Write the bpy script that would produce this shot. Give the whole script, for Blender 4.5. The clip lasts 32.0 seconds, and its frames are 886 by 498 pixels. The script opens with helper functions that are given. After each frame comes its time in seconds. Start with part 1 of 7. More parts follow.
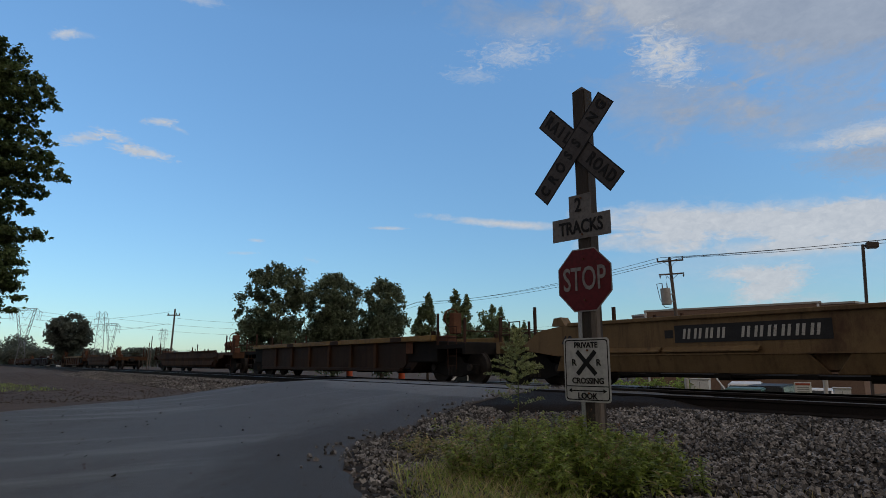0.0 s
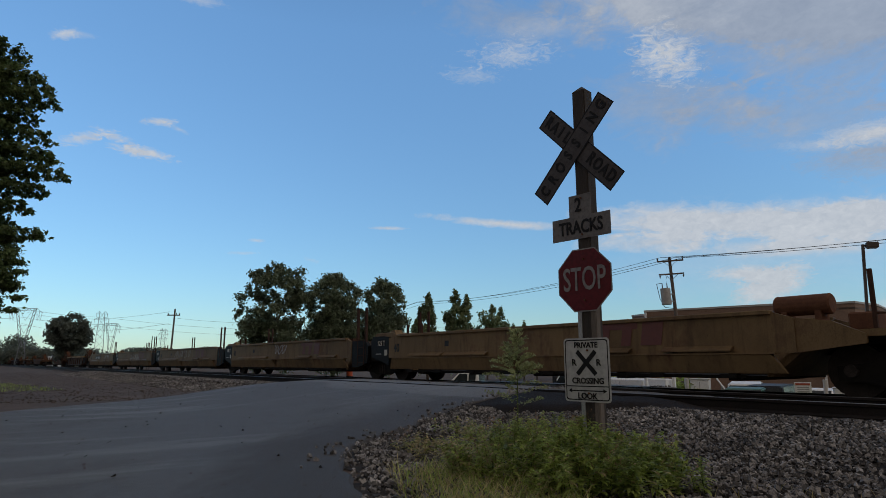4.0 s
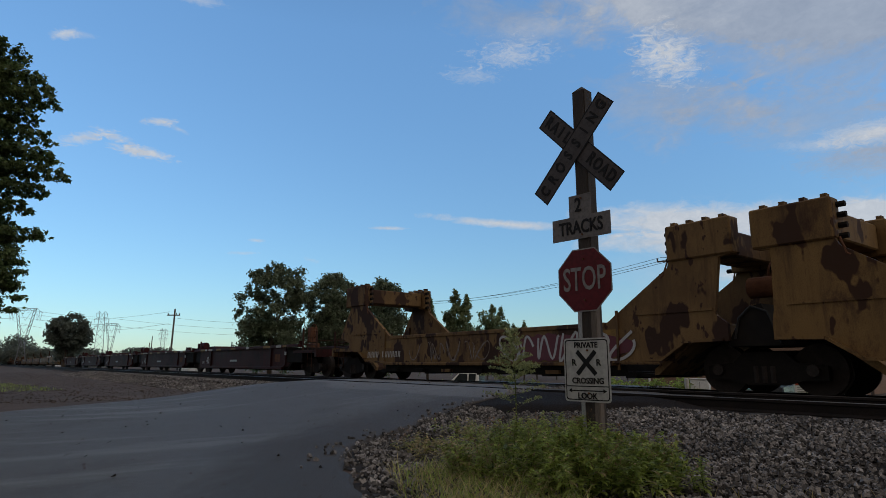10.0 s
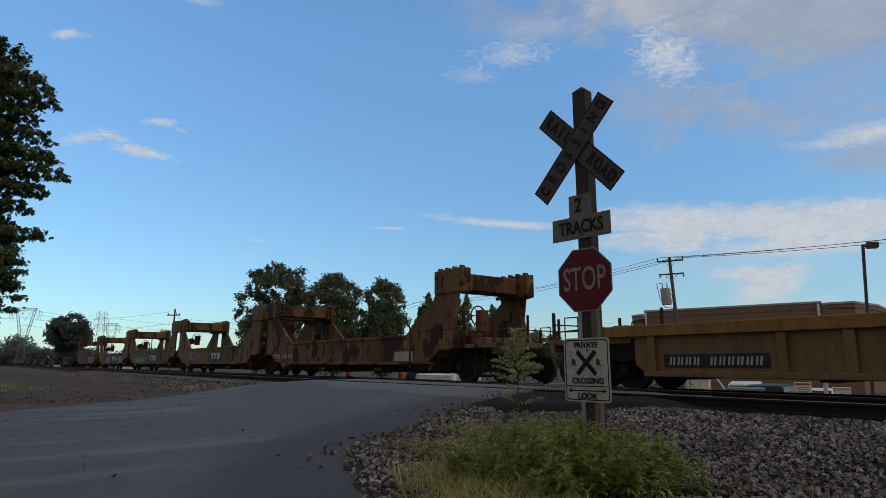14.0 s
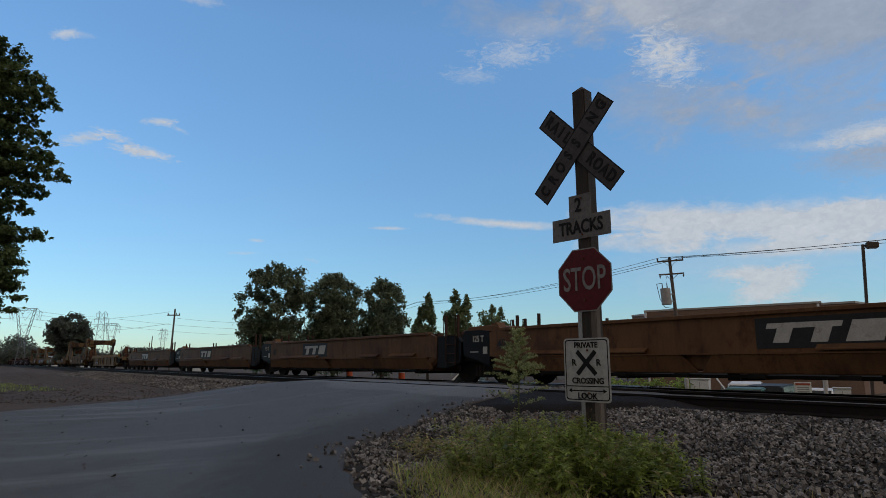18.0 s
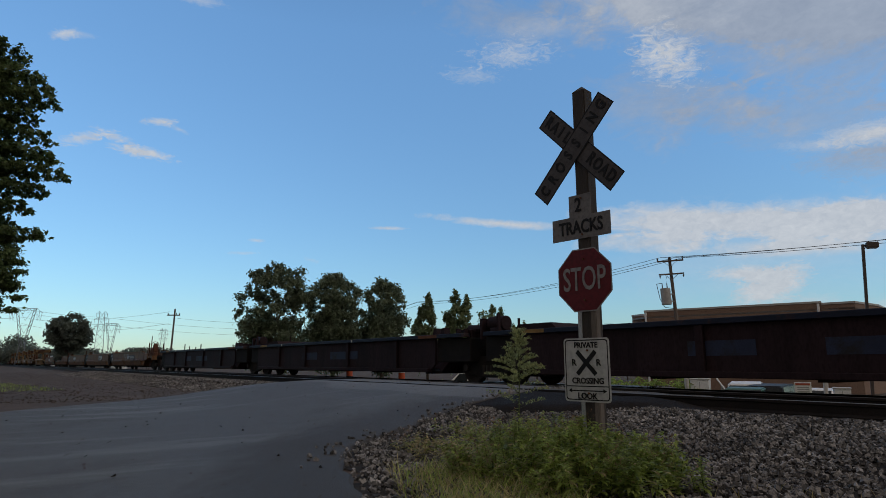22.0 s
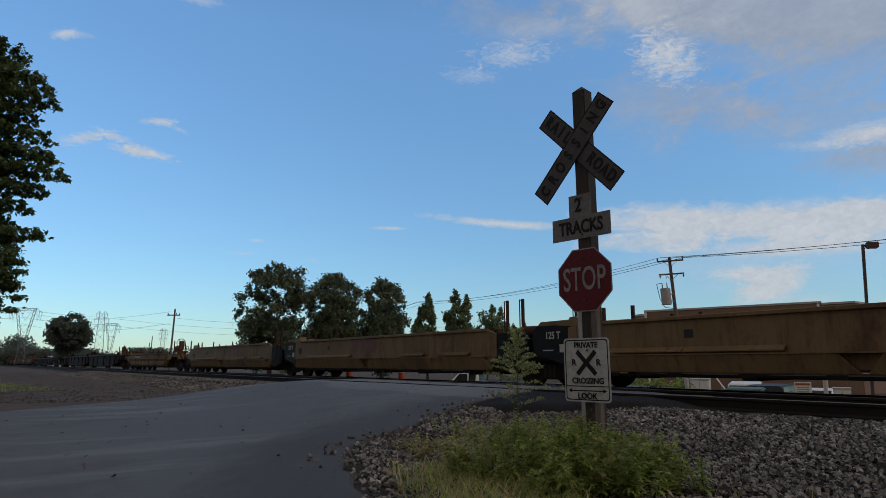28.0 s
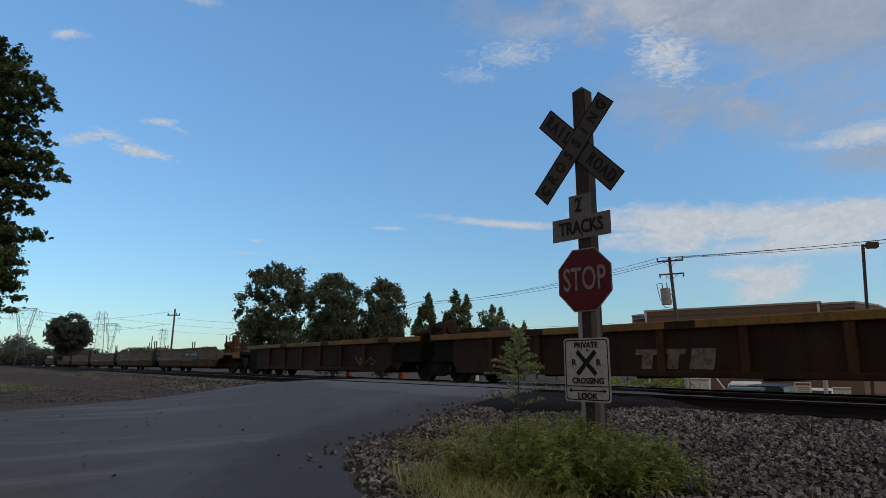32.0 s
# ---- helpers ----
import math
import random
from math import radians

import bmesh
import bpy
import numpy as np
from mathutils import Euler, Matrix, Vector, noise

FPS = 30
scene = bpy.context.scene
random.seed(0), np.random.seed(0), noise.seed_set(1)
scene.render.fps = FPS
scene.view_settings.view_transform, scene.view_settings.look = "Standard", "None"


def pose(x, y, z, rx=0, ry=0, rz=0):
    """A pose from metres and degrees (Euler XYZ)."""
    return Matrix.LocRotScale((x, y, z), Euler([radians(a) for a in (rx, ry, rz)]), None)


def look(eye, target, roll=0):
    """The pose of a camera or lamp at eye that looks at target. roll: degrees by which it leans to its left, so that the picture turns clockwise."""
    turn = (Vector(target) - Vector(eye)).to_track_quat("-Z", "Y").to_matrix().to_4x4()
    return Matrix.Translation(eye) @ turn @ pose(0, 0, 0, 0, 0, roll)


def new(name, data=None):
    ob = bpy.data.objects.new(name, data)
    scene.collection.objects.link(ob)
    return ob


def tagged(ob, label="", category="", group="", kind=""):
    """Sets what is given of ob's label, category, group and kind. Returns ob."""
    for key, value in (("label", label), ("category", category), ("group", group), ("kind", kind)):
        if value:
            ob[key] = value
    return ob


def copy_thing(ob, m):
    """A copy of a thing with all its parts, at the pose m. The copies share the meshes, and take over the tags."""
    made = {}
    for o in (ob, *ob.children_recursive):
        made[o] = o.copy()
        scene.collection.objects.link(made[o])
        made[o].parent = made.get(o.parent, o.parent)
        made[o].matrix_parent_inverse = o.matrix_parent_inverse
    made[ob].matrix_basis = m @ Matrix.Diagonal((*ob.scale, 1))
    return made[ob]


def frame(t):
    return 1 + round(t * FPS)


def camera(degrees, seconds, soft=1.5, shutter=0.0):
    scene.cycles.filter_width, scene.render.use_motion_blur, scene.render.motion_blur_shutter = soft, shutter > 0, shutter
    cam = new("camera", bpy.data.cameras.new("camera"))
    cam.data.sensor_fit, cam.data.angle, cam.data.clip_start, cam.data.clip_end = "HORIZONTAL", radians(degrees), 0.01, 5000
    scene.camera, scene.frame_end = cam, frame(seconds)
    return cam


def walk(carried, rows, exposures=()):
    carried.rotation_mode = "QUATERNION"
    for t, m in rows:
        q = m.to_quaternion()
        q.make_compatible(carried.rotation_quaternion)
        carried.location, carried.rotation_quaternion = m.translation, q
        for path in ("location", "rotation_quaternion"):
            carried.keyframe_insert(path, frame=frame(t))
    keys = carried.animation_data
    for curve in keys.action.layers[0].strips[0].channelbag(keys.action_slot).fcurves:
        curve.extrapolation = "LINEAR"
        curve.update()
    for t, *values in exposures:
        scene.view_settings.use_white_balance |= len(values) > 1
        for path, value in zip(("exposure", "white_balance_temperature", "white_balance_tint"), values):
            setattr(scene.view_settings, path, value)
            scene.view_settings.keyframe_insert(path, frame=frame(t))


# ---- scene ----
cam = camera(72.0, 32.0, soft=0.75)
EYE = (0.0, 0.0, 1.0)
STILL = pose(*EYE, 100.6, 0, 0)
walk(cam, [(0.0, STILL), (32.0, STILL)], exposures=[(0.0, 0.0), (9.0, 0.0), (11.0, 0.08), (14.0, 0.08), (16.5, 0.0), (32.0, 0.0)])

# ---- light ----
SUN_AZ, SUN_EL = 118.0, 36.0
world = bpy.data.worlds.new("evening_sky")
scene.world = world
world.use_nodes = True


def sky(world):
    nt = world.node_tree
    nt.nodes.clear()
    N, link = nt.nodes.new, nt.links.new

    def math(op, a, b=None, c=None, clamp=False):
        m = N("ShaderNodeMath")
        m.operation, m.use_clamp = op, clamp
        for i, v in enumerate((a, b, c)):
            if v is None:
                continue
            if isinstance(v, (int, float)):
                m.inputs[i].default_value = v
            else:
                link(v, m.inputs[i])
        return m.outputs[0]

    base = N("ShaderNodeTexSky")
    base.sky_type, base.sun_disc = "NISHITA", False
    base.sun_elevation, base.sun_rotation = radians(SUN_EL), radians(SUN_AZ)
    base.air_density, base.dust_density, base.ozone_density = 1.0, 0.35, 4.0
    co = N("ShaderNodeTexCoord").outputs["Generated"]
    xyz = N("ShaderNodeSeparateXYZ")
    link(co, xyz.inputs[0])
    x, y, z = xyz.outputs
    az = math("MULTIPLY", math("ARCTAN2", x, y), 57.29578)
    el = math("MULTIPLY", math("ARCSINE", z), 57.29578)

    def noise(scale, detail, rough, stretch=(1, 1, 1), warp=0.0):
        m = N("ShaderNodeMapping")
        m.inputs["Scale"].default_value = stretch
        link(co, m.inputs[0])
        n = N("ShaderNodeTexNoise")
        n.inputs["Scale"].default_value, n.inputs["Detail"].default_value = scale, detail
        n.inputs["Roughness"].default_value, n.inputs["Distortion"].default_value = rough, warp
        link(m.outputs[0], n.inputs["Vector"])
        return n.outputs["Fac"]

    wisp = noise(6.0, 9, 0.64, (1, 1, 2.6), 0.5)
    fine = noise(24.0, 8, 0.66, (1, 1, 2.0), 0.8)
    soft = noise(3.0, 4, 0.5, (1, 1, 2.0))
    edge = math("ADD", math("MULTIPLY", math("SUBTRACT", wisp, 0.5), 4.2), math("MULTIPLY", math("SUBTRACT", fine, 0.5), 2.6))

    shred = noise(52.0, 9, 0.7, (1, 1, 2.4), 1.2)
    strand = math("MULTIPLY_ADD", shred, 5.0, -2.5)

    def bank(a, e, ra, re, tilt, power, ragged=1.0):
        """One bank of cloud round the bearing a and the height e, in degrees."""
        u, v = math("SUBTRACT", az, a), math("SUBTRACT", el, e)
        c, s = float(np.cos(np.radians(tilt))), float(np.sin(np.radians(tilt)))
        p = math("DIVIDE", math("ADD", math("MULTIPLY", u, c), math("MULTIPLY", v, s)), ra)
        q = math("DIVIDE", math("SUBTRACT", math("MULTIPLY", v, c), math("MULTIPLY", u, s)), re)
        r = math("SQRT", math("ADD", math("MULTIPLY", p, p), math("MULTIPLY", q, q)))
        f = math("ADD", math("SUBTRACT", 1.0, r), math("MULTIPLY", strand if ra < 5.5 else edge, 0.45 * ragged))
        return math("MULTIPLY", math("MULTIPLY", f, 1.0, clamp=True), power, clamp=True)

    def total(rows):
        out = None
        for row in rows:
            b = bank(*row)
            out = b if out is None else math("ADD", out, b, clamp=True)
        return out

    ripple = noise(70.0, 6, 0.62, (1, 1, 1.5), 0.6)
    grey = total([(38, 27.5, 24, 8.0, -16, 1.8, 0.55), (24, 32, 20, 6.0, -10, 1.5, 0.6), (46, 16, 12, 4, 0, 0.9, 0.8), (8, 31, 11, 2.6, -10, 0.8, 1.0), (22, 22.5, 9, 3.6, -14, 0.8, 1.0), (33, 19.6, 12, 3.2, -10, 0.55, 1.1), (35.5, 15.6, 5, 1.6, -6, 0.7, 0.9), (150, 25, 70, 14, 0, 0.7, 1.2)])
    white = total([(21.6, 26.4, 3.6, 2.4, -30, 1.0, 1.4), (19, 30.5, 9, 2.6, -20, 0.4, 1.0), (7, 28.2, 4.2, 1.4, 0, 0.6, 1.6), (3, 26.4, 3.2, 0.8, -4, 0.4, 1.5), (10, 30.2, 6, 1.6, -4, 0.3, 1.2), (36.6, 17.5, 4.2, 1.1, -3, 1.0, 0.7), (33.0, 17.2, 3.6, 0.6, -8, 0.4, 0.8),
                   (25.5, 12.0, 15, 1.9, -5, 2.0, 0.65), (5.9, 12.9, 7.5, 0.55, -6, 1.4, 0.9), (36, 10.8, 11, 1.9, -2, 1.0, 0.9), (20, 10.6, 8, 1.3, 0, 0.9, 1.1), (30, 9.4, 10, 0.9, -3, 0.7, 1.1), (28.4, 6.3, 3.6, 1.6, 22, 1.7, 0.6), (26.8, 7.4, 3.6, 0.8, -4, 1.1, 0.8), (27, 9.4, 15, 5.0, 0, 0.4, 0.6), (36.5, 4.2, 3.0, 0.9, 0, 0.6, 0.8), (31, 4.8, 3, 0.8, 0, 0.5, 0.8),
                   (-27.4, 17.6, 3.0, 0.55, -6, 1.3, 1.0), (-29.6, 18.5, 2.0, 0.5, -14, 0.7, 1.2), (-32.1, 17.9, 2.5, 0.55, 22, 0.8, 1.2), (-26.0, 20.3, 1.7, 0.4, 6, 1.1, 1.1), (-24.6, 19.9, 1.0, 0.25, -20, 0.5, 0.9), (-34.1, 25.6, 1.2, 0.5, 18, 0.9, 1.0), (-33, 25.8, 1.6, 0.3, 5, 0.3, 1.0),
                   (-5.2, 12.5, 2.0, 0.2, 0, 1.0, 0.5), (-17.3, 10.9, 0.9, 0.2, 0, 0.7, 0.6), (-18.5, 9.7, 1.6, 0.18, 3, 0.45, 0.8), (-12.2, 9.3, 0.9, 0.25, -12, 0.3, 0.9), (-24, 30.6, 3, 0.5, 0, 0.5, 0.9)])
    tone = N("ShaderNodeMix")
    tone.data_type = "RGBA"
    link(math("ADD", math("MULTIPLY_ADD", wisp, 1.7, -0.7), math("MULTIPLY", ripple, 0.75), clamp=True), tone.inputs["Factor"])
    tone.inputs[6].default_value, tone.inputs[7].default_value = (*GREY_LOW, 1), (*GREY_HIGH, 1)
    a = N("ShaderNodeMix")
    a.data_type = "RGBA"
    link(math("MULTIPLY", grey, 0.9), a.inputs["Factor"])
    lift = N("ShaderNodeMix")
    lift.data_type, lift.blend_type = "RGBA", "MULTIPLY"
    lift.inputs["Factor"].default_value = 1.0
    link(base.outputs[0], lift.inputs[6])
    grade = N("ShaderNodeMix")
    grade.data_type = "RGBA"
    link(math("DIVIDE", el, 30.0, clamp=True), grade.inputs["Factor"])
    grade.inputs[6].default_value, grade.inputs[7].default_value = (*SKY_LOW, 1), (*SKY_HIGH, 1)
    link(grade.outputs[2], lift.inputs[7])
    link(lift.outputs[2], a.inputs[6])
    link(tone.outputs[2], a.inputs[7])
    b = N("ShaderNodeMix")
    b.data_type = "RGBA"
    link(math("MULTIPLY", white, 0.9), b.inputs["Factor"])
    link(a.outputs[2], b.inputs[6])
    puff = N("ShaderNodeMix")
    puff.data_type = "RGBA"
    link(math("ADD", math("MULTIPLY_ADD", ripple, 1.5, -0.55), math("MULTIPLY", fine, 0.6), clamp=True), puff.inputs["Factor"])
    puff.inputs[6].default_value, puff.inputs[7].default_value = (*CLOUD_SHADE, 1), (*CLOUD_WHITE, 1)
    link(puff.outputs[2], b.inputs[7])
    # a cloud deck added out of view, overhead and behind, to dim the foreground
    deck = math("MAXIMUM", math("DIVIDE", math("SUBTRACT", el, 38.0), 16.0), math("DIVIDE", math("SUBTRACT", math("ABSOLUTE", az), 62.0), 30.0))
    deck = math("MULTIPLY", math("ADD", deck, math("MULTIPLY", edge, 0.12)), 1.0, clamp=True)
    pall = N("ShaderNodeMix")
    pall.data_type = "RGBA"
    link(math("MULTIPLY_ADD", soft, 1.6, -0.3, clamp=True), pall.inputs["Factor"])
    pall.inputs[6].default_value, pall.inputs[7].default_value = (*UNSEEN_DECK_LOW, 1), (*UNSEEN_DECK_HIGH, 1)
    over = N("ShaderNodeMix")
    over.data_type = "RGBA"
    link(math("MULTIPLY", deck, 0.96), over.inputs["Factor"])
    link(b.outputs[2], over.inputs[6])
    # the added deck is lighter towards the zenith, to lift the ground
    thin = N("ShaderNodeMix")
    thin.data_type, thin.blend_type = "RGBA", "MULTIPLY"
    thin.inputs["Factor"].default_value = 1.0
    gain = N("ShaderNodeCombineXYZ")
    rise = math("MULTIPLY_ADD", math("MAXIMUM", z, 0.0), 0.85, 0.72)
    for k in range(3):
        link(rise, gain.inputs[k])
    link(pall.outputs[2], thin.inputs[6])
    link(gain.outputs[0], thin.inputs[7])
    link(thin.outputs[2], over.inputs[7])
    bg = N("ShaderNodeBackground")
    bg.inputs["Strength"].default_value = SKY_STRENGTH
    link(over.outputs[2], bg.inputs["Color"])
    out = N("ShaderNodeOutputWorld")
    link(bg.outputs[0], out.inputs["Surface"])


SKY_STRENGTH = 0.1
GREY_LOW, GREY_HIGH = (2.5, 2.95, 3.8), (3.7, 4.15, 4.95)
CLOUD_SHADE, CLOUD_WHITE = (4.5, 4.85, 5.4), (6.2, 6.4, 6.7)
UNSEEN_DECK_LOW, UNSEEN_DECK_HIGH = (2.42, 2.06, 1.76), (3.78, 3.25, 2.82)
SKY_LOW, SKY_HIGH = (0.84, 1.01, 1.02), (1.68, 2.06, 2.08)
sky(world)
sun = new("sun", bpy.data.lights.new("sun", "SUN"))
sun.data.energy, sun.data.angle, sun.data.color = 0.47, radians(25), (1.0, 0.93, 0.84)
sun.matrix_world = look((0, 0, 40), (-40 * np.sin(radians(SUN_AZ)), -40 * np.cos(radians(SUN_AZ)), 40 - 40 * np.tan(radians(SUN_EL))))


# ---- materials ----
def material(name, low, high=None, rough=0.7, metal=0.0, scale=6.0, fine=60.0, bump=0.15, streak=None, rust=None, rust_at=0.55, island=0.0, glow=0.0, gloss_var=0.1, rust_scale=1.3, spec=0.5, thin=0.0, grime=None, flake=0.0):
    """A surface between two colours at two scales of grain; rust: a third colour in ragged patches; streak: (x, y, z) stretch."""
    m = bpy.data.materials.new(name)
    m.use_nodes = True
    nt = m.node_tree
    N, link = nt.nodes.new, nt.links.new
    p = nt.nodes["Principled BSDF"]
    high = high or tuple(min(1, c * 1.35 + 0.01) for c in low)
    co = N("ShaderNodeTexCoord").outputs["Object"]
    mp = N("ShaderNodeMapping")
    mp.inputs["Scale"].default_value = streak or (1, 1, 1)
    link(co, mp.inputs[0])

    def grain(s, d, r=0.6):
        n = N("ShaderNodeTexNoise")
        n.inputs["Scale"].default_value, n.inputs["Detail"].default_value, n.inputs["Roughness"].default_value = s, d, r
        link(mp.outputs[0], n.inputs["Vector"])
        return n.outputs["Fac"]

    def ramp(fac, a, b):
        r = N("ShaderNodeMapRange")
        r.inputs["From Min"].default_value, r.inputs["From Max"].default_value = a, b
        link(fac, r.inputs["Value"])
        return r.outputs[0]

    def mix(fac, a, b, blend="MIX"):
        x = N("ShaderNodeMix")
        x.data_type, x.blend_type = "RGBA", blend
        for i, v in (("Factor", fac), (6, a), (7, b)):
            if isinstance(v, tuple):
                x.inputs[i].default_value = (*v, 1)
            elif isinstance(v, float):
                x.inputs[i].default_value = v
            else:
                link(v, x.inputs[i])
        return x.outputs[2]

    large, small = grain(scale, 5), grain(fine, 4)
    col = mix(ramp(large, 0.3, 0.7), low, high)
    dark = tuple(c * 0.6 for c in low)
    col = mix(ramp(small, 0.45, 0.8), col, dark)
    if rust:
        patch = grain(rust_scale, 8, 0.72)
        col = mix(ramp(patch, rust_at - 0.04, rust_at + 0.08), col, rust)
    if flake:
        # paint gone in crisp-edged flakes
        col = mix(ramp(grain(1.7, 3, 0.55), flake, flake + 0.025), col, tuple(c * 0.8 for c in rust))
        col = mix(ramp(grain(4.5, 3, 0.55), flake + 0.07, flake + 0.095), col, rust)
    if grime:
        # dried runs of dirt down the plates, and broad stains
        lay = N("ShaderNodeMapping")
        lay.inputs["Scale"].default_value = (5.0, 5.0, 0.45)
        link(co, lay.inputs[0])
        run = N("ShaderNodeTexNoise")
        run.inputs["Scale"].default_value, run.inputs["Detail"].default_value, run.inputs["Roughness"].default_value = 1.0, 6, 0.68
        link(lay.outputs[0], run.inputs["Vector"])
        col = mix(ramp(run.outputs["Fac"], 0.5, 0.82), col, grime)
        col = mix(ramp(grain(0.35, 6, 0.7), 0.5, 0.78), col, grime)
        col = mix(ramp(grain(9.0, 5, 0.75), 0.64, 0.74), col, grime)
    if island:
        rnd = N("ShaderNodeObjectInfo").outputs["Random"]
        geo = N("ShaderNodeNewGeometry").outputs["Random Per Island"]
        add = N("ShaderNodeMath")
        add.operation = "ADD"
        link(rnd, add.inputs[0]), link(geo, add.inputs[1])
        fr = N("ShaderNodeMath")
        fr.operation = "FRACT"
        link(add.outputs[0], fr.inputs[0])
        hsv = N("ShaderNodeHueSaturation")
        link(col, hsv.inputs["Color"])
        vr = N("ShaderNodeMapRange")
        vr.inputs["To Min"].default_value, vr.inputs["To Max"].default_value = 1 - island, 1 + island
        link(fr.outputs[0], vr.inputs["Value"]), link(vr.outputs[0], hsv.inputs["Value"])
        col = hsv.outputs[0]
    if name == "asphalt":
        at = N("ShaderNodeAttribute")
        at.attribute_name = "earth"
        add = N("ShaderNodeMath")
        add.operation = "MULTIPLY_ADD"
        link(grain(1.1, 8, 0.7), add.inputs[0])
        add.inputs[1].default_value = 1.5
        link(at.outputs["Fac"], add.inputs[2])
        # drag marks along the way that wheels take, and pale chips
        turn = N("ShaderNodeMapping")
        turn.vector_type = "TEXTURE"
        turn.inputs["Rotation"].default_value = (0, 0, radians(38))
        turn.inputs["Scale"].default_value = (5.0, 0.9, 1)
        link(co, turn.inputs[0])
        drag = N("ShaderNodeTexNoise")
        drag.inputs["Scale"].default_value, drag.inputs["Detail"].default_value, drag.inputs["Roughness"].default_value = 1.0, 7, 0.6
        link(turn.outputs[0], drag.inputs["Vector"])
        col = mix(ramp(drag.outputs["Fac"], 0.46, 0.3), col, (0.082, 0.08, 0.079))
        col = mix(ramp(drag.outputs["Fac"], 0.54, 0.72), col, (0.16, 0.162, 0.164))
        col = mix(ramp(grain(30.0, 3, 0.8), 0.62, 0.74), col, (0.26, 0.26, 0.255))
        col = mix(ramp(grain(17.0, 4, 0.8), 0.36, 0.26), col, (0.045, 0.042, 0.04))
        col = mix(ramp(add.outputs[0], 0.95, 1.45), col, (0.045, 0.038, 0.033))
        worn = N("ShaderNodeAttribute")
        worn.attribute_name = "patch"
        col = mix(worn.outputs["Fac"], col, mix(ramp(large, 0.3, 0.7), (0.13, 0.131, 0.133), (0.19, 0.19, 0.193)))
    link(col, p.inputs["Base Color"])
    p.inputs["Metallic"].default_value = metal
    p.inputs["Specular IOR Level"].default_value = spec
    rr = N("ShaderNodeMapRange")
    rr.inputs["To Min"].default_value, rr.inputs["To Max"].default_value = max(0.02, rough - gloss_var), min(1, rough + gloss_var)
    link(large, rr.inputs["Value"]), link(rr.outputs[0], p.inputs["Roughness"])
    if bump:
        b = N("ShaderNodeBump")
        b.inputs["Strength"].default_value, b.inputs["Distance"].default_value = bump, 0.02
        link(small, b.inputs["Height"]), link(b.outputs[0], p.inputs["Normal"])
    if thin:
        tl, both = N("ShaderNodeBsdfTranslucent"), N("ShaderNodeMixShader")
        link(col, tl.inputs["Color"])
        both.inputs[0].default_value = thin
        link(p.outputs[0], both.inputs[1]), link(tl.outputs[0], both.inputs[2])
        link(both.outputs[0], nt.nodes["Material Output"].inputs["Surface"])
    if glow:
        p.inputs["Emission Color"].default_value, p.inputs["Emission Strength"].default_value = (*high, 1), glow
    return m


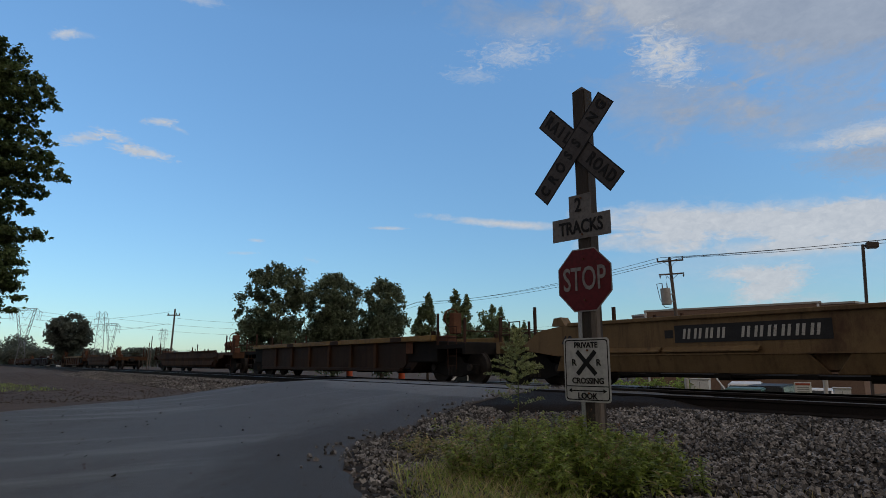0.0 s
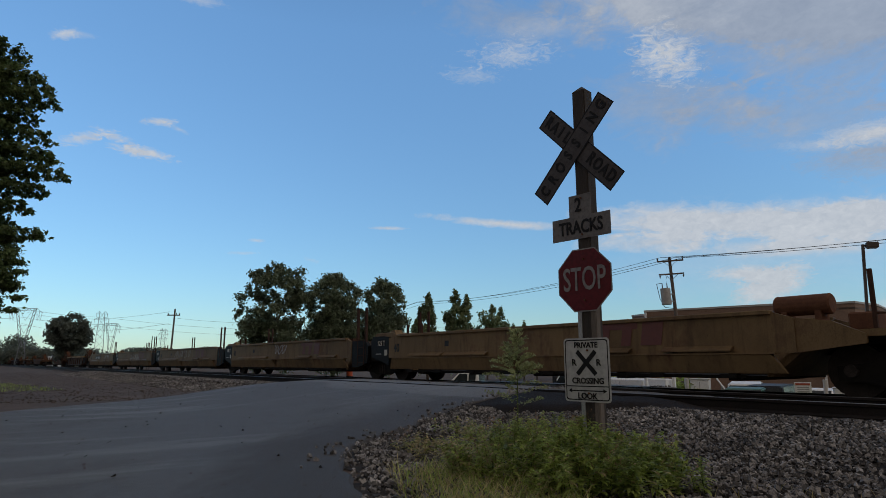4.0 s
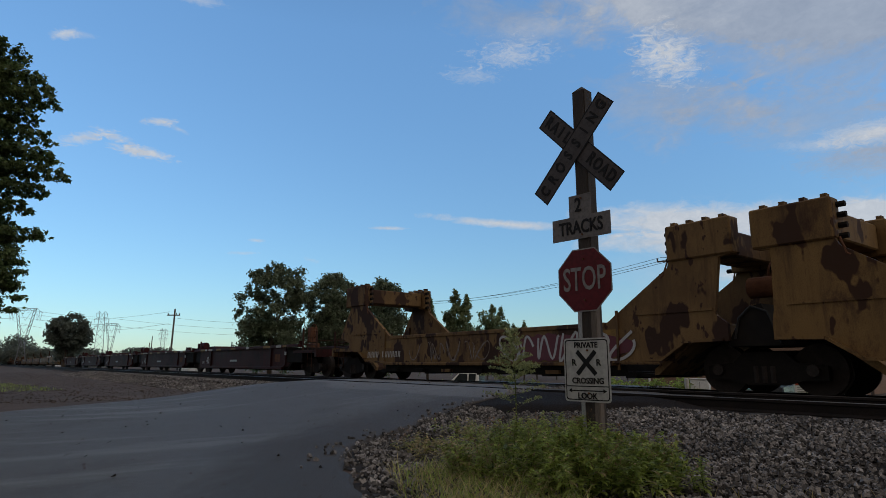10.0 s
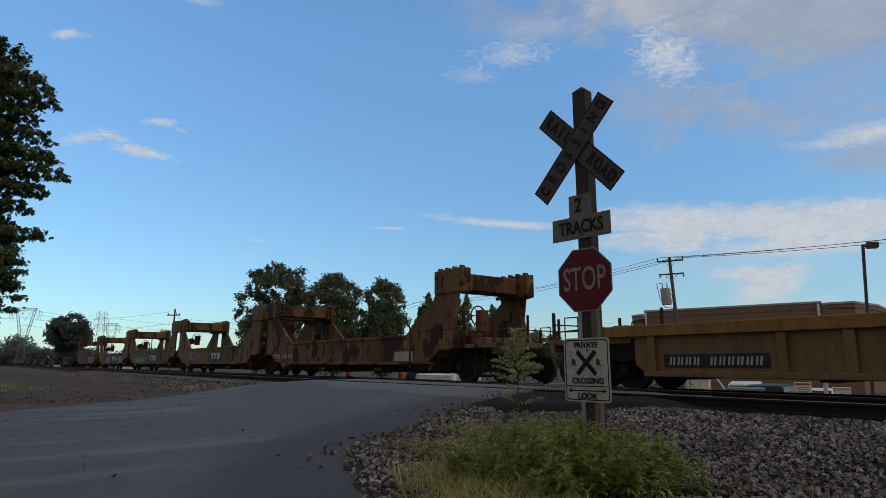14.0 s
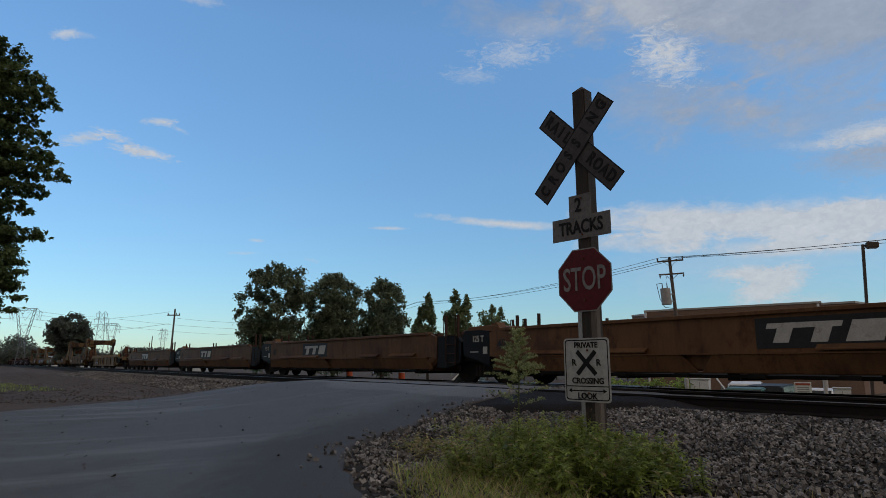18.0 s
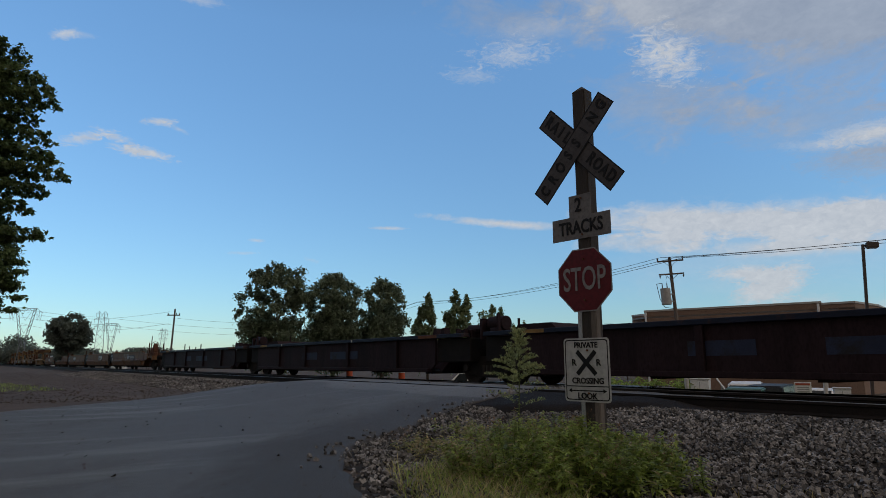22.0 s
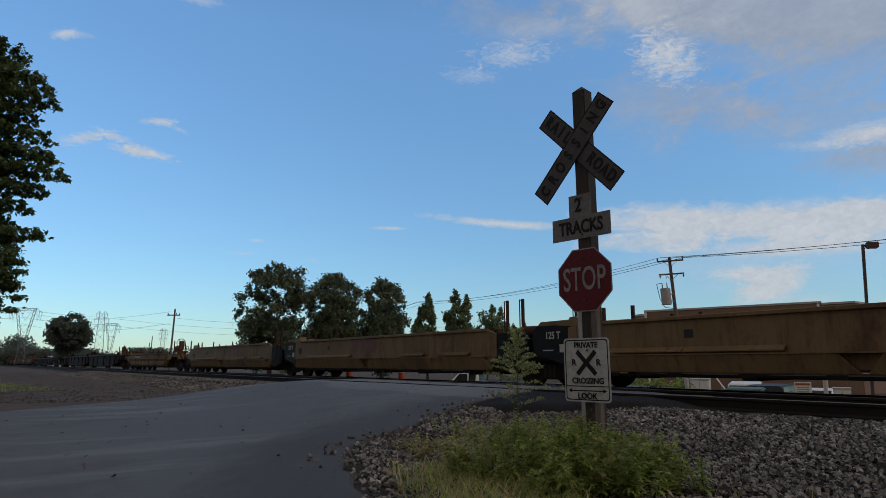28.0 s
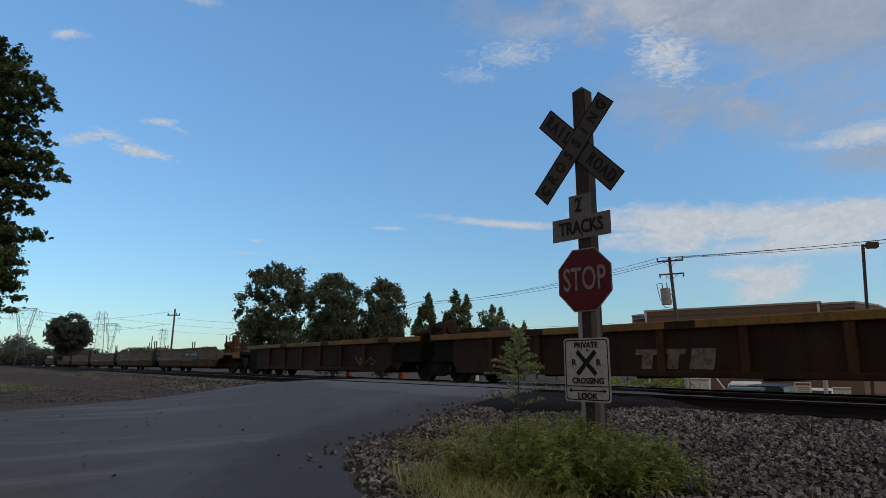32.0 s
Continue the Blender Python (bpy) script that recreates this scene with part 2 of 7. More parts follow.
M = {}
for row in (
    dict(name="asphalt", low=(0.066, 0.065, 0.066), high=(0.106, 0.105, 0.107), rough=0.72, scale=0.5, fine=75.0, bump=0.6, rust=(0.066, 0.065, 0.065), rust_at=0.54, rust_scale=0.5, gloss_var=0.1, spec=0.35, streak=(1.6, 0.7, 1)),
    dict(name="dirt", low=(0.068, 0.051, 0.041), high=(0.118, 0.09, 0.073), rough=0.95, scale=0.5, fine=18.0, bump=1.0, rust=(0.06, 0.06, 0.035), rust_at=0.62, rust_scale=0.3, spec=0.15),
    dict(name="grass_ground", low=(0.07, 0.12, 0.03), high=(0.14, 0.2, 0.06), rough=0.95, scale=0.4, fine=9.0, bump=0.8),
    # ballast darkened all over: shade beside rails and ties put into its colour
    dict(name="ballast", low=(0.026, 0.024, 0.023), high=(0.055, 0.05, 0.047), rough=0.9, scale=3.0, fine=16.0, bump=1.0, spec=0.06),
    dict(name="stone", low=(0.07, 0.065, 0.064), high=(0.25, 0.236, 0.228), rough=0.85, scale=2.0, fine=70.0, bump=0.4, island=0.85, spec=0.3),
    dict(name="tie", low=(0.012, 0.011, 0.01), high=(0.028, 0.024, 0.022), rough=0.9, scale=3.0, fine=40.0, streak=(1, 8, 1)),
    dict(name="rail_side", low=(0.011, 0.009, 0.008), high=(0.024, 0.018, 0.016), rough=0.85, scale=3.0, spec=0.2),
    dict(name="rail_top", low=(0.12, 0.12, 0.12), high=(0.19, 0.19, 0.19), rough=0.55, metal=1.0, scale=1.0, fine=20.0, bump=0.0),
    dict(name="rail_dull", low=(0.03, 0.026, 0.025), high=(0.055, 0.05, 0.048), rough=0.7, scale=2.0, bump=0.0, spec=0.2),
    dict(name="post_wood", low=(0.022, 0.017, 0.015), high=(0.055, 0.043, 0.036), rough=0.85, scale=5.0, fine=40.0, streak=(4, 4, 0.5), bump=0.5),
    dict(name="galvanised", low=(0.28, 0.28, 0.28), high=(0.42, 0.42, 0.42), rough=0.5, metal=0.7, scale=8.0),
    dict(name="sign_back", low=(0.3, 0.3, 0.3), high=(0.4, 0.4, 0.4), rough=0.5, metal=0.6),
    dict(name="sign_white", low=(0.36, 0.36, 0.355), high=(0.44, 0.44, 0.435), rough=0.45, scale=5.0, fine=12.0, bump=0.05, rust=(0.33, 0.325, 0.31), rust_at=0.74, rust_scale=3.0, spec=0.3),
    # tracks plate white: weathering plus the shade on the sign's face, in the colour
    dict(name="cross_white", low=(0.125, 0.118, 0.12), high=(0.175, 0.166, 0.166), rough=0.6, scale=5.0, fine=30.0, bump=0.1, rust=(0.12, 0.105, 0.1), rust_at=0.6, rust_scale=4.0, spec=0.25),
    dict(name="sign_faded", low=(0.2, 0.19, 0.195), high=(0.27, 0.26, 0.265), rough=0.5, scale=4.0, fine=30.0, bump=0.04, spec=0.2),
    # crossbuck white, darker still: dirt and the face's shade painted together
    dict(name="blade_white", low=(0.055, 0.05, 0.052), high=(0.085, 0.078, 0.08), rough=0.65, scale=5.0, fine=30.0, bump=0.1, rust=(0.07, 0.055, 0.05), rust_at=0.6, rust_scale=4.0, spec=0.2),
    dict(name="sign_black", low=(0.008, 0.008, 0.009), high=(0.016, 0.016, 0.017), rough=0.5, bump=0.05, spec=0.15),
    dict(name="sign_red", low=(0.085, 0.005, 0.01), high=(0.115, 0.008, 0.014), rough=0.4, scale=3.0, fine=30.0, bump=0.04, spec=0.2),
    dict(name="tt_yellow", low=(0.16, 0.105, 0.052), high=(0.215, 0.143, 0.072), rough=0.6, scale=0.8, fine=70.0, streak=(1, 1, 0.55), rust=(0.1, 0.056, 0.034), rust_at=0.575, spec=0.14, rust_scale=0.8, grime=(0.05, 0.034, 0.022)),
    dict(name="tt_orange", low=(0.125, 0.062, 0.028), high=(0.172, 0.088, 0.04), rough=0.6, scale=0.8, fine=70.0, streak=(1, 1, 0.55), rust=(0.07, 0.03, 0.017), rust_at=0.57, spec=0.14, grime=(0.045, 0.023, 0.016)),
    dict(name="tt_weathered", low=(0.175, 0.105, 0.042), high=(0.24, 0.145, 0.056), rough=0.7, scale=1.6, fine=70.0, streak=(1, 1, 0.55), rust=(0.06, 0.03, 0.018), rust_at=0.57, spec=0.14, rust_scale=1.0, grime=(0.05, 0.028, 0.018), flake=0.6),
    dict(name="tt_rusty", low=(0.155, 0.095, 0.042), high=(0.215, 0.135, 0.06), rough=0.75, scale=1.6, fine=70.0, streak=(1, 1, 0.55), rust=(0.05, 0.028, 0.02), rust_at=0.58, spec=0.14, rust_scale=0.9, grime=(0.045, 0.024, 0.017), flake=0.545),
    dict(name="tt_maroon", low=(0.036, 0.0085, 0.0095), high=(0.056, 0.0135, 0.0135), rough=0.65, scale=1.2, fine=70.0, streak=(1, 1, 0.55), rust=(0.022, 0.01, 0.009), rust_at=0.56, spec=0.14, grime=(0.016, 0.008, 0.008)),
    dict(name="tt_brown", low=(0.032, 0.019, 0.013), high=(0.055, 0.031, 0.019), rough=0.75, scale=1.2, fine=70.0, streak=(1, 1, 0.55), rust=(0.03, 0.016, 0.012), rust_at=0.56, spec=0.14, grime=(0.02, 0.012, 0.009)),
    dict(name="tt_dull", low=(0.065, 0.033, 0.018), high=(0.1, 0.052, 0.026), rough=0.8, scale=1.0, fine=60.0, streak=(1, 1, 0.5), rust=(0.04, 0.02, 0.014), rust_at=0.54, spec=0.12, grime=(0.025, 0.014, 0.01)),
    dict(name="post_iron", low=(0.04, 0.022, 0.016), high=(0.075, 0.04, 0.028), rough=0.85, scale=4.0, spec=0.12),
    dict(name="tt_dark", low=(0.021, 0.0125, 0.0145), high=(0.034, 0.02, 0.023), rough=0.7, scale=1.2, fine=25.0, streak=(1, 1, 0.4), rust=(0.022, 0.011, 0.011), rust_at=0.66, spec=0.08, grime=(0.01, 0.0065, 0.0075)),
    dict(name="tt_blue", low=(0.006, 0.009, 0.021), high=(0.012, 0.017, 0.036), rough=0.6, scale=1.5, rust=(0.05, 0.024, 0.016), rust_at=0.58, spec=0.2),
    dict(name="tt_faded", low=(0.016, 0.022, 0.048), high=(0.026, 0.034, 0.068), rough=0.7, scale=2.0, rust=(0.016, 0.014, 0.016), rust_at=0.54, spec=0.25),
    dict(name="clod", low=(0.058, 0.046, 0.038), high=(0.11, 0.085, 0.071), rough=0.95, scale=2.0, fine=40.0, island=0.25, spec=0.15),
    dict(name="tt_chord", low=(0.21, 0.125, 0.036), high=(0.28, 0.17, 0.05), rough=0.55, scale=1.2, fine=25.0, rust=(0.15, 0.07, 0.035), rust_at=0.6, spec=0.14, grime=(0.07, 0.042, 0.026)),
    dict(name="tt_logo_red", low=(0.1, 0.026, 0.02), high=(0.14, 0.04, 0.03), rough=0.6, rust=(0.13, 0.08, 0.045), rust_at=0.64),
    dict(name="end_black", low=(0.006, 0.006, 0.007), high=(0.013, 0.013, 0.015), rough=0.6, scale=2.0, spec=0.14),
    dict(name="under_black", low=(0.008, 0.007, 0.007), high=(0.02, 0.017, 0.015), rough=0.85, scale=3.0, spec=0.14),
    dict(name="wheel_steel", low=(0.025, 0.021, 0.02), high=(0.05, 0.042, 0.038), rough=0.75, metal=0.2, scale=6.0, spec=0.14),
    dict(name="rusty_iron", low=(0.09, 0.04, 0.025), high=(0.16, 0.075, 0.042), rough=0.85, scale=4.0, spec=0.14),
    dict(name="mark_white", low=(0.4, 0.385, 0.35), high=(0.52, 0.5, 0.46), rough=0.6, rust=(0.25, 0.19, 0.15), rust_at=0.63, rust_scale=5.0),
    dict(name="mark_grey", low=(0.3, 0.3, 0.3), high=(0.42, 0.41, 0.4), rough=0.6, scale=3.0),
    dict(name="mark_black", low=(0.016, 0.016, 0.018), high=(0.03, 0.03, 0.032), rough=0.6, spec=0.25),
    dict(name="spray_white", low=(0.33, 0.33, 0.34), high=(0.45, 0.45, 0.46), rough=0.6),
    dict(name="spray_faint", low=(0.16, 0.13, 0.11), high=(0.24, 0.21, 0.18), rough=0.7, scale=3.0, rust=(0.1, 0.06, 0.035), rust_at=0.5, rust_scale=4.0),
    dict(name="spray_crimson", low=(0.085, 0.01, 0.02), high=(0.12, 0.018, 0.03), rough=0.6),
    dict(name="spray_blue", low=(0.05, 0.09, 0.36), high=(0.1, 0.16, 0.5), rough=0.6),
    dict(name="spray_green", low=(0.05, 0.19, 0.13), high=(0.1, 0.27, 0.18), rough=0.6, scale=1.5, rust=(0.15, 0.1, 0.045), rust_at=0.52),
    dict(name="spray_silver", low=(0.13, 0.135, 0.14), high=(0.2, 0.205, 0.21), rough=0.5),
    dict(name="spray_red", low=(0.36, 0.06, 0.03), high=(0.45, 0.1, 0.05), rough=0.6),
    dict(name="building_wall", low=(0.205, 0.13, 0.092), high=(0.26, 0.172, 0.125), rough=0.85, scale=0.8, fine=14.0, bump=0.3),
    dict(name="building_trim", low=(0.4, 0.38, 0.35), high=(0.52, 0.5, 0.47), rough=0.6),
    dict(name="building_roof", low=(0.2, 0.2, 0.2), high=(0.3, 0.3, 0.3), rough=0.9),
    dict(name="white_paint", low=(0.72, 0.72, 0.72), high=(0.82, 0.82, 0.82), rough=0.35, bump=0.0),
    dict(name="car_green", low=(0.03, 0.09, 0.075), high=(0.05, 0.13, 0.11), rough=0.45, bump=0.0, spec=0.3),
    dict(name="car_dark", low=(0.015, 0.016, 0.02), high=(0.03, 0.032, 0.04), rough=0.5, bump=0.0, spec=0.2),
    dict(name="car_silver", low=(0.4, 0.41, 0.43), high=(0.5, 0.51, 0.53), rough=0.3, metal=0.5, bump=0.0),
    dict(name="car_glass", low=(0.02, 0.025, 0.028), high=(0.03, 0.035, 0.04), rough=0.2, bump=0.0, gloss_var=0.02, spec=0.15),
    dict(name="tyre", low=(0.015, 0.015, 0.015), high=(0.025, 0.025, 0.025), rough=0.9),
    dict(name="cone_orange", low=(0.4, 0.06, 0.015), high=(0.5, 0.085, 0.02), rough=0.5),
    dict(name="pole_wood", low=(0.1, 0.082, 0.07), high=(0.17, 0.14, 0.12), rough=0.9, scale=3.0, streak=(4, 4, 0.4)),
    # steel lightened and blued to paint the haze over the far pylons
    dict(name="pylon_steel", low=(0.2, 0.22, 0.24), high=(0.28, 0.3, 0.32), rough=0.6, metal=0.4),
    dict(name="cable", low=(0.02, 0.02, 0.022), high=(0.03, 0.03, 0.032), rough=0.7, bump=0.0),
    dict(name="lamp_bronze", low=(0.07, 0.055, 0.05), high=(0.1, 0.08, 0.07), rough=0.5, metal=0.4),
    dict(name="bark", low=(0.05, 0.038, 0.028), high=(0.11, 0.085, 0.065), rough=0.95, scale=3.0, streak=(3, 3, 0.5), bump=0.6),
    dict(name="leaf_mid", low=(0.15, 0.19, 0.125), high=(0.26, 0.3, 0.19), rough=0.6, scale=0.6, island=0.5, bump=0.0, spec=0.3, thin=0.6),
    dict(name="leaf_near", low=(0.065, 0.095, 0.032), high=(0.115, 0.155, 0.052), rough=0.55, scale=0.8, island=0.5, bump=0.0, spec=0.3, thin=0.35),
    dict(name="leaf_pale", low=(0.19, 0.235, 0.125), high=(0.3, 0.35, 0.18), rough=0.6, scale=0.6, island=0.45, bump=0.0, spec=0.3, thin=0.6),
    # far leaves: distance haze painted in as a paler, greyer green
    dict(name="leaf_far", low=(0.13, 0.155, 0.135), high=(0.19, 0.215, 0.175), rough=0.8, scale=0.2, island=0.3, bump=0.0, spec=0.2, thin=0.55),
    dict(name="weed_leaf", low=(0.245, 0.305, 0.07), high=(0.4, 0.475, 0.13), rough=0.55, scale=2.0, island=0.45, bump=0.0, spec=0.25, thin=0.6),
    dict(name="weed_dry", low=(0.36, 0.3, 0.14), high=(0.5, 0.42, 0.22), rough=0.7, scale=2.0, island=0.4, bump=0.0, spec=0.2, thin=0.45),
    dict(name="weed_rust", low=(0.2, 0.12, 0.07), high=(0.32, 0.2, 0.12), rough=0.75, scale=3.0, island=0.35, bump=0.0, spec=0.2, thin=0.4),
    dict(name="weed_plume", low=(0.3, 0.33, 0.15), high=(0.45, 0.47, 0.23), rough=0.7, scale=4.0, island=0.4, bump=0.0, spec=0.2, thin=0.5),
    # near-black brown for the apron beside the rail
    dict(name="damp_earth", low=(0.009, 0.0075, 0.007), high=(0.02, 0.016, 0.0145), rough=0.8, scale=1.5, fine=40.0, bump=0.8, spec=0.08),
    dict(name="dead_leaf", low=(0.03, 0.022, 0.016), high=(0.06, 0.04, 0.028), rough=0.8, scale=3.0, bump=0.0, island=0.4),
    dict(name="weed_stem", low=(0.07, 0.09, 0.03), high=(0.11, 0.13, 0.05), rough=0.7, spec=0.1),
):
    M[row["name"]] = material(**row)


# ---- mesh helpers ----
def part(name, bm, mat, parent=None, label="", smooth=False):
    me = bpy.data.meshes.new(name)
    bm.normal_update()
    bm.to_mesh(me)
    bm.free()
    if smooth:
        me.polygons.foreach_set("use_smooth", [True] * len(me.polygons))
    me.materials.append(M[mat])
    ob = new(name, me)
    ob.parent = parent
    if label:
        ob["label"] = label
    return ob


def empty(name, label="", category="", group="", kind=""):
    ob = new(name)
    ob.empty_display_size = 0.3
    return tagged(ob, label, category, group, kind)


def box(bm, x0, x1, y0, y1, z0, z1, m=None):
    vs = [bm.verts.new((x, y, z)) for x in (x0, x1) for y in (y0, y1) for z in (z0, z1)]
    if m is not None:
        for v in vs:
            v.co = m @ v.co
    for f in ((0, 1, 3, 2), (4, 6, 7, 5), (0, 4, 5, 1), (2, 3, 7, 6), (0, 2, 6, 4), (1, 5, 7, 3)):
        bm.faces.new([vs[i] for i in f])
    return vs


def slab(bm, outline, y0, y1, axis="y"):
    """An outline in x and z drawn out from y0 to y1 (or in x and y from z0 to z1; or in y and z along x)."""
    def at(a, b, d):
        return (a, d, b) if axis == "y" else (a, b, d) if axis == "z" else (d, a, b)
    low, high = [bm.verts.new(at(a, b, y0)) for a, b in outline], [bm.verts.new(at(a, b, y1)) for a, b in outline]
    fs = [bm.faces.new(low), bm.faces.new(high[::-1])]
    n = len(outline)
    for i in range(n):
        fs.append(bm.faces.new((low[i], high[i], high[(i + 1) % n], low[(i + 1) % n])))
    bmesh.ops.recalc_face_normals(bm, faces=fs)


def tube(bm, a, b, r, r2=None, sides=8, caps=True):
    a, b = Vector(a), Vector(b)
    r2 = r if r2 is None else r2
    q = (b - a).to_track_quat("Z", "Y")
    rings = []
    for c, rad in ((a, r), (b, r2)):
        rings.append([bm.verts.new(c + q @ Vector((rad * math.cos(k * math.tau / sides), rad * math.sin(k * math.tau / sides), 0))) for k in range(sides)])
    for k in range(sides):
        bm.faces.new((rings[0][k], rings[0][(k + 1) % sides], rings[1][(k + 1) % sides], rings[1][k]))
    if caps:
        bm.faces.new(rings[0][::-1])
        bm.faces.new(rings[1])


def path(bm, pts, r, sides=5):
    for a, b in zip(pts, pts[1:]):
        tube(bm, a, b, r, sides=sides)


def bevel(bm, w, seg=1):
    bmesh.ops.bevel(bm, geom=bm.edges[:], offset=w, segments=seg, affect="EDGES", clamp_overlap=True)
    return bm


def boxes(*rows):
    bm = bmesh.new()
    for r in rows:
        box(bm, *r)
    return bm


LETTERS = {}


def lettering(text, size, depth=0.004, shear=0.0, bold=0.0):
    key = (text, size, shear, bold)
    if key not in LETTERS:
        cu = bpy.data.curves.new("lettering", "FONT")
        cu.body, cu.size, cu.extrude, cu.shear, cu.offset = text, size, depth, shear, bold
        cu.align_x, cu.align_y = "CENTER", "CENTER"
        cu.resolution_u = 3
        ob = new("lettering", cu)
        bpy.context.view_layer.update()
        me = bpy.data.meshes.new_from_object(ob.evaluated_get(bpy.context.evaluated_depsgraph_get()))
        bpy.data.objects.remove(ob)
        bpy.data.curves.remove(cu)
        me.name = "lettering"
        LETTERS[key] = me
    return LETTERS[key].copy()


def letters(name, text, size, mat, parent, m, shear=0.0, bold=0.0, width=1.0):
    me = lettering(text, size, shear=shear, bold=bold)
    me.materials.clear()
    me.materials.append(M[mat])
    me.transform(m @ Matrix.Diagonal((width, 1, 1, 1)))
    ob = new(name, me)
    ob.parent = parent
    return ob


# ---- the plan: s runs along the railway (away to the far end), P across it ----
AZ = radians(37.73)
D, ACROSS = Vector((-math.sin(AZ), math.cos(AZ), 0)), Vector((math.cos(AZ), math.sin(AZ), 0))
TURN = 90 + 37.73
NEAR_P, NEAR_Z = 9.32, 0.525
TRAIN_P, TRAIN_Z, RIDE = 13.28, 0.385, 0.08
LOT, LOT_LOW = -1.35, -1.57


def trk(s, p, z):
    v = D * s + ACROSS * p
    return Vector((v.x, v.y, z))


def ramp(v, a, b):
    t = min(1.0, max(0.0, (v - a) / (b - a)))
    return t * t * (3 - 2 * t)


def ground_z(s, p):
    z = 0.1 + 0.22 * ramp(p, 4.8, 7.9) - 1.67 * ramp(p, 15.0, 19.5)
    # the parking lot lies a step lower
    z -= 0.22 * ramp(p, 24.4, 26.4) * (1 - ramp(p, 33, 38)) * (1 - ramp(s, 17, 20))
    if p < 8:
        z += 0.012 * noise.noise((s * 0.4, p * 0.4, 3.0)) + 0.008 * noise.noise((s * 1.3, p * 1.3, 7.0))
    return z


def road_z(p):
    if p < 8.5:
        return 0.13 + 0.375 * ramp(p, 2.6, 8.6)
    return 0.505 - 0.13 * ramp(p, 10.2, 12.3) - 1.7 * ramp(p, 15.2, 21.0)


def grid_mesh(name, ss, ps, zfun, mat, kind="structure", label="", category="ground"):
    bm = bmesh.new()
    rows = [[bm.verts.new(trk(s, p, zfun(s, p))) for p in ps] for s in ss]
    for a, b in zip(rows, rows[1:]):
        for i in range(len(ps) - 1):
            bm.faces.new((a[i], a[i + 1], b[i + 1], b[i]))
    bmesh.ops.recalc_face_normals(bm, faces=bm.faces[:])
    if bm.faces[0].normal.z < 0:
        bmesh.ops.reverse_faces(bm, faces=bm.faces[:])
    return tagged(part(name, bm, mat, smooth=True), label, category, kind=kind)


def steps(*rows):
    out = []
    for a, b, n in rows:
        out += [a + (b - a) * i / n for i in range(n)]
    return out + [rows[-1][1]]


# ground, one sheet out to the horizon
grid_mesh("ground", steps((-3500, -200, 8), (-200, -12, 10), (-12, 60, 120), (60, 300, 12), (300, 3500, 8)),
          steps((-3500, -100, 6), (-100, -5, 6), (-5, 8, 30), (8, 22, 24), (22, 45, 23), (45, 120, 8), (120, 3500, 6)), ground_z, "dirt",
          label="flat brown dirt and gravel ground beside the railway")
grid_mesh("lawn", steps((-90, 120, 40)), steps((17.2, 23, 8), (23, 26, 2)), lambda s, p: ground_z(s, p) + 0.06 + 0.05 * noise.noise((s, p, 0)), "grass_ground",
          label="green grass bank behind the tracks", category="grass")


def along(pts, n):
    """n points evenly along a smooth line through pts."""
    v = [Vector(p) for p in pts]
    fine = []
    for i in range(len(v) - 1):
        a, b, c, d = v[max(0, i - 1)], v[i], v[i + 1], v[min(len(v) - 1, i + 2)]
        for k in range(12):
            t = k / 12
            fine.append(0.5 * ((2 * b) + (c - a) * t + (2 * a - 5 * b + 4 * c - d) * t * t + (3 * b - a - 3 * c + d) * t ** 3))
    fine.append(v[-1])
    run = [0.0]
    for a, b in zip(fine, fine[1:]):
        run.append(run[-1] + (b - a).length)
    out, j = [], 0
    for i in range(n):
        want = run[-1] * i / (n - 1)
        while j < len(run) - 2 and run[j + 1] < want:
            j += 1
        t = (want - run[j]) / max(1e-6, run[j + 1] - run[j])
        out.append(fine[j].lerp(fine[j + 1], t))
    return out


ROAD_RIGHT = [(0.6, -14), (0.1, -5), (-0.3, 2), (-0.62, 4.5), (-0.92, 6.0), (-0.93, 6.75), (-0.6, 7.5), (-0.24, 8.3), (0.06, 9.1), (0.6, 10.0), (1.3, 11.1), (2.3, 12.6), (7.6, 18.6), (11.0, 22.5)]
ROAD_LEFT = [(-11, -14), (-10, -5), (-9.4, 3), (-8.6, 8), (-8.05, 11.3), (-7.7, 13.5), (-6.9, 15.5), (-5.6, 17.4), (-4.0, 18.7), (-1.6, 20.6), (2.6, 23.9), (6.0, 26.5)]


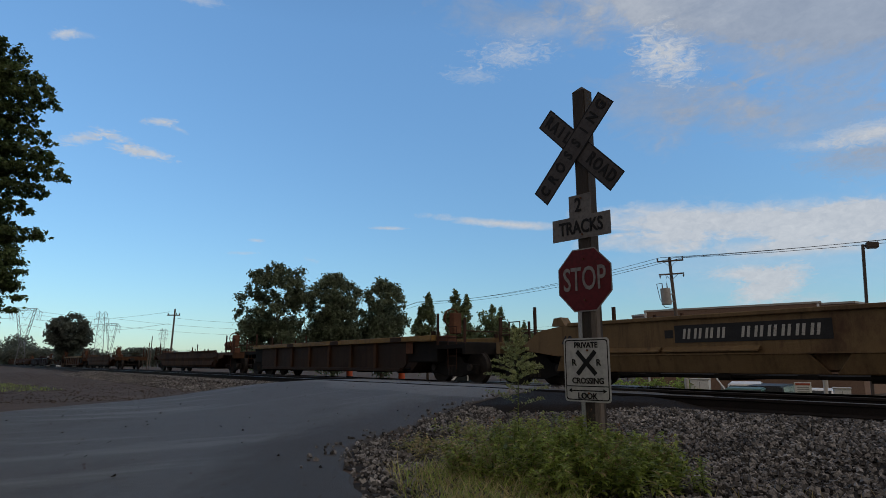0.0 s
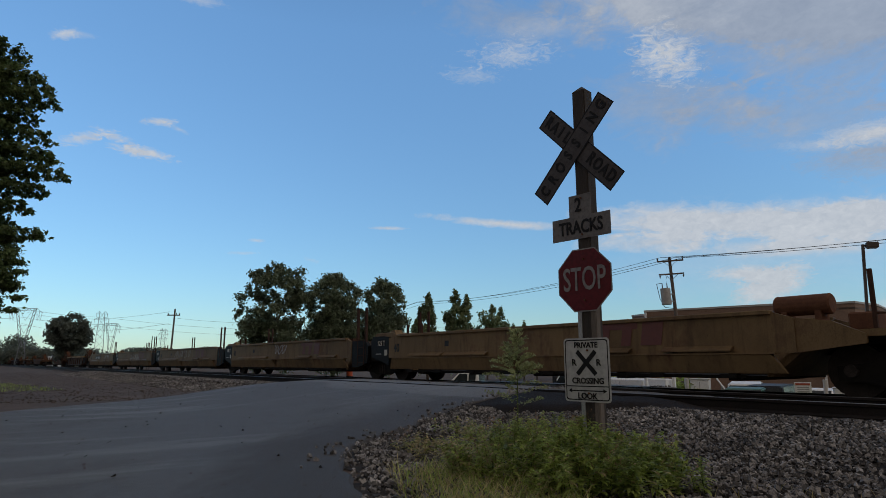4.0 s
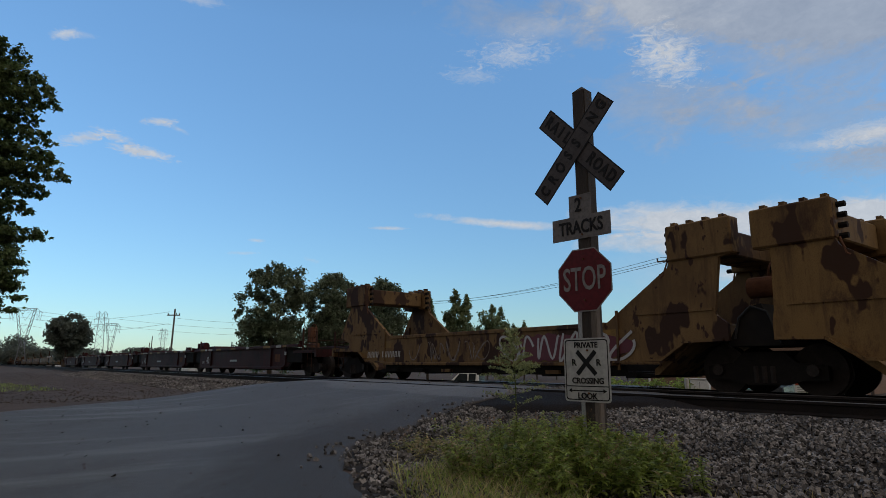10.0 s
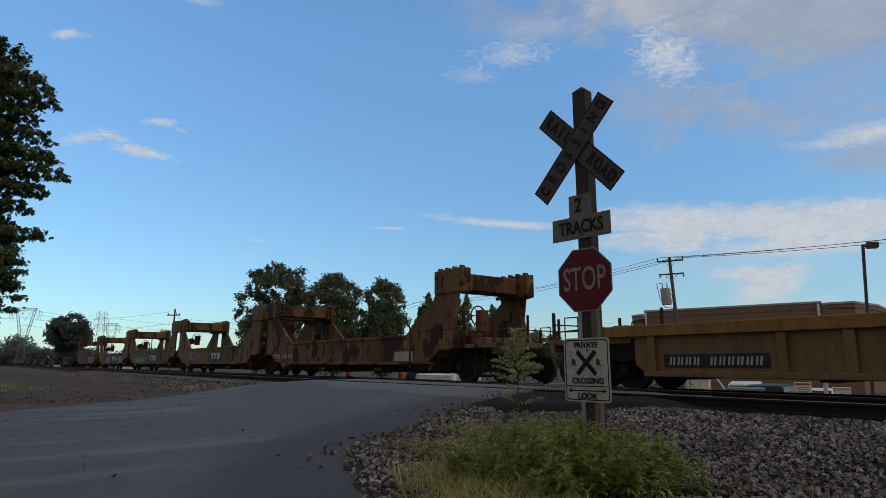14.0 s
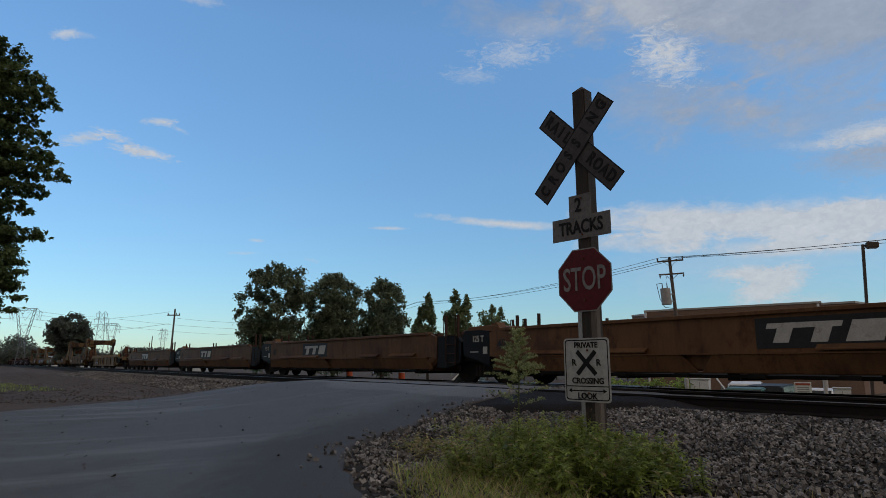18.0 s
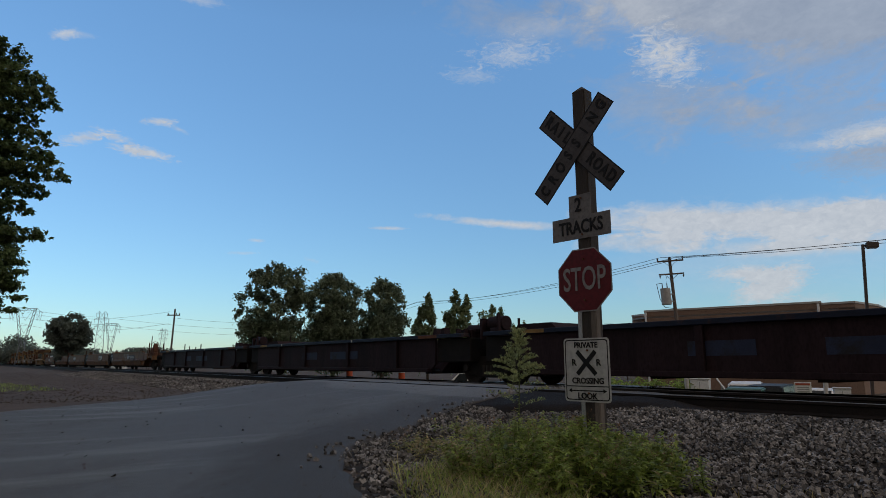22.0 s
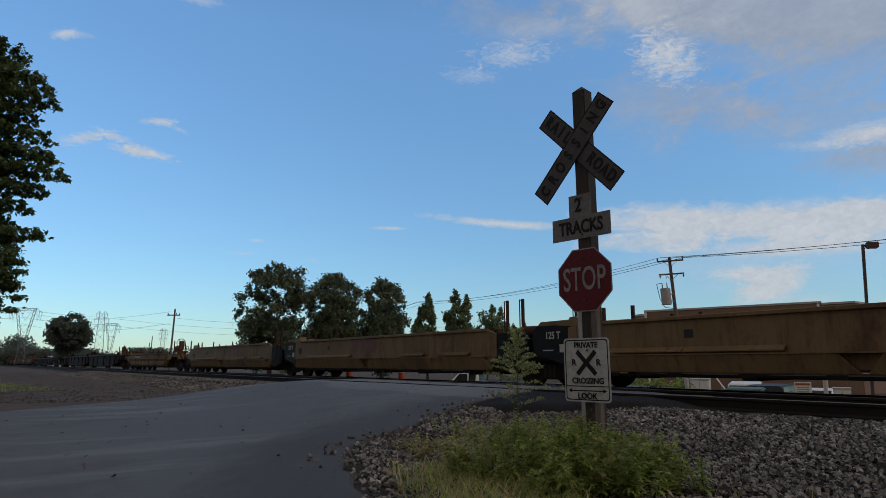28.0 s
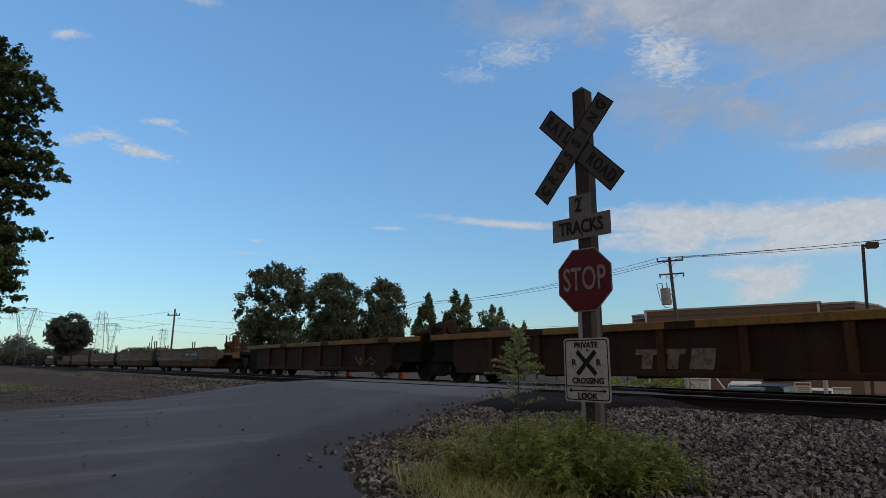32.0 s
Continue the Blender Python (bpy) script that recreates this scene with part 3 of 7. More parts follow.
def build_road():
    n, m = 220, 70
    earth, patch = [], []
    right, left = along([(*p, 0) for p in ROAD_RIGHT], n), along([(*p, 0) for p in ROAD_LEFT], n)
    bm = bmesh.new()
    rows = []
    for i, (a, b) in enumerate(zip(right, left)):
        row = []
        for k in range(m + 1):
            t = k / m
            q = a.lerp(b, t)
            if k == 0:
                q += Vector((0.1 * noise.noise((i * 0.35, 0, 0)), 0.06 * noise.noise((i * 0.45, 5, 0)), 0))
            if k == m:
                q += Vector((0.1 * noise.noise((i * 0.25, 9, 0)), 0.1 * noise.noise((i * 0.25, 15, 0)), 0))
            p, s = q.dot(ACROSS), q.dot(D)
            z = road_z(p) + 0.012 * noise.noise((q.x * 0.5, q.y * 0.5, 1.0)) + 0.004 * noise.noise((q.x * 2.5, q.y * 2.5, 2.0))
            row.append(bm.verts.new((q.x, q.y, z)))
            across = (b - a).length
            near_edge = max(0.0, 1 - t * across / (1.9 + 0.8 * noise.noise((i * 0.06, 3, 0)))) * ramp(q.y, 2.0, 4.0) * (1 - ramp(p, 8.0, 8.6))
            far_edge = max(0.0, 1 - (1 - t) * across / 0.5)
            earth.append(near_edge * 1.25 + far_edge * 0.3)
            seam = 6.9 + 0.35 * noise.noise((s * 0.5, 0, 9)) + 0.9 * ramp(s, 13, 16)
            patch.append(0.55 * ramp(p, seam, seam + 0.12))
        rows.append(row)
    for a, b in zip(rows, rows[1:]):
        for k in range(m):
            bm.faces.new((a[k], a[k + 1], b[k + 1], b[k]))
    bmesh.ops.recalc_face_normals(bm, faces=bm.faces[:])
    if sum(f.normal.z for f in bm.faces) < 0:
        bmesh.ops.reverse_faces(bm, faces=bm.faces[:])
    edge = [e for e in bm.edges if e.is_boundary]
    skirt = bmesh.ops.extrude_edge_only(bm, edges=edge)["geom"]
    for v in skirt:
        if isinstance(v, bmesh.types.BMVert):
            v.co.z -= 0.5
    ob = part("road", bm, "asphalt", smooth=True)
    for name, values in (("earth", earth), ("patch", patch)):
        at = ob.data.attributes.new(name, "FLOAT", "POINT")
        at.data.foreach_set("value", values + [0.0] * (len(ob.data.vertices) - len(values)))
    return tagged(ob, "worn grey asphalt road rising to the railway crossing", "road", kind="structure")


build_road()
for pa, pb in ((8.66, 9.98), (10.16, 12.42)):
    grid_mesh("crossing_panel", steps((4.4, 10.0, 24)), steps((pa, pb, 10)), lambda s, p: road_z(p) - 0.022 - 0.12 * (1 - ramp(s + 0.7 * noise.noise((p * 1.6, s, 2)) - (p - 8.66) * 0.35, 4.6, 5.9)), "asphalt",
              label="grey asphalt filling between the rails at the crossing", category="road")


# ---- railway ----
def rail_bar(parent, p, z, head):
    bm = bmesh.new()
    prof = [(-0.07, -0.18), (0.07, -0.18), (0.07, -0.165), (0.012, -0.14), (0.012, -0.05), (0.036, -0.036), (0.036, -0.004), (-0.036, -0.004), (-0.036, -0.036), (-0.012, -0.05), (-0.012, -0.14), (-0.07, -0.165)]
    slab(bm, prof, -160, 900, axis="x")
    m = Matrix.Translation(trk(0, p, z)) @ pose(0, 0, 0, 0, 0, TURN)
    bm.transform(m)
    rail = part("rail", bm, "rail_side", parent)
    bm = bmesh.new()
    slab(bm, [(-0.034, -0.0035), (0.034, -0.0035), (0.026, 0.001), (-0.026, 0.001)], -160, 900, axis="x")
    bm.transform(m)
    part("rail_head", bm, head, rail, "polished running surface of the rail" if head == "rail_top" else "dull brown running surface of the rail")


def railway(name, p, z, label):
    t = empty(name, label, "railway track", kind="structure")
    for side in (-0.7525, 0.7525):
        rail_bar(t, p + side, z, "rail_top" if p + side < 9 else "rail_dull")
    tie = bevel(boxes((-0.11, 0.11, -1.28, 1.28, -0.17, 0)), 0.012)
    me = None
    for i in range(118):
        s = -9 + i * 0.52
        if 8.2 < s < 17.4:
            continue
        if me is None:
            ob = part("tie", tie, "tie", t)
            me = ob.data
        else:
            ob = new("tie", me)
            ob.parent = t
        ob.matrix_basis = pose(*trk(s, p, z - 0.176), 0, random.uniform(-0.6, 0.6), TURN + random.uniform(-1, 1))
    return t


railway("railway_track", NEAR_P, NEAR_Z, "empty railway track of rusty rails on dark ties")
railway("railway_track", TRAIN_P, TRAIN_Z, "railway track of rusty rails carrying the freight train")
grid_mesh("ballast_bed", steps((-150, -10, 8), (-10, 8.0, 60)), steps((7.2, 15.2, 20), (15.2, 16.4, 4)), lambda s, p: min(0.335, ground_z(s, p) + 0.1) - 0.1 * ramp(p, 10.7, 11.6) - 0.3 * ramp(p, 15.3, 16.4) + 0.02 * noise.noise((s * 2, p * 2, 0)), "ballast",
          label="crushed stone bed under the tracks, coloured dark for shade", category="ballast")
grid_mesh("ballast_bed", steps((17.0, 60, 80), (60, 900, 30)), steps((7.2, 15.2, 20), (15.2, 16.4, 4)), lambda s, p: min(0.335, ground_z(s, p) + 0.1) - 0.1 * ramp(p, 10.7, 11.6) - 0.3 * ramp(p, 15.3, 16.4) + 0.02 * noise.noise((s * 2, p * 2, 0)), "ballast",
          label="crushed stone bed under the tracks, coloured dark for shade", category="ballast")


# ---- crossing sign ----
def build_sign():
    t = empty("railroad_crossing_sign", "weathered wooden post with crossbuck, stop sign and private crossing plates", "road sign")
    t.matrix_basis = pose(1.3244, 5.9549, 0.0, 0, 0, -48.0)
    u = 0.085
    bm = bmesh.new()
    box(bm, u - 0.075, u + 0.075, 0.012, 0.162, -0.2, 3.77)
    top = [v for v in bm.verts if v.co.z > 3]
    bmesh.ops.bevel(bm, geom=[e for e in bm.edges if abs(e.verts[0].co.z - e.verts[1].co.z) > 1], offset=0.012, segments=2, affect="EDGES")
    cap = [f for f in bm.faces if f.normal.z > 0.9 or f.calc_center_median().z > 3.7]
    bmesh.ops.poke(bm, faces=[f for f in cap if f.calc_center_median().z > 3.76])
    for v in bm.verts:
        if v.co.z > 3.7 and abs(v.co.x - u) < 0.02 and abs(v.co.y - 0.087) < 0.02:
            v.co.z += 0.07
    part("post", bm, "post_wood", t, "dark weathered square timber post with a pointed top")
    for k, x0, x1 in ((-1, -0.1, -0.055), (1, 0.05, 0.1)):
        bm = boxes((u + x0, u + x1, 0.002, 0.011, -0.1, 1.75), (u + k * 0.1 - 0.006, u + k * 0.1 + 0.006, 0.011, 0.07, -0.1, 1.75))
        part("channel_bar" if k < 0 else "side_batten", bm, "galvanised" if k < 0 else "pole_wood", t, "grey steel channel bolted to the post" if k < 0 else "weathered wooden batten")

    def plate(name, outline, y, mat, label=""):
        bm = bmesh.new()
        slab(bm, outline, y, y + 0.004)
        return part(name, bm, mat, t, label)

    face = pose(0, 0, 0, 90, 0, 0)

    def word(text, size, x, z, y, mat, parent, tilt=0.0, width=1.0, bold=0.0):
        letters("lettering", text, size, mat, parent, Matrix.Translation((x, y, z)) @ pose(0, 0, 0, 0, -tilt, 0) @ face, bold=bold, width=width)

    # crossbuck
    for name, text, tilt, y, du in (("crossbuck_blade", "RAIL ROAD", CROSS_A, -0.008, 0.035), ("crossbuck_blade", "CROSSING", CROSS_B, -0.018, -0.04)):
        c, s = math.cos(radians(tilt)), math.sin(radians(tilt))
        bm = bmesh.new()
        L, w = 0.6095, 0.1145
        slab(bm, [(CROSS_U + du + l * c - m * s, CROSS_Z + l * s + m * c) for l, m in ((-L, -w), (L, -w), (L, w), (-L, w))], y, y + 0.004)
        blade = part(name, bm, "blade_white", t, "dirty white blade, darkened with its shade, with dark letters")
        for la, lb, ma, mb in ((-L, L, w - 0.012, w), (-L, L, -w, -w + 0.012), (-L, -L + 0.012, -w + 0.012, w - 0.012), (L - 0.012, L, -w + 0.012, w - 0.012)):
            bm = bmesh.new()
            slab(bm, [(CROSS_U + du + l * c - m * s, CROSS_Z + l * s + m * c) for l, m in ((la, ma), (lb, ma), (lb, mb), (la, mb))], y - 0.0015, y)
            part("border_line", bm, "sign_black", blade)
        row = [("RAIL"[n], -0.52 + 0.105 * n) for n in range(4)] + [("ROAD"[n], 0.2 + 0.105 * n) for n in range(4)] if "RAIL" in text else [("CROSSING"[n], -0.51 + 0.147 * n) for n in range(8)]
        for txt, l in row:
            word(txt, 0.17, CROSS_U + du + l * c, CROSS_Z + l * s, y - 0.001, "sign_black", blade, tilt, 0.74, 0.006)
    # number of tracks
    b = plate("number_plate_board", [(0.065 - 0.343, 2.21), (0.065 + 0.343, 2.21), (0.065 + 0.343, 2.44), (0.065 + 0.13, 2.44), (0.065 + 0.13, 2.66), (0.065 - 0.13, 2.66), (0.065 - 0.13, 2.44), (0.065 - 0.343, 2.44)], -0.006, "cross_white", "dirty white plate, darkened with its shade, with dark letters")
    b.name = "tracks_plate"
    word("TRACKS", 0.185, 0.065, 2.325, -0.0075, "sign_black", b, 0, 0.76, 0.004)
    word("2", 0.2, 0.045, 2.55, -0.0075, "sign_black", b, 0, 0.8, 0.004)
    # stop sign
    def octo(r, y, mat, parent=None, name="stop_plate", label=""):
        bm = bmesh.new()
        slab(bm, [(0.083 + r / math.cos(math.pi / 8) * math.cos(math.pi / 8 + k * math.pi / 4), 1.798 + r / math.cos(math.pi / 8) * math.sin(math.pi / 8 + k * math.pi / 4)) for k in range(8)], y, y + 0.003)
        return part(name, bm, mat, parent or t, label)
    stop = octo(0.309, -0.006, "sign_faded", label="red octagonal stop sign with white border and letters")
    octo(0.297, -0.0085, "sign_red", stop, "red_face")
    word("STOP", 0.325, 0.083, 1.798, -0.0095, "sign_faded", stop, 0, 0.64, 0.003)
    # private crossing plate
    cx, cz, w, h = 0.0656, 0.938, 0.515, 0.597

    def rounded(w, h, r):
        out = []
        for sx, sz, a in ((1, 1, 0), (-1, 1, 90), (-1, -1, 180), (1, -1, 270)):
            for k in range(5):
                g = radians(a + k * 22.5)
                out.append((cx + sx * (w / 2 - r) + r * math.cos(g), cz + sz * (h / 2 - r) + r * math.sin(g)))
        return out
    pl = plate("private_crossing_plate", rounded(w, h, 0.035), -0.006, "sign_white", "white plate with black border and letters")
    bm = bmesh.new()
    outer, inner = rounded(w - 0.03, h - 0.03, 0.03), rounded(w - 0.05, h - 0.05, 0.024)
    a = [bm.verts.new((x, -0.0072, z)) for x, z in outer]
    b = [bm.verts.new((x, -0.0072, z)) for x, z in inner]
    for k in range(len(a)):
        bm.faces.new((a[k], a[(k + 1) % len(a)], b[(k + 1) % len(a)], b[k]))
    part("border_line", bm, "sign_black", pl)
    part("border_line", boxes((cx - 0.24, cx + 0.24, -0.0075, -0.0062, cz - 0.158, cz - 0.149)), "sign_black", pl)
    for txt, sz, x, z, wd in (("PRIVATE", 0.075, cx, cz + 0.23, 0.95), ("R", 0.085, cx - 0.14, cz + 0.065, 1), ("R", 0.085, cx + 0.135, cz + 0.065, 1), ("CROSSING", 0.078, cx + 0.01, cz - 0.105, 0.95), ("LOOK", 0.078, cx, cz - 0.245, 1.0)):
        word(txt, sz, x, z, -0.0075, "sign_black", pl, 0, wd, 0.0015)
    for tilt in (46, -46):
        bm = boxes((-0.15, 0.15, -0.0008, 0.0008, -0.022, 0.022))
        bm.transform(Matrix.Translation((cx, -0.0075 - (0.0006 if tilt > 0 else 0), cz + 0.065)) @ pose(0, 0, 0, 0, tilt, 0))
        part("cross_mark", bm, "sign_black", pl)
    bm = boxes((cx - 0.19, cx + 0.19, -0.0078, -0.0066, cz - 0.2, cz - 0.19))
    for k in (-1, 1):
        slab(bm, [(cx + k * 0.215, cz - 0.195), (cx + k * 0.175, cz - 0.175), (cx + k * 0.175, cz - 0.215)], -0.0079, -0.0066)
    part("arrow", bm, "sign_black", pl)
    for z in (1.12, 0.72, 2.62, 2.25, 2.0, 1.6):
        bm = bmesh.new()
        tube(bm, (u, -0.011, z), (u, -0.02, z), 0.011, sides=6)
        part("bolt", bm, "rusty_iron", t)
    return t


CROSS_U, CROSS_Z, CROSS_A, CROSS_B = 0.052, 3.14, -46.5, 46.2
build_sign()


# ---- trees and far country ----
def leaves(name, clumps, count, size, mat, parent, seed, flat=0.75, shell=0.25, star=False, fuzz=0.13, out=0.7):
    """count small leaves in clumps (x, y, z, rx, ry, rz), thicker towards the clumps' outside."""
    rng = np.random.default_rng(seed)
    cl = np.array(clumps, float)
    vol = (cl[:, 3] * cl[:, 4] * cl[:, 5]) ** (2 / 3)
    pick = rng.choice(len(cl), count, p=vol / vol.sum())
    v = rng.normal(size=(count, 3))
    v /= np.linalg.norm(v, axis=1)[:, None]
    r = (shell + (1 - shell) * rng.random(count) ** 0.7) * (1 + fuzz * rng.normal(size=count))
    c = cl[pick, :3] + v * r[:, None] * cl[pick, 3:]
    up = rng.normal(size=(count, 3)) + v * out + np.array([0, 0, flat])
    up /= np.linalg.norm(up, axis=1)[:, None]
    a = np.cross(up, rng.normal(size=(count, 3)))
    a /= np.linalg.norm(a, axis=1)[:, None]
    b = np.cross(up, a)
    s = size * (0.6 + 0.8 * rng.random(count))[:, None]
    bend = up * s * 0.25
    if star:
        # five-lobed leaves: five narrow points round the stalk
        pts, faces = [], []
        for k in range(5):
            g = k * 2 * np.pi / 5
            u, w = a * np.cos(g) + b * np.sin(g), b * np.cos(g) - a * np.sin(g)
            pts.append(np.stack([c, c + (u * 0.42 - w * 0.34) * s, c + u * s - up * s * 0.2, c + (u * 0.42 + w * 0.34) * s], 1).reshape(-1, 3))
        pts = np.concatenate(pts)
        idx = np.arange(count * 5)[:, None] * 4
        me = bpy.data.meshes.new(name)
        me.from_pydata(pts.tolist(), [], (idx + np.array([0, 1, 2, 3])).tolist())
        me.materials.append(M[mat])
        ob = new(name, me)
        ob.parent = parent
        return ob
    pts = np.stack([c - a * s, c - b * s * 0.55 + bend, c + a * s, c + b * s * 0.55 + bend], 1).reshape(-1, 3)
    idx = np.arange(count)[:, None] * 4
    faces = np.concatenate([idx + np.array([0, 1, 2]), idx + np.array([0, 2, 3])])
    me = bpy.data.meshes.new(name)
    me.from_pydata(pts.tolist(), [], faces.tolist())
    me.materials.append(M[mat])
    ob = new(name, me)
    ob.parent = parent
    return ob


def tree(label, x, y, base, top, clumps, count, size, mat="leaf_mid", seed=1, trunk=0.22, group="", name="tree", star=False):
    """clumps: centres and radii relative to (x, y), heights as such."""
    t = empty(name, label, "tree", group)
    t.location = (x, y, base)
    rng = random.Random(seed)
    cl = [(a, b, c - base, ra, rb, rc) for a, b, c, ra, rb, rc in clumps]
    bm = bmesh.new()
    h = (top - base) * 0.55
    knots = [Vector((0, 0, -0.2)), Vector((rng.uniform(-.1, .1), 0, h * 0.35)), Vector((rng.uniform(-.3, .3), rng.uniform(-.3, .3), h * 0.7)), Vector((rng.uniform(-.3, .3), rng.uniform(-.3, .3), h))]
    rad = [trunk * 1.25, trunk, trunk * 0.75, trunk * 0.5]
    for i in range(3):
        tube(bm, knots[i], knots[i + 1], rad[i], rad[i + 1], 9, caps=False)
    part("trunk", bm, "bark", t, smooth=True)
    for a, b, c, ra, rb, rc in cl[:14]:
        bm = bmesh.new()
        start = knots[1].lerp(knots[3], min(1, max(0.05, (c - rc) / max(h, 0.1) * 0.6)))
        end = Vector((a, b, c + rc * 0.3))
        mid = start.lerp(end, 0.5) + Vector((rng.uniform(-.2, .2), rng.uniform(-.2, .2), 0.15 * (end - start).length))
        tube(bm, start, mid, trunk * 0.38, trunk * 0.24, 6, caps=False)
        tube(bm, mid, end, trunk * 0.24, trunk * 0.06, 6, caps=False)
        part("limb", bm, "bark", t, smooth=True)
    leaves("crown", cl, count, size, mat, t, seed, flat=0.75 if star else 0.5, shell=0.1 if star else 0.3, star=star, fuzz=0.06 if star else 0.3, out=0.7)
    return t


def cloud_of(n, cx, cz, rx, rz, ry, size, seed, base=None):
    """n clumps inside an upright ellipsoid."""
    rng = random.Random(seed)
    out = []
    while len(out) < n:
        a, b, c = rng.uniform(-1, 1), rng.uniform(-1, 1), rng.uniform(-1, 1)
        if 0.12 < a * a + b * b + c * c < 1:
            k = size * rng.uniform(0.6, 1.25)
            out.append((cx + a * rx, b * ry, cz + c * rz, k * 1.15, k * 1.1, k * 0.85))
    return out


def sprays(n, cx, cz, rx, rz, ry, seed, size=0.34):
    """Small ragged clumps that stand out from a crown's skin, mostly on its upper half."""
    rng = random.Random(seed)
    out = []
    for _ in range(n):
        g, e = rng.uniform(0, math.tau), rng.uniform(-0.5, 1.45)
        k = rng.uniform(0.95, 1.2)
        u = size * rng.uniform(0.6, 1.3)
        out.append((cx + rx * k * math.cos(g) * math.cos(e), ry * k * math.sin(g) * math.cos(e), cz + rz * k * math.sin(e), u, u, u * rng.uniform(0.8, 1.6)))
    return out


TREES = "trees behind the railway"
tree("tall broadleaf tree with open branching crown behind the tracks", -17.3, 62, LOT, 11,
     cloud_of(46, 0, 5.4, 2.7, 3.6, 2.2, 0.72, 3) + cloud_of(28, 0.1, 2.6, 3.2, 2.6, 2.2, 0.8, 4) + cloud_of(26, 0.3, 8.4, 2.8, 1.7, 1.6, 0.5, 6) + sprays(90, 0.1, 5.6, 3.1, 4.6, 2.3, 103)
     + [(-2.2, 0, 10.0, 0.6, 0.6, 0.5), (-1.5, 0, 9.7, 0.7, 0.7, 0.6), (-0.6, 0, 9.9, 0.6, 0.6, 0.5), (0.3, 0, 10.6, 0.45, 0.5, 0.5), (0.7, 0, 10.9, 0.3, 0.4, 0.3), (0.5, 0, 9.8, 0.7, 0.6, 0.5), (2.3, 0, 10.1, 0.5, 0.6, 0.5), (2.9, 0, 10.3, 0.4, 0.5, 0.4), (2.7, 0, 9.2, 0.7, 0.8, 0.7), (-3.2, 0, 7.6, 0.7, 0.7, 0.5), (-3.3, 0, 6.2, 0.6, 0.7, 0.4), (3.0, 0, 7.6, 0.7, 0.8, 0.8)],
     19000, 0.17, seed=3, group=TREES)
tree("dense green broadleaf tree behind the tracks", -11.35, 64, LOT, 10,
     cloud_of(64, 0, 4.8, 2.3, 4.1, 2.3, 0.78, 5) + cloud_of(36, 0, 3.2, 2.8, 3.2, 2.2, 0.8, 7) + sprays(100, 0, 4.9, 2.75, 4.6, 2.4, 105)
     + [(-2.1, 0, 8.6, 0.7, 1, 0.7), (-1.2, 0, 9.2, 0.7, 1, 0.6), (-0.3, 0, 9.6, 0.6, 1, 0.5), (0.7, 0, 9.4, 0.7, 1, 0.5), (1.6, 0, 8.9, 0.7, 1, 0.6), (2.4, 0, 8.0, 0.6, 1, 0.6), (-2.6, 0, 7.2, 0.6, 1, 0.7)],
     24000, 0.17, seed=5, group=TREES)
tree("rounded green broadleaf tree behind the tracks", -6.45, 66, LOT, 9.8,
     cloud_of(60, 0, 4.6, 1.85, 4.0, 2.3, 0.75, 8) + cloud_of(36, 0.1, 3.2, 2.3, 3.2, 2.2, 0.8, 9) + sprays(90, 0, 4.8, 2.3, 4.4, 2.3, 108)
     + [(0.3, 0, 9.2, 0.7, 1, 0.5), (-0.7, 0, 9.0, 0.7, 1, 0.5), (1.2, 0, 8.8, 0.7, 1, 0.6), (1.9, 0, 7.7, 0.6, 1, 0.7), (-1.7, 0, 8.0, 0.6, 1, 0.6), (2.1, 0, 5.8, 0.5, 1, 0.7)],
     21000, 0.17, seed=8, group=TREES)


def spire(cx, base, top, half, n, seed):
    """Clumps of an upright, pointed crown with ragged flanks."""
    r = random.Random(seed)
    out = []
    for k in range(n):
        f = (k + r.random()) / n
        w = half * min(1.0, 1.7 * (1 - f) ** 0.75 + 0.05)
        g = r.uniform(0, math.tau)
        q = w * r.uniform(0.3, 1.1)
        u = 0.2 + 0.24 * w * r.uniform(0.7, 1.1)
        out.append((cx + q * math.cos(g), q * math.sin(g), base + f * (top - base - 0.3), u, u, u * 1.25))
    return out + [(cx, 0, top - 0.5, 0.2, 0.2, 0.5), (cx + 0.05, 0, top - 1.0, 0.35, 0.3, 0.5)]


tree("light green young tree behind the tracks", -1.85, 75, LOT, 9.6, spire(0.1, 0.4, 9.7, 1.25, 44, 11) + spire(-1.0, 0.4, 7.9, 0.9, 24, 12) + sprays(34, -0.2, 3.6, 1.55, 3.6, 1.3, 111, 0.3), 8000, 0.18, "leaf_pale", 11, 0.14, TREES)
tree("light green forked tree with two pointed tops behind the tracks", 1.9, 75, LOT, 9.8, spire(-0.35, 0.4, 10.0, 1.4, 44, 13) + spire(0.95, 0.4, 9.5, 1.2, 36, 14) + sprays(40, 0.2, 3.8, 1.9, 3.6, 1.4, 113, 0.3), 10000, 0.18, "leaf_pale", 13, 0.14, TREES)
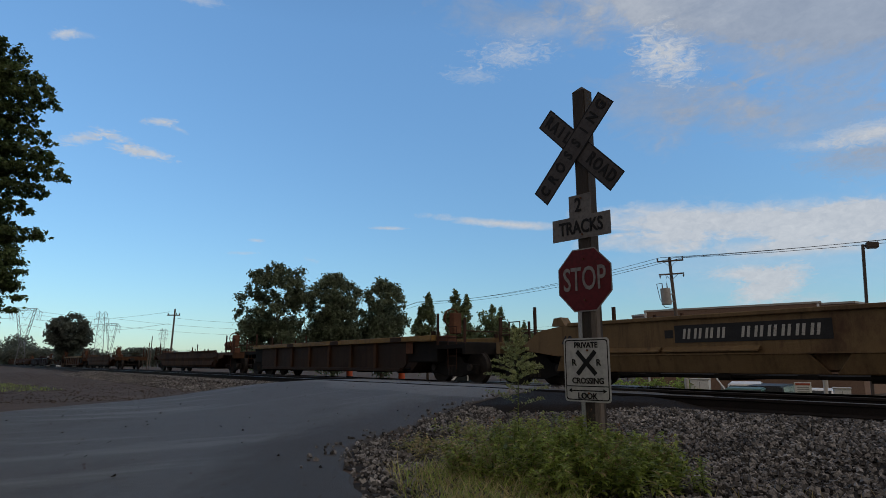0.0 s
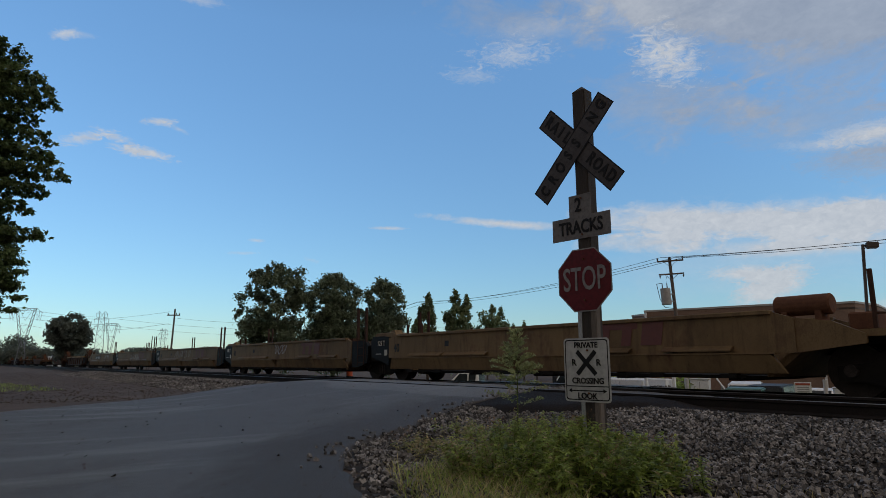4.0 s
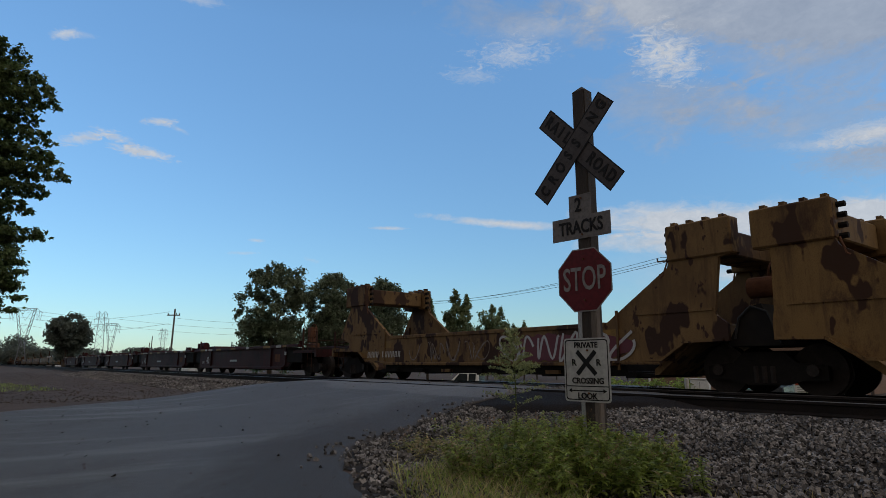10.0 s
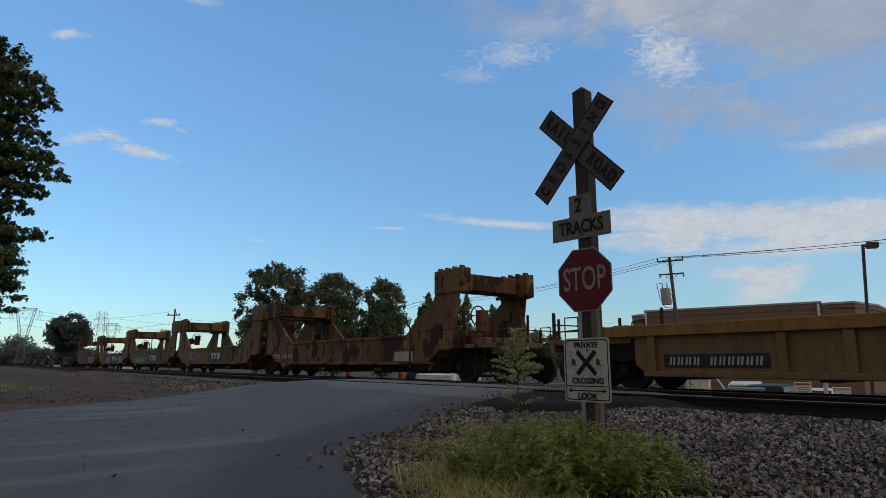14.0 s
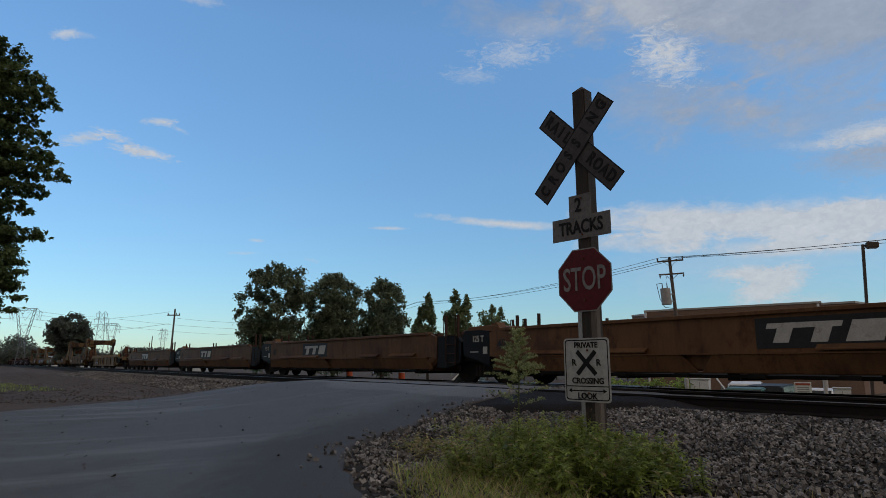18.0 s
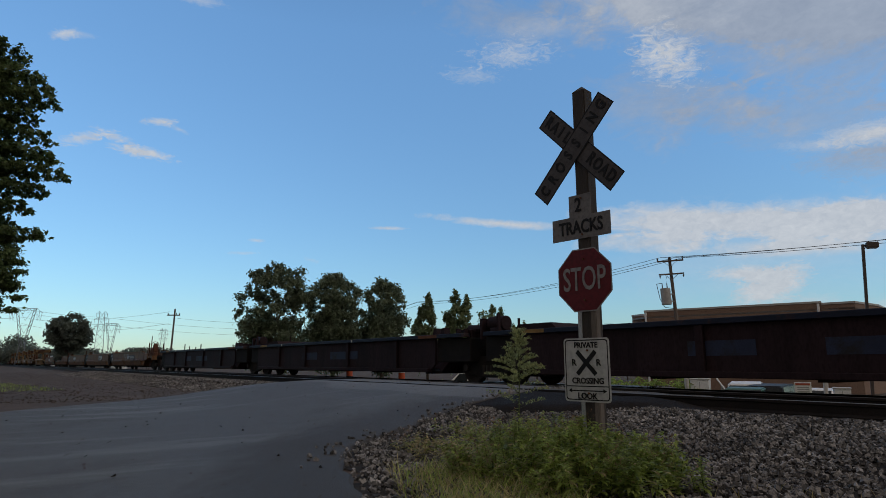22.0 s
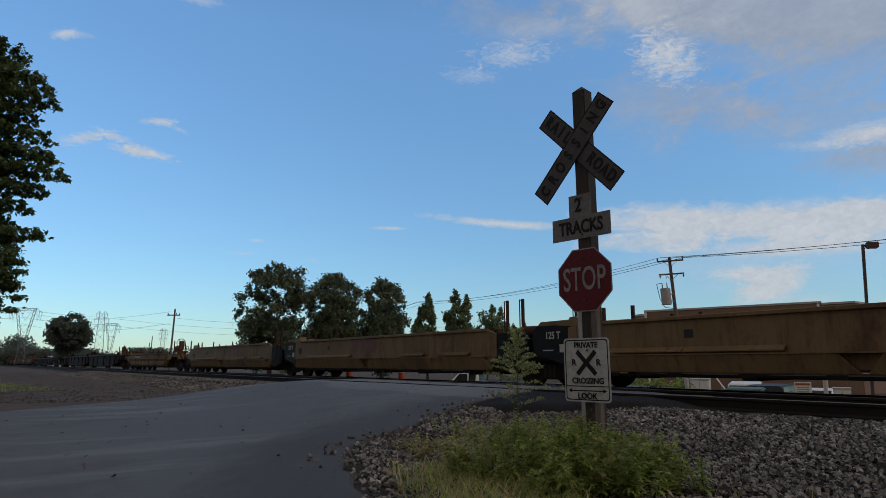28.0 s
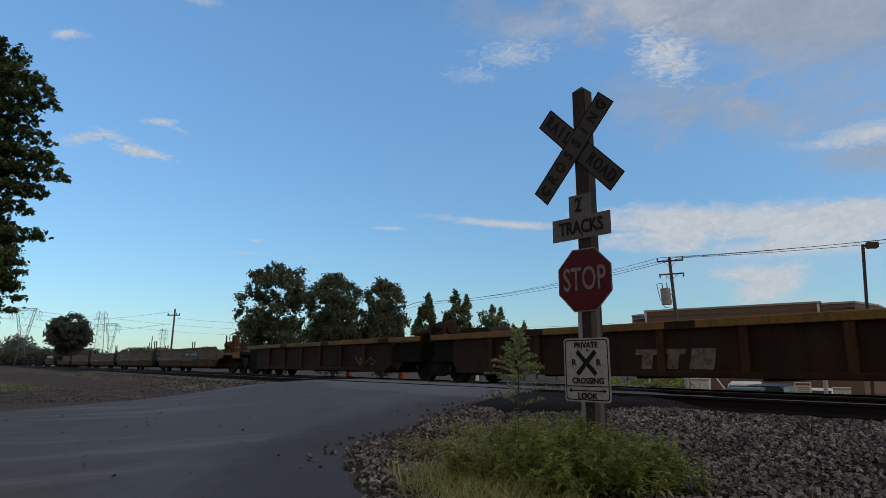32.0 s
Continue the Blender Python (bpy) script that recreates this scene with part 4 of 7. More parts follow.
for k, (tx, ty, th, tw, tip) in enumerate(((5.7, 80, 8.7, 1.7, 0.7), (7.6, 82, 8.6, 1.5, 0.2), (9.6, 84, 6.4, 1.0, 0.0), (11.2, 86, 6.9, 1.2, 0.2), (3.9, 88, 6.6, 1.6, 0.0), (13.6, 90, 6.0, 1.4, 0.0), (16.4, 90, 5.8, 1.5, 0.3), (22.3, 84, 5.3, 1.2, 0.0), (25.5, 86, 5.2, 1.3, 0.4), (-24.0, 80, 3.4, 2.0, 0.0))):
    tree("small pale green tree in the far row", tx, ty, LOT, th, cloud_of(40, 0, th * 0.5 - 0.2, tw, th * 0.42, 1.4, 0.55, 20 + k) + spire(tip, th * 0.3, th, tw * 0.6, 20, 60 + k), 4200, 0.18, "leaf_pale", 20 + k, 0.1, TREES)
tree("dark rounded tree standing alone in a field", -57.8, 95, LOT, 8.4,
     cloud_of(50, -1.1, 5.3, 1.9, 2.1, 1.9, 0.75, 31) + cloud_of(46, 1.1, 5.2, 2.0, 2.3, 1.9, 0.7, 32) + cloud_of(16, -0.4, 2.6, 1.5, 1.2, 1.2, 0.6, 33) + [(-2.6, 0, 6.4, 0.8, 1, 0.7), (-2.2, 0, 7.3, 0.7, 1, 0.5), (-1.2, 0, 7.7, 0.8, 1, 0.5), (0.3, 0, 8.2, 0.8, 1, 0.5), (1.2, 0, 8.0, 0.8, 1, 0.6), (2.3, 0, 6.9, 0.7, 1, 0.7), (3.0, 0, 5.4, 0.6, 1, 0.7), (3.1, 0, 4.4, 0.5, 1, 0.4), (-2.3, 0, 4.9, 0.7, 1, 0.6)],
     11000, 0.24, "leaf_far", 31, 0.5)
NEAR_CLUMPS = cloud_of(46, -2.1, 6.6, 1.7, 4.3, 2.4, 0.95, 41)
# tiers of sprays that lift and droop at the tip: reach, height, thickness
for tx, tz, th in ((3.0, 9.75, 0.34), (1.9, 10.3, 0.3), (3.75, 8.95, 0.4), (4.1, 8.45, 0.4), (3.6, 8.0, 0.36), (4.0, 7.35, 0.28), (3.2, 7.0, 0.26), (4.25, 6.72, 0.3), (3.6, 6.3, 0.22), (4.6, 6.12, 0.3), (4.1, 5.62, 0.3), (3.7, 5.1, 0.3), (3.2, 4.75, 0.24), (4.2, 4.36, 0.24), (3.5, 4.3, 0.3), (2.9, 9.3, 0.3)):
    for q in range(9):
        f = q / 8
        for side in (-0.7, 0.0, 0.7):
            NEAR_CLUMPS.append((tx * (0.25 + 0.72 * f) - abs(side) * 0.25, side * (1.3 - 0.6 * f), tz + 0.42 * (1 - f) * th + 0.12 * math.sin(3.1 * f + tz) - 0.06 * abs(side), 0.32 - 0.1 * f, 0.38, th * (0.74 - 0.3 * f)))
tree("large broadleaf tree with star-shaped leaves overhanging beside the road", -15.0, 16, 0.1, 11.2, NEAR_CLUMPS, 34000, 0.085, "leaf_near", 41, 0.34, star=True)
tree("ragged dark pine beyond the broadleaf tree", -30.6, 40, 0.1, 10.5, cloud_of(70, 0, 6.4, 2.2, 4.2, 1.8, 0.62, 43) + [(2.3, 0, 7.6, 0.5, 0.6, 0.25), (2.5, 0, 6.9, 0.45, 0.6, 0.2), (2.2, 0, 6.0, 0.5, 0.6, 0.25), (2.6, 0, 5.2, 0.45, 0.6, 0.2), (2.3, 0, 4.4, 0.5, 0.6, 0.2)], 22000, 0.13, "leaf_near", 43, 0.25)


def woods(name, label, row, count, size, mat, seed):
    t = empty(name, label, "trees", kind="stuff")
    leaves("crowns", row, count, size, mat, t, seed, shell=0.3, fuzz=0.06)
    return t


rng = random.Random(5)
# both far rows wear the leaf colour that has haze mixed in
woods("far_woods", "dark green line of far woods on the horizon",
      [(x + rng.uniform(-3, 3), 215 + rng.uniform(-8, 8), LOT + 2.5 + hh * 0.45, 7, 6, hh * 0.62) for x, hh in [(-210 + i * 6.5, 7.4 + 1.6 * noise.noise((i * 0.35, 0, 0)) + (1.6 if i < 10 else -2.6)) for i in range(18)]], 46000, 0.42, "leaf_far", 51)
woods("far_woods", "line of far woods on the horizon, green paled by painted haze",
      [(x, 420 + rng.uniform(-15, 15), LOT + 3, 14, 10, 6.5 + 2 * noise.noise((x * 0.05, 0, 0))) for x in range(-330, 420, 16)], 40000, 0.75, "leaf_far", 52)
woods("shrubs", "low green shrubs along the grass bank",
      [(trk(s, 24.5 + rng.uniform(-1, 1), 0).x, trk(s, 24.5, 0).y, LOT + 0.35, 0.9, 0.9, rng.uniform(0.5, 0.95)) for s in [9 + i * 1.3 for i in range(5)] + [26 + i * 1.6 for i in range(40)]], 14000, 0.1, "weed_leaf", 53)


woods("tall_grass", "tall bright green grass and brush beyond the crossing",
      [(trk(s, 24.0 + rng.uniform(-1, 1), 0).x, trk(s, 24.0, 0).y, LOT + 0.75, 0.7, 0.8, rng.uniform(0.75, 1.05)) for s in [14.6 + i * 0.42 for i in range(15)]], 9000, 0.09, "weed_leaf", 54)


# ---- power lines ----
def wire(name, pts, r, label):
    """A sagging cable; pts: ends of its spans."""
    bm = bmesh.new()
    for a, b in zip(pts, pts[1:]):
        a, b = Vector(a), Vector(b)
        sag = (b - a).length * 0.018
        line = [a.lerp(b, k / 12) - Vector((0, 0, sag * 4 * (k / 12) * (1 - k / 12))) for k in range(13)]
        path(bm, line, r, 4)
    return tagged(part(name, bm, "cable"), label, "cable")


def utility_pole():
    t = empty("utility_pole", "wooden utility pole with two crossarms and a grey transformer", "utility pole")
    t.matrix_basis = pose(19.35, 50, LOT, 0, -2.6, -12)
    bm = bmesh.new()
    tube(bm, (0, 0, -0.3), (0, 0, 11.05), 0.17, 0.12, 10)
    part("pole", bm, "pole_wood", t)
    for z, w in ((10.7, 1.05), (9.6, 0.98)):
        arm = part("crossarm", bevel(boxes((-w, w, -0.24, -0.12, z - 0.06, z + 0.06)), 0.01), "pole_wood", t)
        for k in (-0.94, 0.94, 0.0):
            bm = bmesh.new()
            up = 1 if z > 10 else -1
            tube(bm, (k * w, -0.18, z + up * 0.06), (k * w, -0.18, z + up * 0.3), 0.05, 0.035, 8)
            tube(bm, (k * w, -0.18, z + up * 0.14), (k * w, -0.18, z + up * 0.2), 0.075, 0.075, 8)
            part("insulator", bm, "lamp_bronze", arm)
        for k in (-1, 1):
            bm = bmesh.new()
            tube(bm, (k * 0.5, -0.13, z - 0.05), (0, -0.12, z - 0.5), 0.018, sides=5)
            part("brace", bm, "galvanised", t)
    bm = bmesh.new()
    tube(bm, (-0.62, -0.1, 7.1), (-0.62, -0.1, 8.45), 0.4, 0.4, 16)
    can = part("transformer", bevel(bm, 0.03), "mark_grey", t, "grey steel transformer can")
    for k in (-0.82, -0.45):
        bm = bmesh.new()
        tube(bm, (k, -0.1, 8.45), (k, -0.1, 8.9), 0.05, 0.03, 6)
        part("bushing", bm, "lamp_bronze", can)
    bm = bmesh.new()
    path(bm, [(-0.82, -0.1, 8.9), (-1.25, -0.1, 8.85), (-1.1, -0.1, 7.6), (-0.8, -0.1, 6.9), (-0.1, -0.1, 6.75)], 0.025, 5)
    path(bm, [(-0.45, -0.1, 8.9), (-0.5, -0.15, 9.2), (-0.3, -0.15, 9.5)], 0.012, 4)
    part("lead_wire", bm, "cable", can)
    part("mount", boxes((-0.25, 0.0, -0.13, -0.07, 7.3, 7.4), (-0.25, 0.0, -0.13, -0.07, 7.9, 8.0)), "galvanised", can)
    return t


utility_pole()
for dx, za, zb in ((-0.95, 9.62, 9.5), (0.95, 9.62, 9.15), (0.2, 9.62, 9.75)):
    wire("power_cable", [(52, 24, 10.5 + (zb - 9.4)), (19.0 + dx, 50, za), (-3.5 + dx * 0.5, 91, 9.9 + (zb - 9.5) * 0.6), (-38, 150, 9.5)], 0.018, "thin black power cable sagging between poles")
wire("power_cable", [(58, 34, 7.0), (30, 60, 5.6), (0, 88, 5.2)], 0.016, "thin black lower cable running behind the building")


def wood_pole(x, y, top, arm, label):
    t = empty("utility_pole", label, "utility pole")
    t.matrix_basis = pose(x, y, LOT, 0, 1.6, -20)
    bm = bmesh.new()
    tube(bm, (0, 0, -0.3), (0, 0, top), 0.13, 0.09, 8)
    part("pole", bm, "pole_wood", t)
    if arm:
        a = part("crossarm", boxes((-0.95, 0.95, -0.2, -0.08, top - 0.85, top - 0.72)), "pole_wood", t)
        for k in (-0.85, 0.85, 0.4):
            bm = bmesh.new()
            tube(bm, (k, -0.14, top - 0.72), (k, -0.14, top - 0.5), 0.05, 0.03, 6)
            part("insulator", bm, "lamp_bronze", a)
    return t


wood_pole(-33.1, 75, 8.9, True, "wooden utility pole with one crossarm beside the railway")
for x, y, h in ((-62, 130, 5.4), (-71, 150, 7.6), (-92, 190, 6.2), (-52, 118, 5.2)):
    wood_pole(x, y, h + 1.2, False, "thin dark wooden pole far off")
wire("power_cable", [(-99, 140, 13.6), (-33.5, 75, 7.2)], 0.014, "thin black power cable on wooden poles")
wire("power_cable", [(-99, 140, 10.8), (-33.5, 75, 5.75)], 0.014, "thin black power cable on wooden poles")


wire("power_cable", [(-32.6, 75, 6.4), (-14.4, 70, 5.6), (20, 72, 5.6)], 0.01, "thin black power cable on wooden poles")


def pylon(x, y, turn, h, delta, label):
    """A lattice tower; delta: two legs spread from a narrow waist to a wide bridge."""
    t = empty("power_pylon", label, "pylon")
    t.matrix_basis = pose(x, y, LOT, 0, 0, turn)
    r = 0.075 if h < 20 else 0.11
    if delta:
        w, bw = 0.9, h * 0.19
        for k in (-1, 1):
            bm = bmesh.new()
            n = 7
            prev = None
            for i in range(n + 1):
                z = h * (0.44 + 0.56 * i / n)
                xin, xout = k * (0.2 + (bw * 0.5) * (i / n) ** 1.0), k * (0.75 + (bw * 0.5) * (i / n))
                if prev:
                    tube(bm, prev[0], (xin, 0, z), r, sides=4), tube(bm, prev[1], (xout, 0, z), r, sides=4)
                    tube(bm, prev[0], (xout, 0, z), r * 0.6, sides=4)
                prev = ((xin, 0, z), (xout, 0, z))
            part("tower_arm", bm, "pylon_steel", t)["kind"] = "stuff"
            bm = bmesh.new()
            prev = None
            for i in range(5):
                z = h * 0.46 * i / 4
                q = k * (1.5 - 1.0 * i / 4)
                if prev:
                    tube(bm, prev, (q, 0, z), r * 1.2, sides=4), tube(bm, prev, (-q, 0, z), r * 0.6, sides=4)
                prev = (q, 0, z)
            part("tower_leg", bm, "pylon_steel", t)["kind"] = "stuff"
            bm = bmesh.new()
            tube(bm, (k * bw * 0.75, 0, h), (k * bw * 1.2, 0, h * 0.93), r * 0.7, sides=4)
            for q in (0.95, 1.15):
                tube(bm, (k * bw * q, 0, h * 0.95), (k * bw * (q - 0.1), 0, h * 0.8), r * 0.5, sides=4)
                tube(bm, (k * bw * (q - 0.2), 0, h * 0.95), (k * bw * (q - 0.1), 0, h * 0.8), r * 0.5, sides=4)
            part("insulator_string", bm, "pylon_steel", t)
        bm = bmesh.new()
        tube(bm, (-bw * 0.8, 0, h), (bw * 0.8, 0, h), r, sides=4)
        tube(bm, (-bw * 0.78, 0, h * 0.96), (bw * 0.78, 0, h * 0.96), r * 0.7, sides=4)
        for i in range(8):
            a, b = -bw * 0.78 + i * bw * 0.195, -bw * 0.78 + (i + 1) * bw * 0.195
            tube(bm, (a, 0, h if i % 2 else h * 0.96), (b, 0, h * 0.96 if i % 2 else h), r * 0.5, sides=4)
        tube(bm, (-bw * 0.35, 0, h * 0.72), (bw * 0.35, 0, h * 0.72), r * 0.6, sides=4)
        for k in (-1, 1):
            tube(bm, (k * bw * 0.42, 0, h * 0.96), (0, 0, h * 0.8), r * 0.5, sides=4)
            tube(bm, (k * bw * 0.3, 0, h * 0.72), (0, 0, h * 0.6), r * 0.5, sides=4)
        part("bridge", bm, "pylon_steel", t)
    else:
        for k in (-1, 1):
            bm = bmesh.new()
            prev = None
            for i in range(9):
                z = h * i / 8
                q = k * (1.6 - 0.9 * i / 8)
                if prev:
                    tube(bm, prev, (q, 0, z), r, sides=4)
                    tube(bm, prev, (-q, 0, z), r * 0.55, sides=4)
                prev = (q, 0, z)
            part("tower_leg", bm, "pylon_steel", t)["kind"] = "stuff"
        for z, w in ((0.96, 0.09), (0.86, 0.12), (0.74, 0.1)):
            bm = bmesh.new()
            tube(bm, (-h * w, 0, h * z), (h * w, 0, h * z), r * 0.8, sides=4)
            for k in (-1, 1):
                tube(bm, (k * h * w, 0, h * z), (k * 0.7, 0, h * (z + 0.05)), r * 0.6, sides=4)
                tube(bm, (k * h * w * 0.9, 0, h * z), (k * h * w * 0.9, 0, h * (z - 0.06)), r * 0.6, sides=4)
            part("crossarm", bm, "pylon_steel", t)
    return t


PYL = "grey steel lattice power pylon far off"
pylon(-116.0, 170, 30, 17.4, True, PYL)
pylon(-111.5, 200, 28, 18.9, False, PYL)
pylon(-109.0, 202, 66, 15.2, True, PYL)
pylon(-150, 330, 25, 20.5, False, PYL)
for dz in (0.0, -2.4):
    wire("transmission_cable", [(-330, 120, 18 + dz), (-116, 170, 15.8 + dz), (-111.5, 200, 15.8 + dz), (-60, 290, 17 + dz)], 0.03, "thin transmission cable between pylons")


# ---- building, lamp and parking lot ----
def building():
    t = empty("industrial_building", "low flat-roofed brown brick industrial building", "building")
    a, b, c, d = Vector((19.1, 58)), Vector((30.4, 49)), Vector((32.0, 47.4)), Vector((35.8, 50.2))
    back = Vector((9.5, 10.5))

    def wall(name, p, q, top, thick=0.3):
        bm = bmesh.new()
        u = (q - p).normalized()
        nrm = Vector((-u.y, u.x))
        slab(bm, [(p.x, p.y), (q.x, q.y), (q.x + nrm.x * thick, q.y + nrm.y * thick), (p.x + nrm.x * thick, p.y + nrm.y * thick)], LOT, top, axis="z")
        w = part("wall", bm, "building_wall", t)
        bm = bmesh.new()
        e = 0.06
        slab(bm, [(p.x - nrm.x * e, p.y - nrm.y * e), (q.x - nrm.x * e, q.y - nrm.y * e), (q.x + nrm.x * (thick + e), q.y + nrm.y * (thick + e)), (p.x + nrm.x * (thick + e), p.y + nrm.y * (thick + e))], top, top + 0.16, axis="z")
        part("parapet_cap", bm, "building_trim", w, "pale metal parapet cap")
        return w
    wall("wall", a, b, 5.75)
    wall("wall", b, c, 5.6)
    wall("wall", c, d, 5.6)
    wall("wall", d, d + back, 5.6)
    e = Vector((18.7, 60.5))
    wall("wall", e, a + Vector((0.2, 0.8)), 5.5)
    wall("wall", e + back, e, 5.5)
    wall("wall", d + back, e + back, 5.5)
    bm = bmesh.new()
    slab(bm, [(p.x, p.y) for p in (e, a, b, c, d, d + back, e + back)], 5.15, 5.3, axis="z")
    part("roof", bm, "building_roof", t)
    for k in (0.012, 0.985):
        p = a.lerp(b, k)
        bm = bmesh.new()
        tube(bm, (p.x - 0.1, p.y - 0.15, LOT), (p.x - 0.1, p.y - 0.15, 5.7), 0.1, sides=8)
        part("downpipe", bm, "white_paint", t, "white downpipe")
    for k, z0, w, h in ((0.885, 2.9, 0.9, 1.3), (0.6, 2.9, 0.9, 1.3), (0.3, 2.9, 0.9, 1.3)):
        p = a.lerp(b, k)
        u = (b - a).normalized()
        m = Matrix.Translation((p.x, p.y, z0)) @ pose(0, 0, 0, 0, 0, math.degrees(math.atan2(u.y, u.x)))
        win = part("window", bm_at(boxes((-w, w, -0.07, -0.02, 0, 0.09), (-w, w, -0.07, -0.02, h - 0.09, h), (-w, -w + 0.09, -0.07, -0.02, 0.09, h - 0.09), (w - 0.09, w, -0.07, -0.02, 0.09, h - 0.09), (-0.04, 0.04, -0.06, -0.02, 0.09, h - 0.09)), m), "white_paint", t, "white framed window")
        for k in (-1, 1):
            x0, x1 = (-w + 0.09, -0.04) if k < 0 else (0.04, w - 0.09)
            part("pane", bm_at(boxes((x0, x1, -0.04, -0.02, 0.09, h - 0.09)), m), "car_glass", win)
    for k in (0.35, 0.75):
        p = a.lerp(b, k) + back * 0.25
        part("roof_vent", bevel(boxes((p.x - 0.3, p.x + 0.3, p.y - 0.3, p.y + 0.3, 5.3, 6.1)), 0.03), "galvanised", t)
    return t


def bm_at(bm, m):
    bm.transform(m)
    return bm


building()


def lot_lamp():
    t = empty("parking_lot_lamp", "tall bronze parking lot lamp with a box head", "street lamp")
    t.matrix_basis = pose(23.3, 34, LOT, 0, 2.9, -25)
    bm = bmesh.new()
    tube(bm, (0, 0, 0), (0, 0, 0.6), 0.28, 0.28, 14)
    part("base", bm, "building_roof", t)
    part("pole", bevel(boxes((-0.075, 0.075, -0.075, 0.075, 0.6, 8.95)), 0.01), "lamp_bronze", t)
    part("arm", boxes((0.07, 0.16, -0.04, 0.04, 8.82, 8.9)), "lamp_bronze", t)
    part("lamp_head", bevel(boxes((0.14, 0.72, -0.24, 0.24, 8.74, 9.06)), 0.03), "lamp_bronze", t)
    part("lens", boxes((0.2, 0.66, -0.18, 0.18, 8.72, 8.742)), "building_trim", t)
    return t


lot_lamp()


def vehicle(label, category, x, y, turn, mat, kind="sedan", base=LOT):
    t = empty({"sedan": "parked_car", "suv": "parked_suv", "van": "parked_van", "pickup": "pickup_truck"}[kind], label, category, "parked vehicles")
    t.matrix_basis = pose(x, y, base, 0, 0, turn)
    prof = {
        "sedan": ([(-2.3, 0.35), (-2.3, 0.85), (-1.6, 0.95), (1.0, 0.97), (2.2, 0.78), (2.3, 0.4)], [(-1.7, 0.95), (-1.05, 1.4), (0.25, 1.43), (1.05, 0.97)]),
        "suv": ([(-2.35, 0.4), (-2.4, 1.0), (1.1, 1.08), (2.25, 0.98), (2.35, 0.45)], [(-2.35, 1.02), (-2.1, 1.68), (0.3, 1.72), (1.1, 1.08)]),
        "van": ([(-2.5, 0.4), (-2.55, 1.0), (1.4, 1.05), (2.4, 0.85), (2.45, 0.4)], [(-2.5, 1.0), (-2.3, 1.72), (0.6, 1.75), (1.5, 1.05)]),
        "pickup": ([(-2.8, 0.5), (-2.8, 1.05), (0.0, 1.05), (1.3, 1.1), (2.6, 1.0), (2.7, 0.5)], [(-0.55, 1.05), (-0.45, 1.78), (0.75, 1.8), (1.45, 1.1)]),
    }[kind]
    bm = bmesh.new()
    slab(bm, prof[0], -0.88, 0.88)
    part("body", bevel(bm, 0.06, 2), mat, t, smooth=False)
    bm = bmesh.new()
    slab(bm, prof[1], -0.76, 0.76)
    for v in bm.verts:
        if v.co.z > 1.2:
            v.co.y *= 0.86
    cab = part("cabin", bevel(bm, 0.05, 2), mat, t)
    (x0, z0), (x1, z1), (x2, z2), (x3, z3) = prof[1]
    for k in (-1, 1):
        mid = (x1 + x2) / 2
        for xa, xb, xc, xd in ((x0 + 0.25, x1 + 0.12, mid - 0.04, mid - 0.04), (mid + 0.04, mid + 0.04, x2 - 0.08, x3 - 0.28)):
            bm = bmesh.new()
            y0, y1 = k * 0.755, k * 0.675
            vs = [bm.verts.new(q) for q in ((xa, y0 + k * 0.012, z0 + 0.06), (xb, y1 + k * 0.012, z1 - 0.05), (xc, y1 + k * 0.012, z2 - 0.05), (xd, y0 + k * 0.012, z3 + 0.06))]
            bm.faces.new(vs)
            part("side_window", bm, "car_glass", cab)
    for (xa, za), (xb, zb), name in (((x3, z3), (x2, z2), "windscreen"), ((x0, z0), (x1, z1), "rear_window")):
        sgn = 1 if name == "windscreen" else -1
        bm = bmesh.new()
        lo, hi = Vector((xa, 0, za)).lerp(Vector((xb, 0, zb)), 0.12), Vector((xa, 0, za)).lerp(Vector((xb, 0, zb)), 0.88)
        off = Vector((0.012 * sgn, 0, 0.01))
        vs = [bm.verts.new(q + off) for q in (lo + Vector((0, -0.68, 0)), lo + Vector((0, 0.68, 0)), hi + Vector((0, 0.6, 0)), hi + Vector((0, -0.6, 0)))]
        bm.faces.new(vs)
        part(name, bm, "car_glass", cab)
    for wx in (prof[0][0][0] + 0.85, prof[0][-1][0] - 0.85):
        for k in (-1, 1):
            bm = bmesh.new()
            tube(bm, (wx, k * 0.7, 0.33), (wx, k * 0.92, 0.33), 0.33, sides=18)
            w = part("wheel", bm, "tyre", t)
            bm = bmesh.new()
            tube(bm, (wx, k * 0.9, 0.33), (wx, k * 0.93, 0.33), 0.2, sides=12)
            part("rim", bm, "car_silver", w)
    for k in (-0.62, 0.62):
        part("headlight", boxes((prof[0][-1][0] - 0.14, prof[0][-1][0] + 0.015, k - 0.16, k + 0.16, 0.62, 0.74)), "building_trim", t)
        part("tail_light", boxes((prof[0][0][0] - 0.015, prof[0][0][0] + 0.1, k - 0.14, k + 0.14, 0.66, 0.8)), "sign_red", t)
    return t


vehicle("dark green sedan parked in the lot", "car", 11.95, 24.6, 58, "car_green", "sedan", LOT)
vehicle("white van parked in the lot", "van", 13.7, 28.2, 63, "white_paint", "van", LOT_LOW)
vehicle("dark blue suv parked in the lot", "car", 14.0, 26.3, 50, "car_dark", "suv", LOT_LOW)
vehicle("white sedan parked in the lot", "car", 17.6, 29.0, 46, "white_paint", "sedan", LOT_LOW)
vehicle("white pickup truck parked behind the tracks", "truck", 1.85, 37.2, 160, "white_paint", "pickup", LOT)
vehicle("silver sedan parked behind the tracks", "car", 7.3, 31.5, 150, "car_silver", "sedan", LOT)


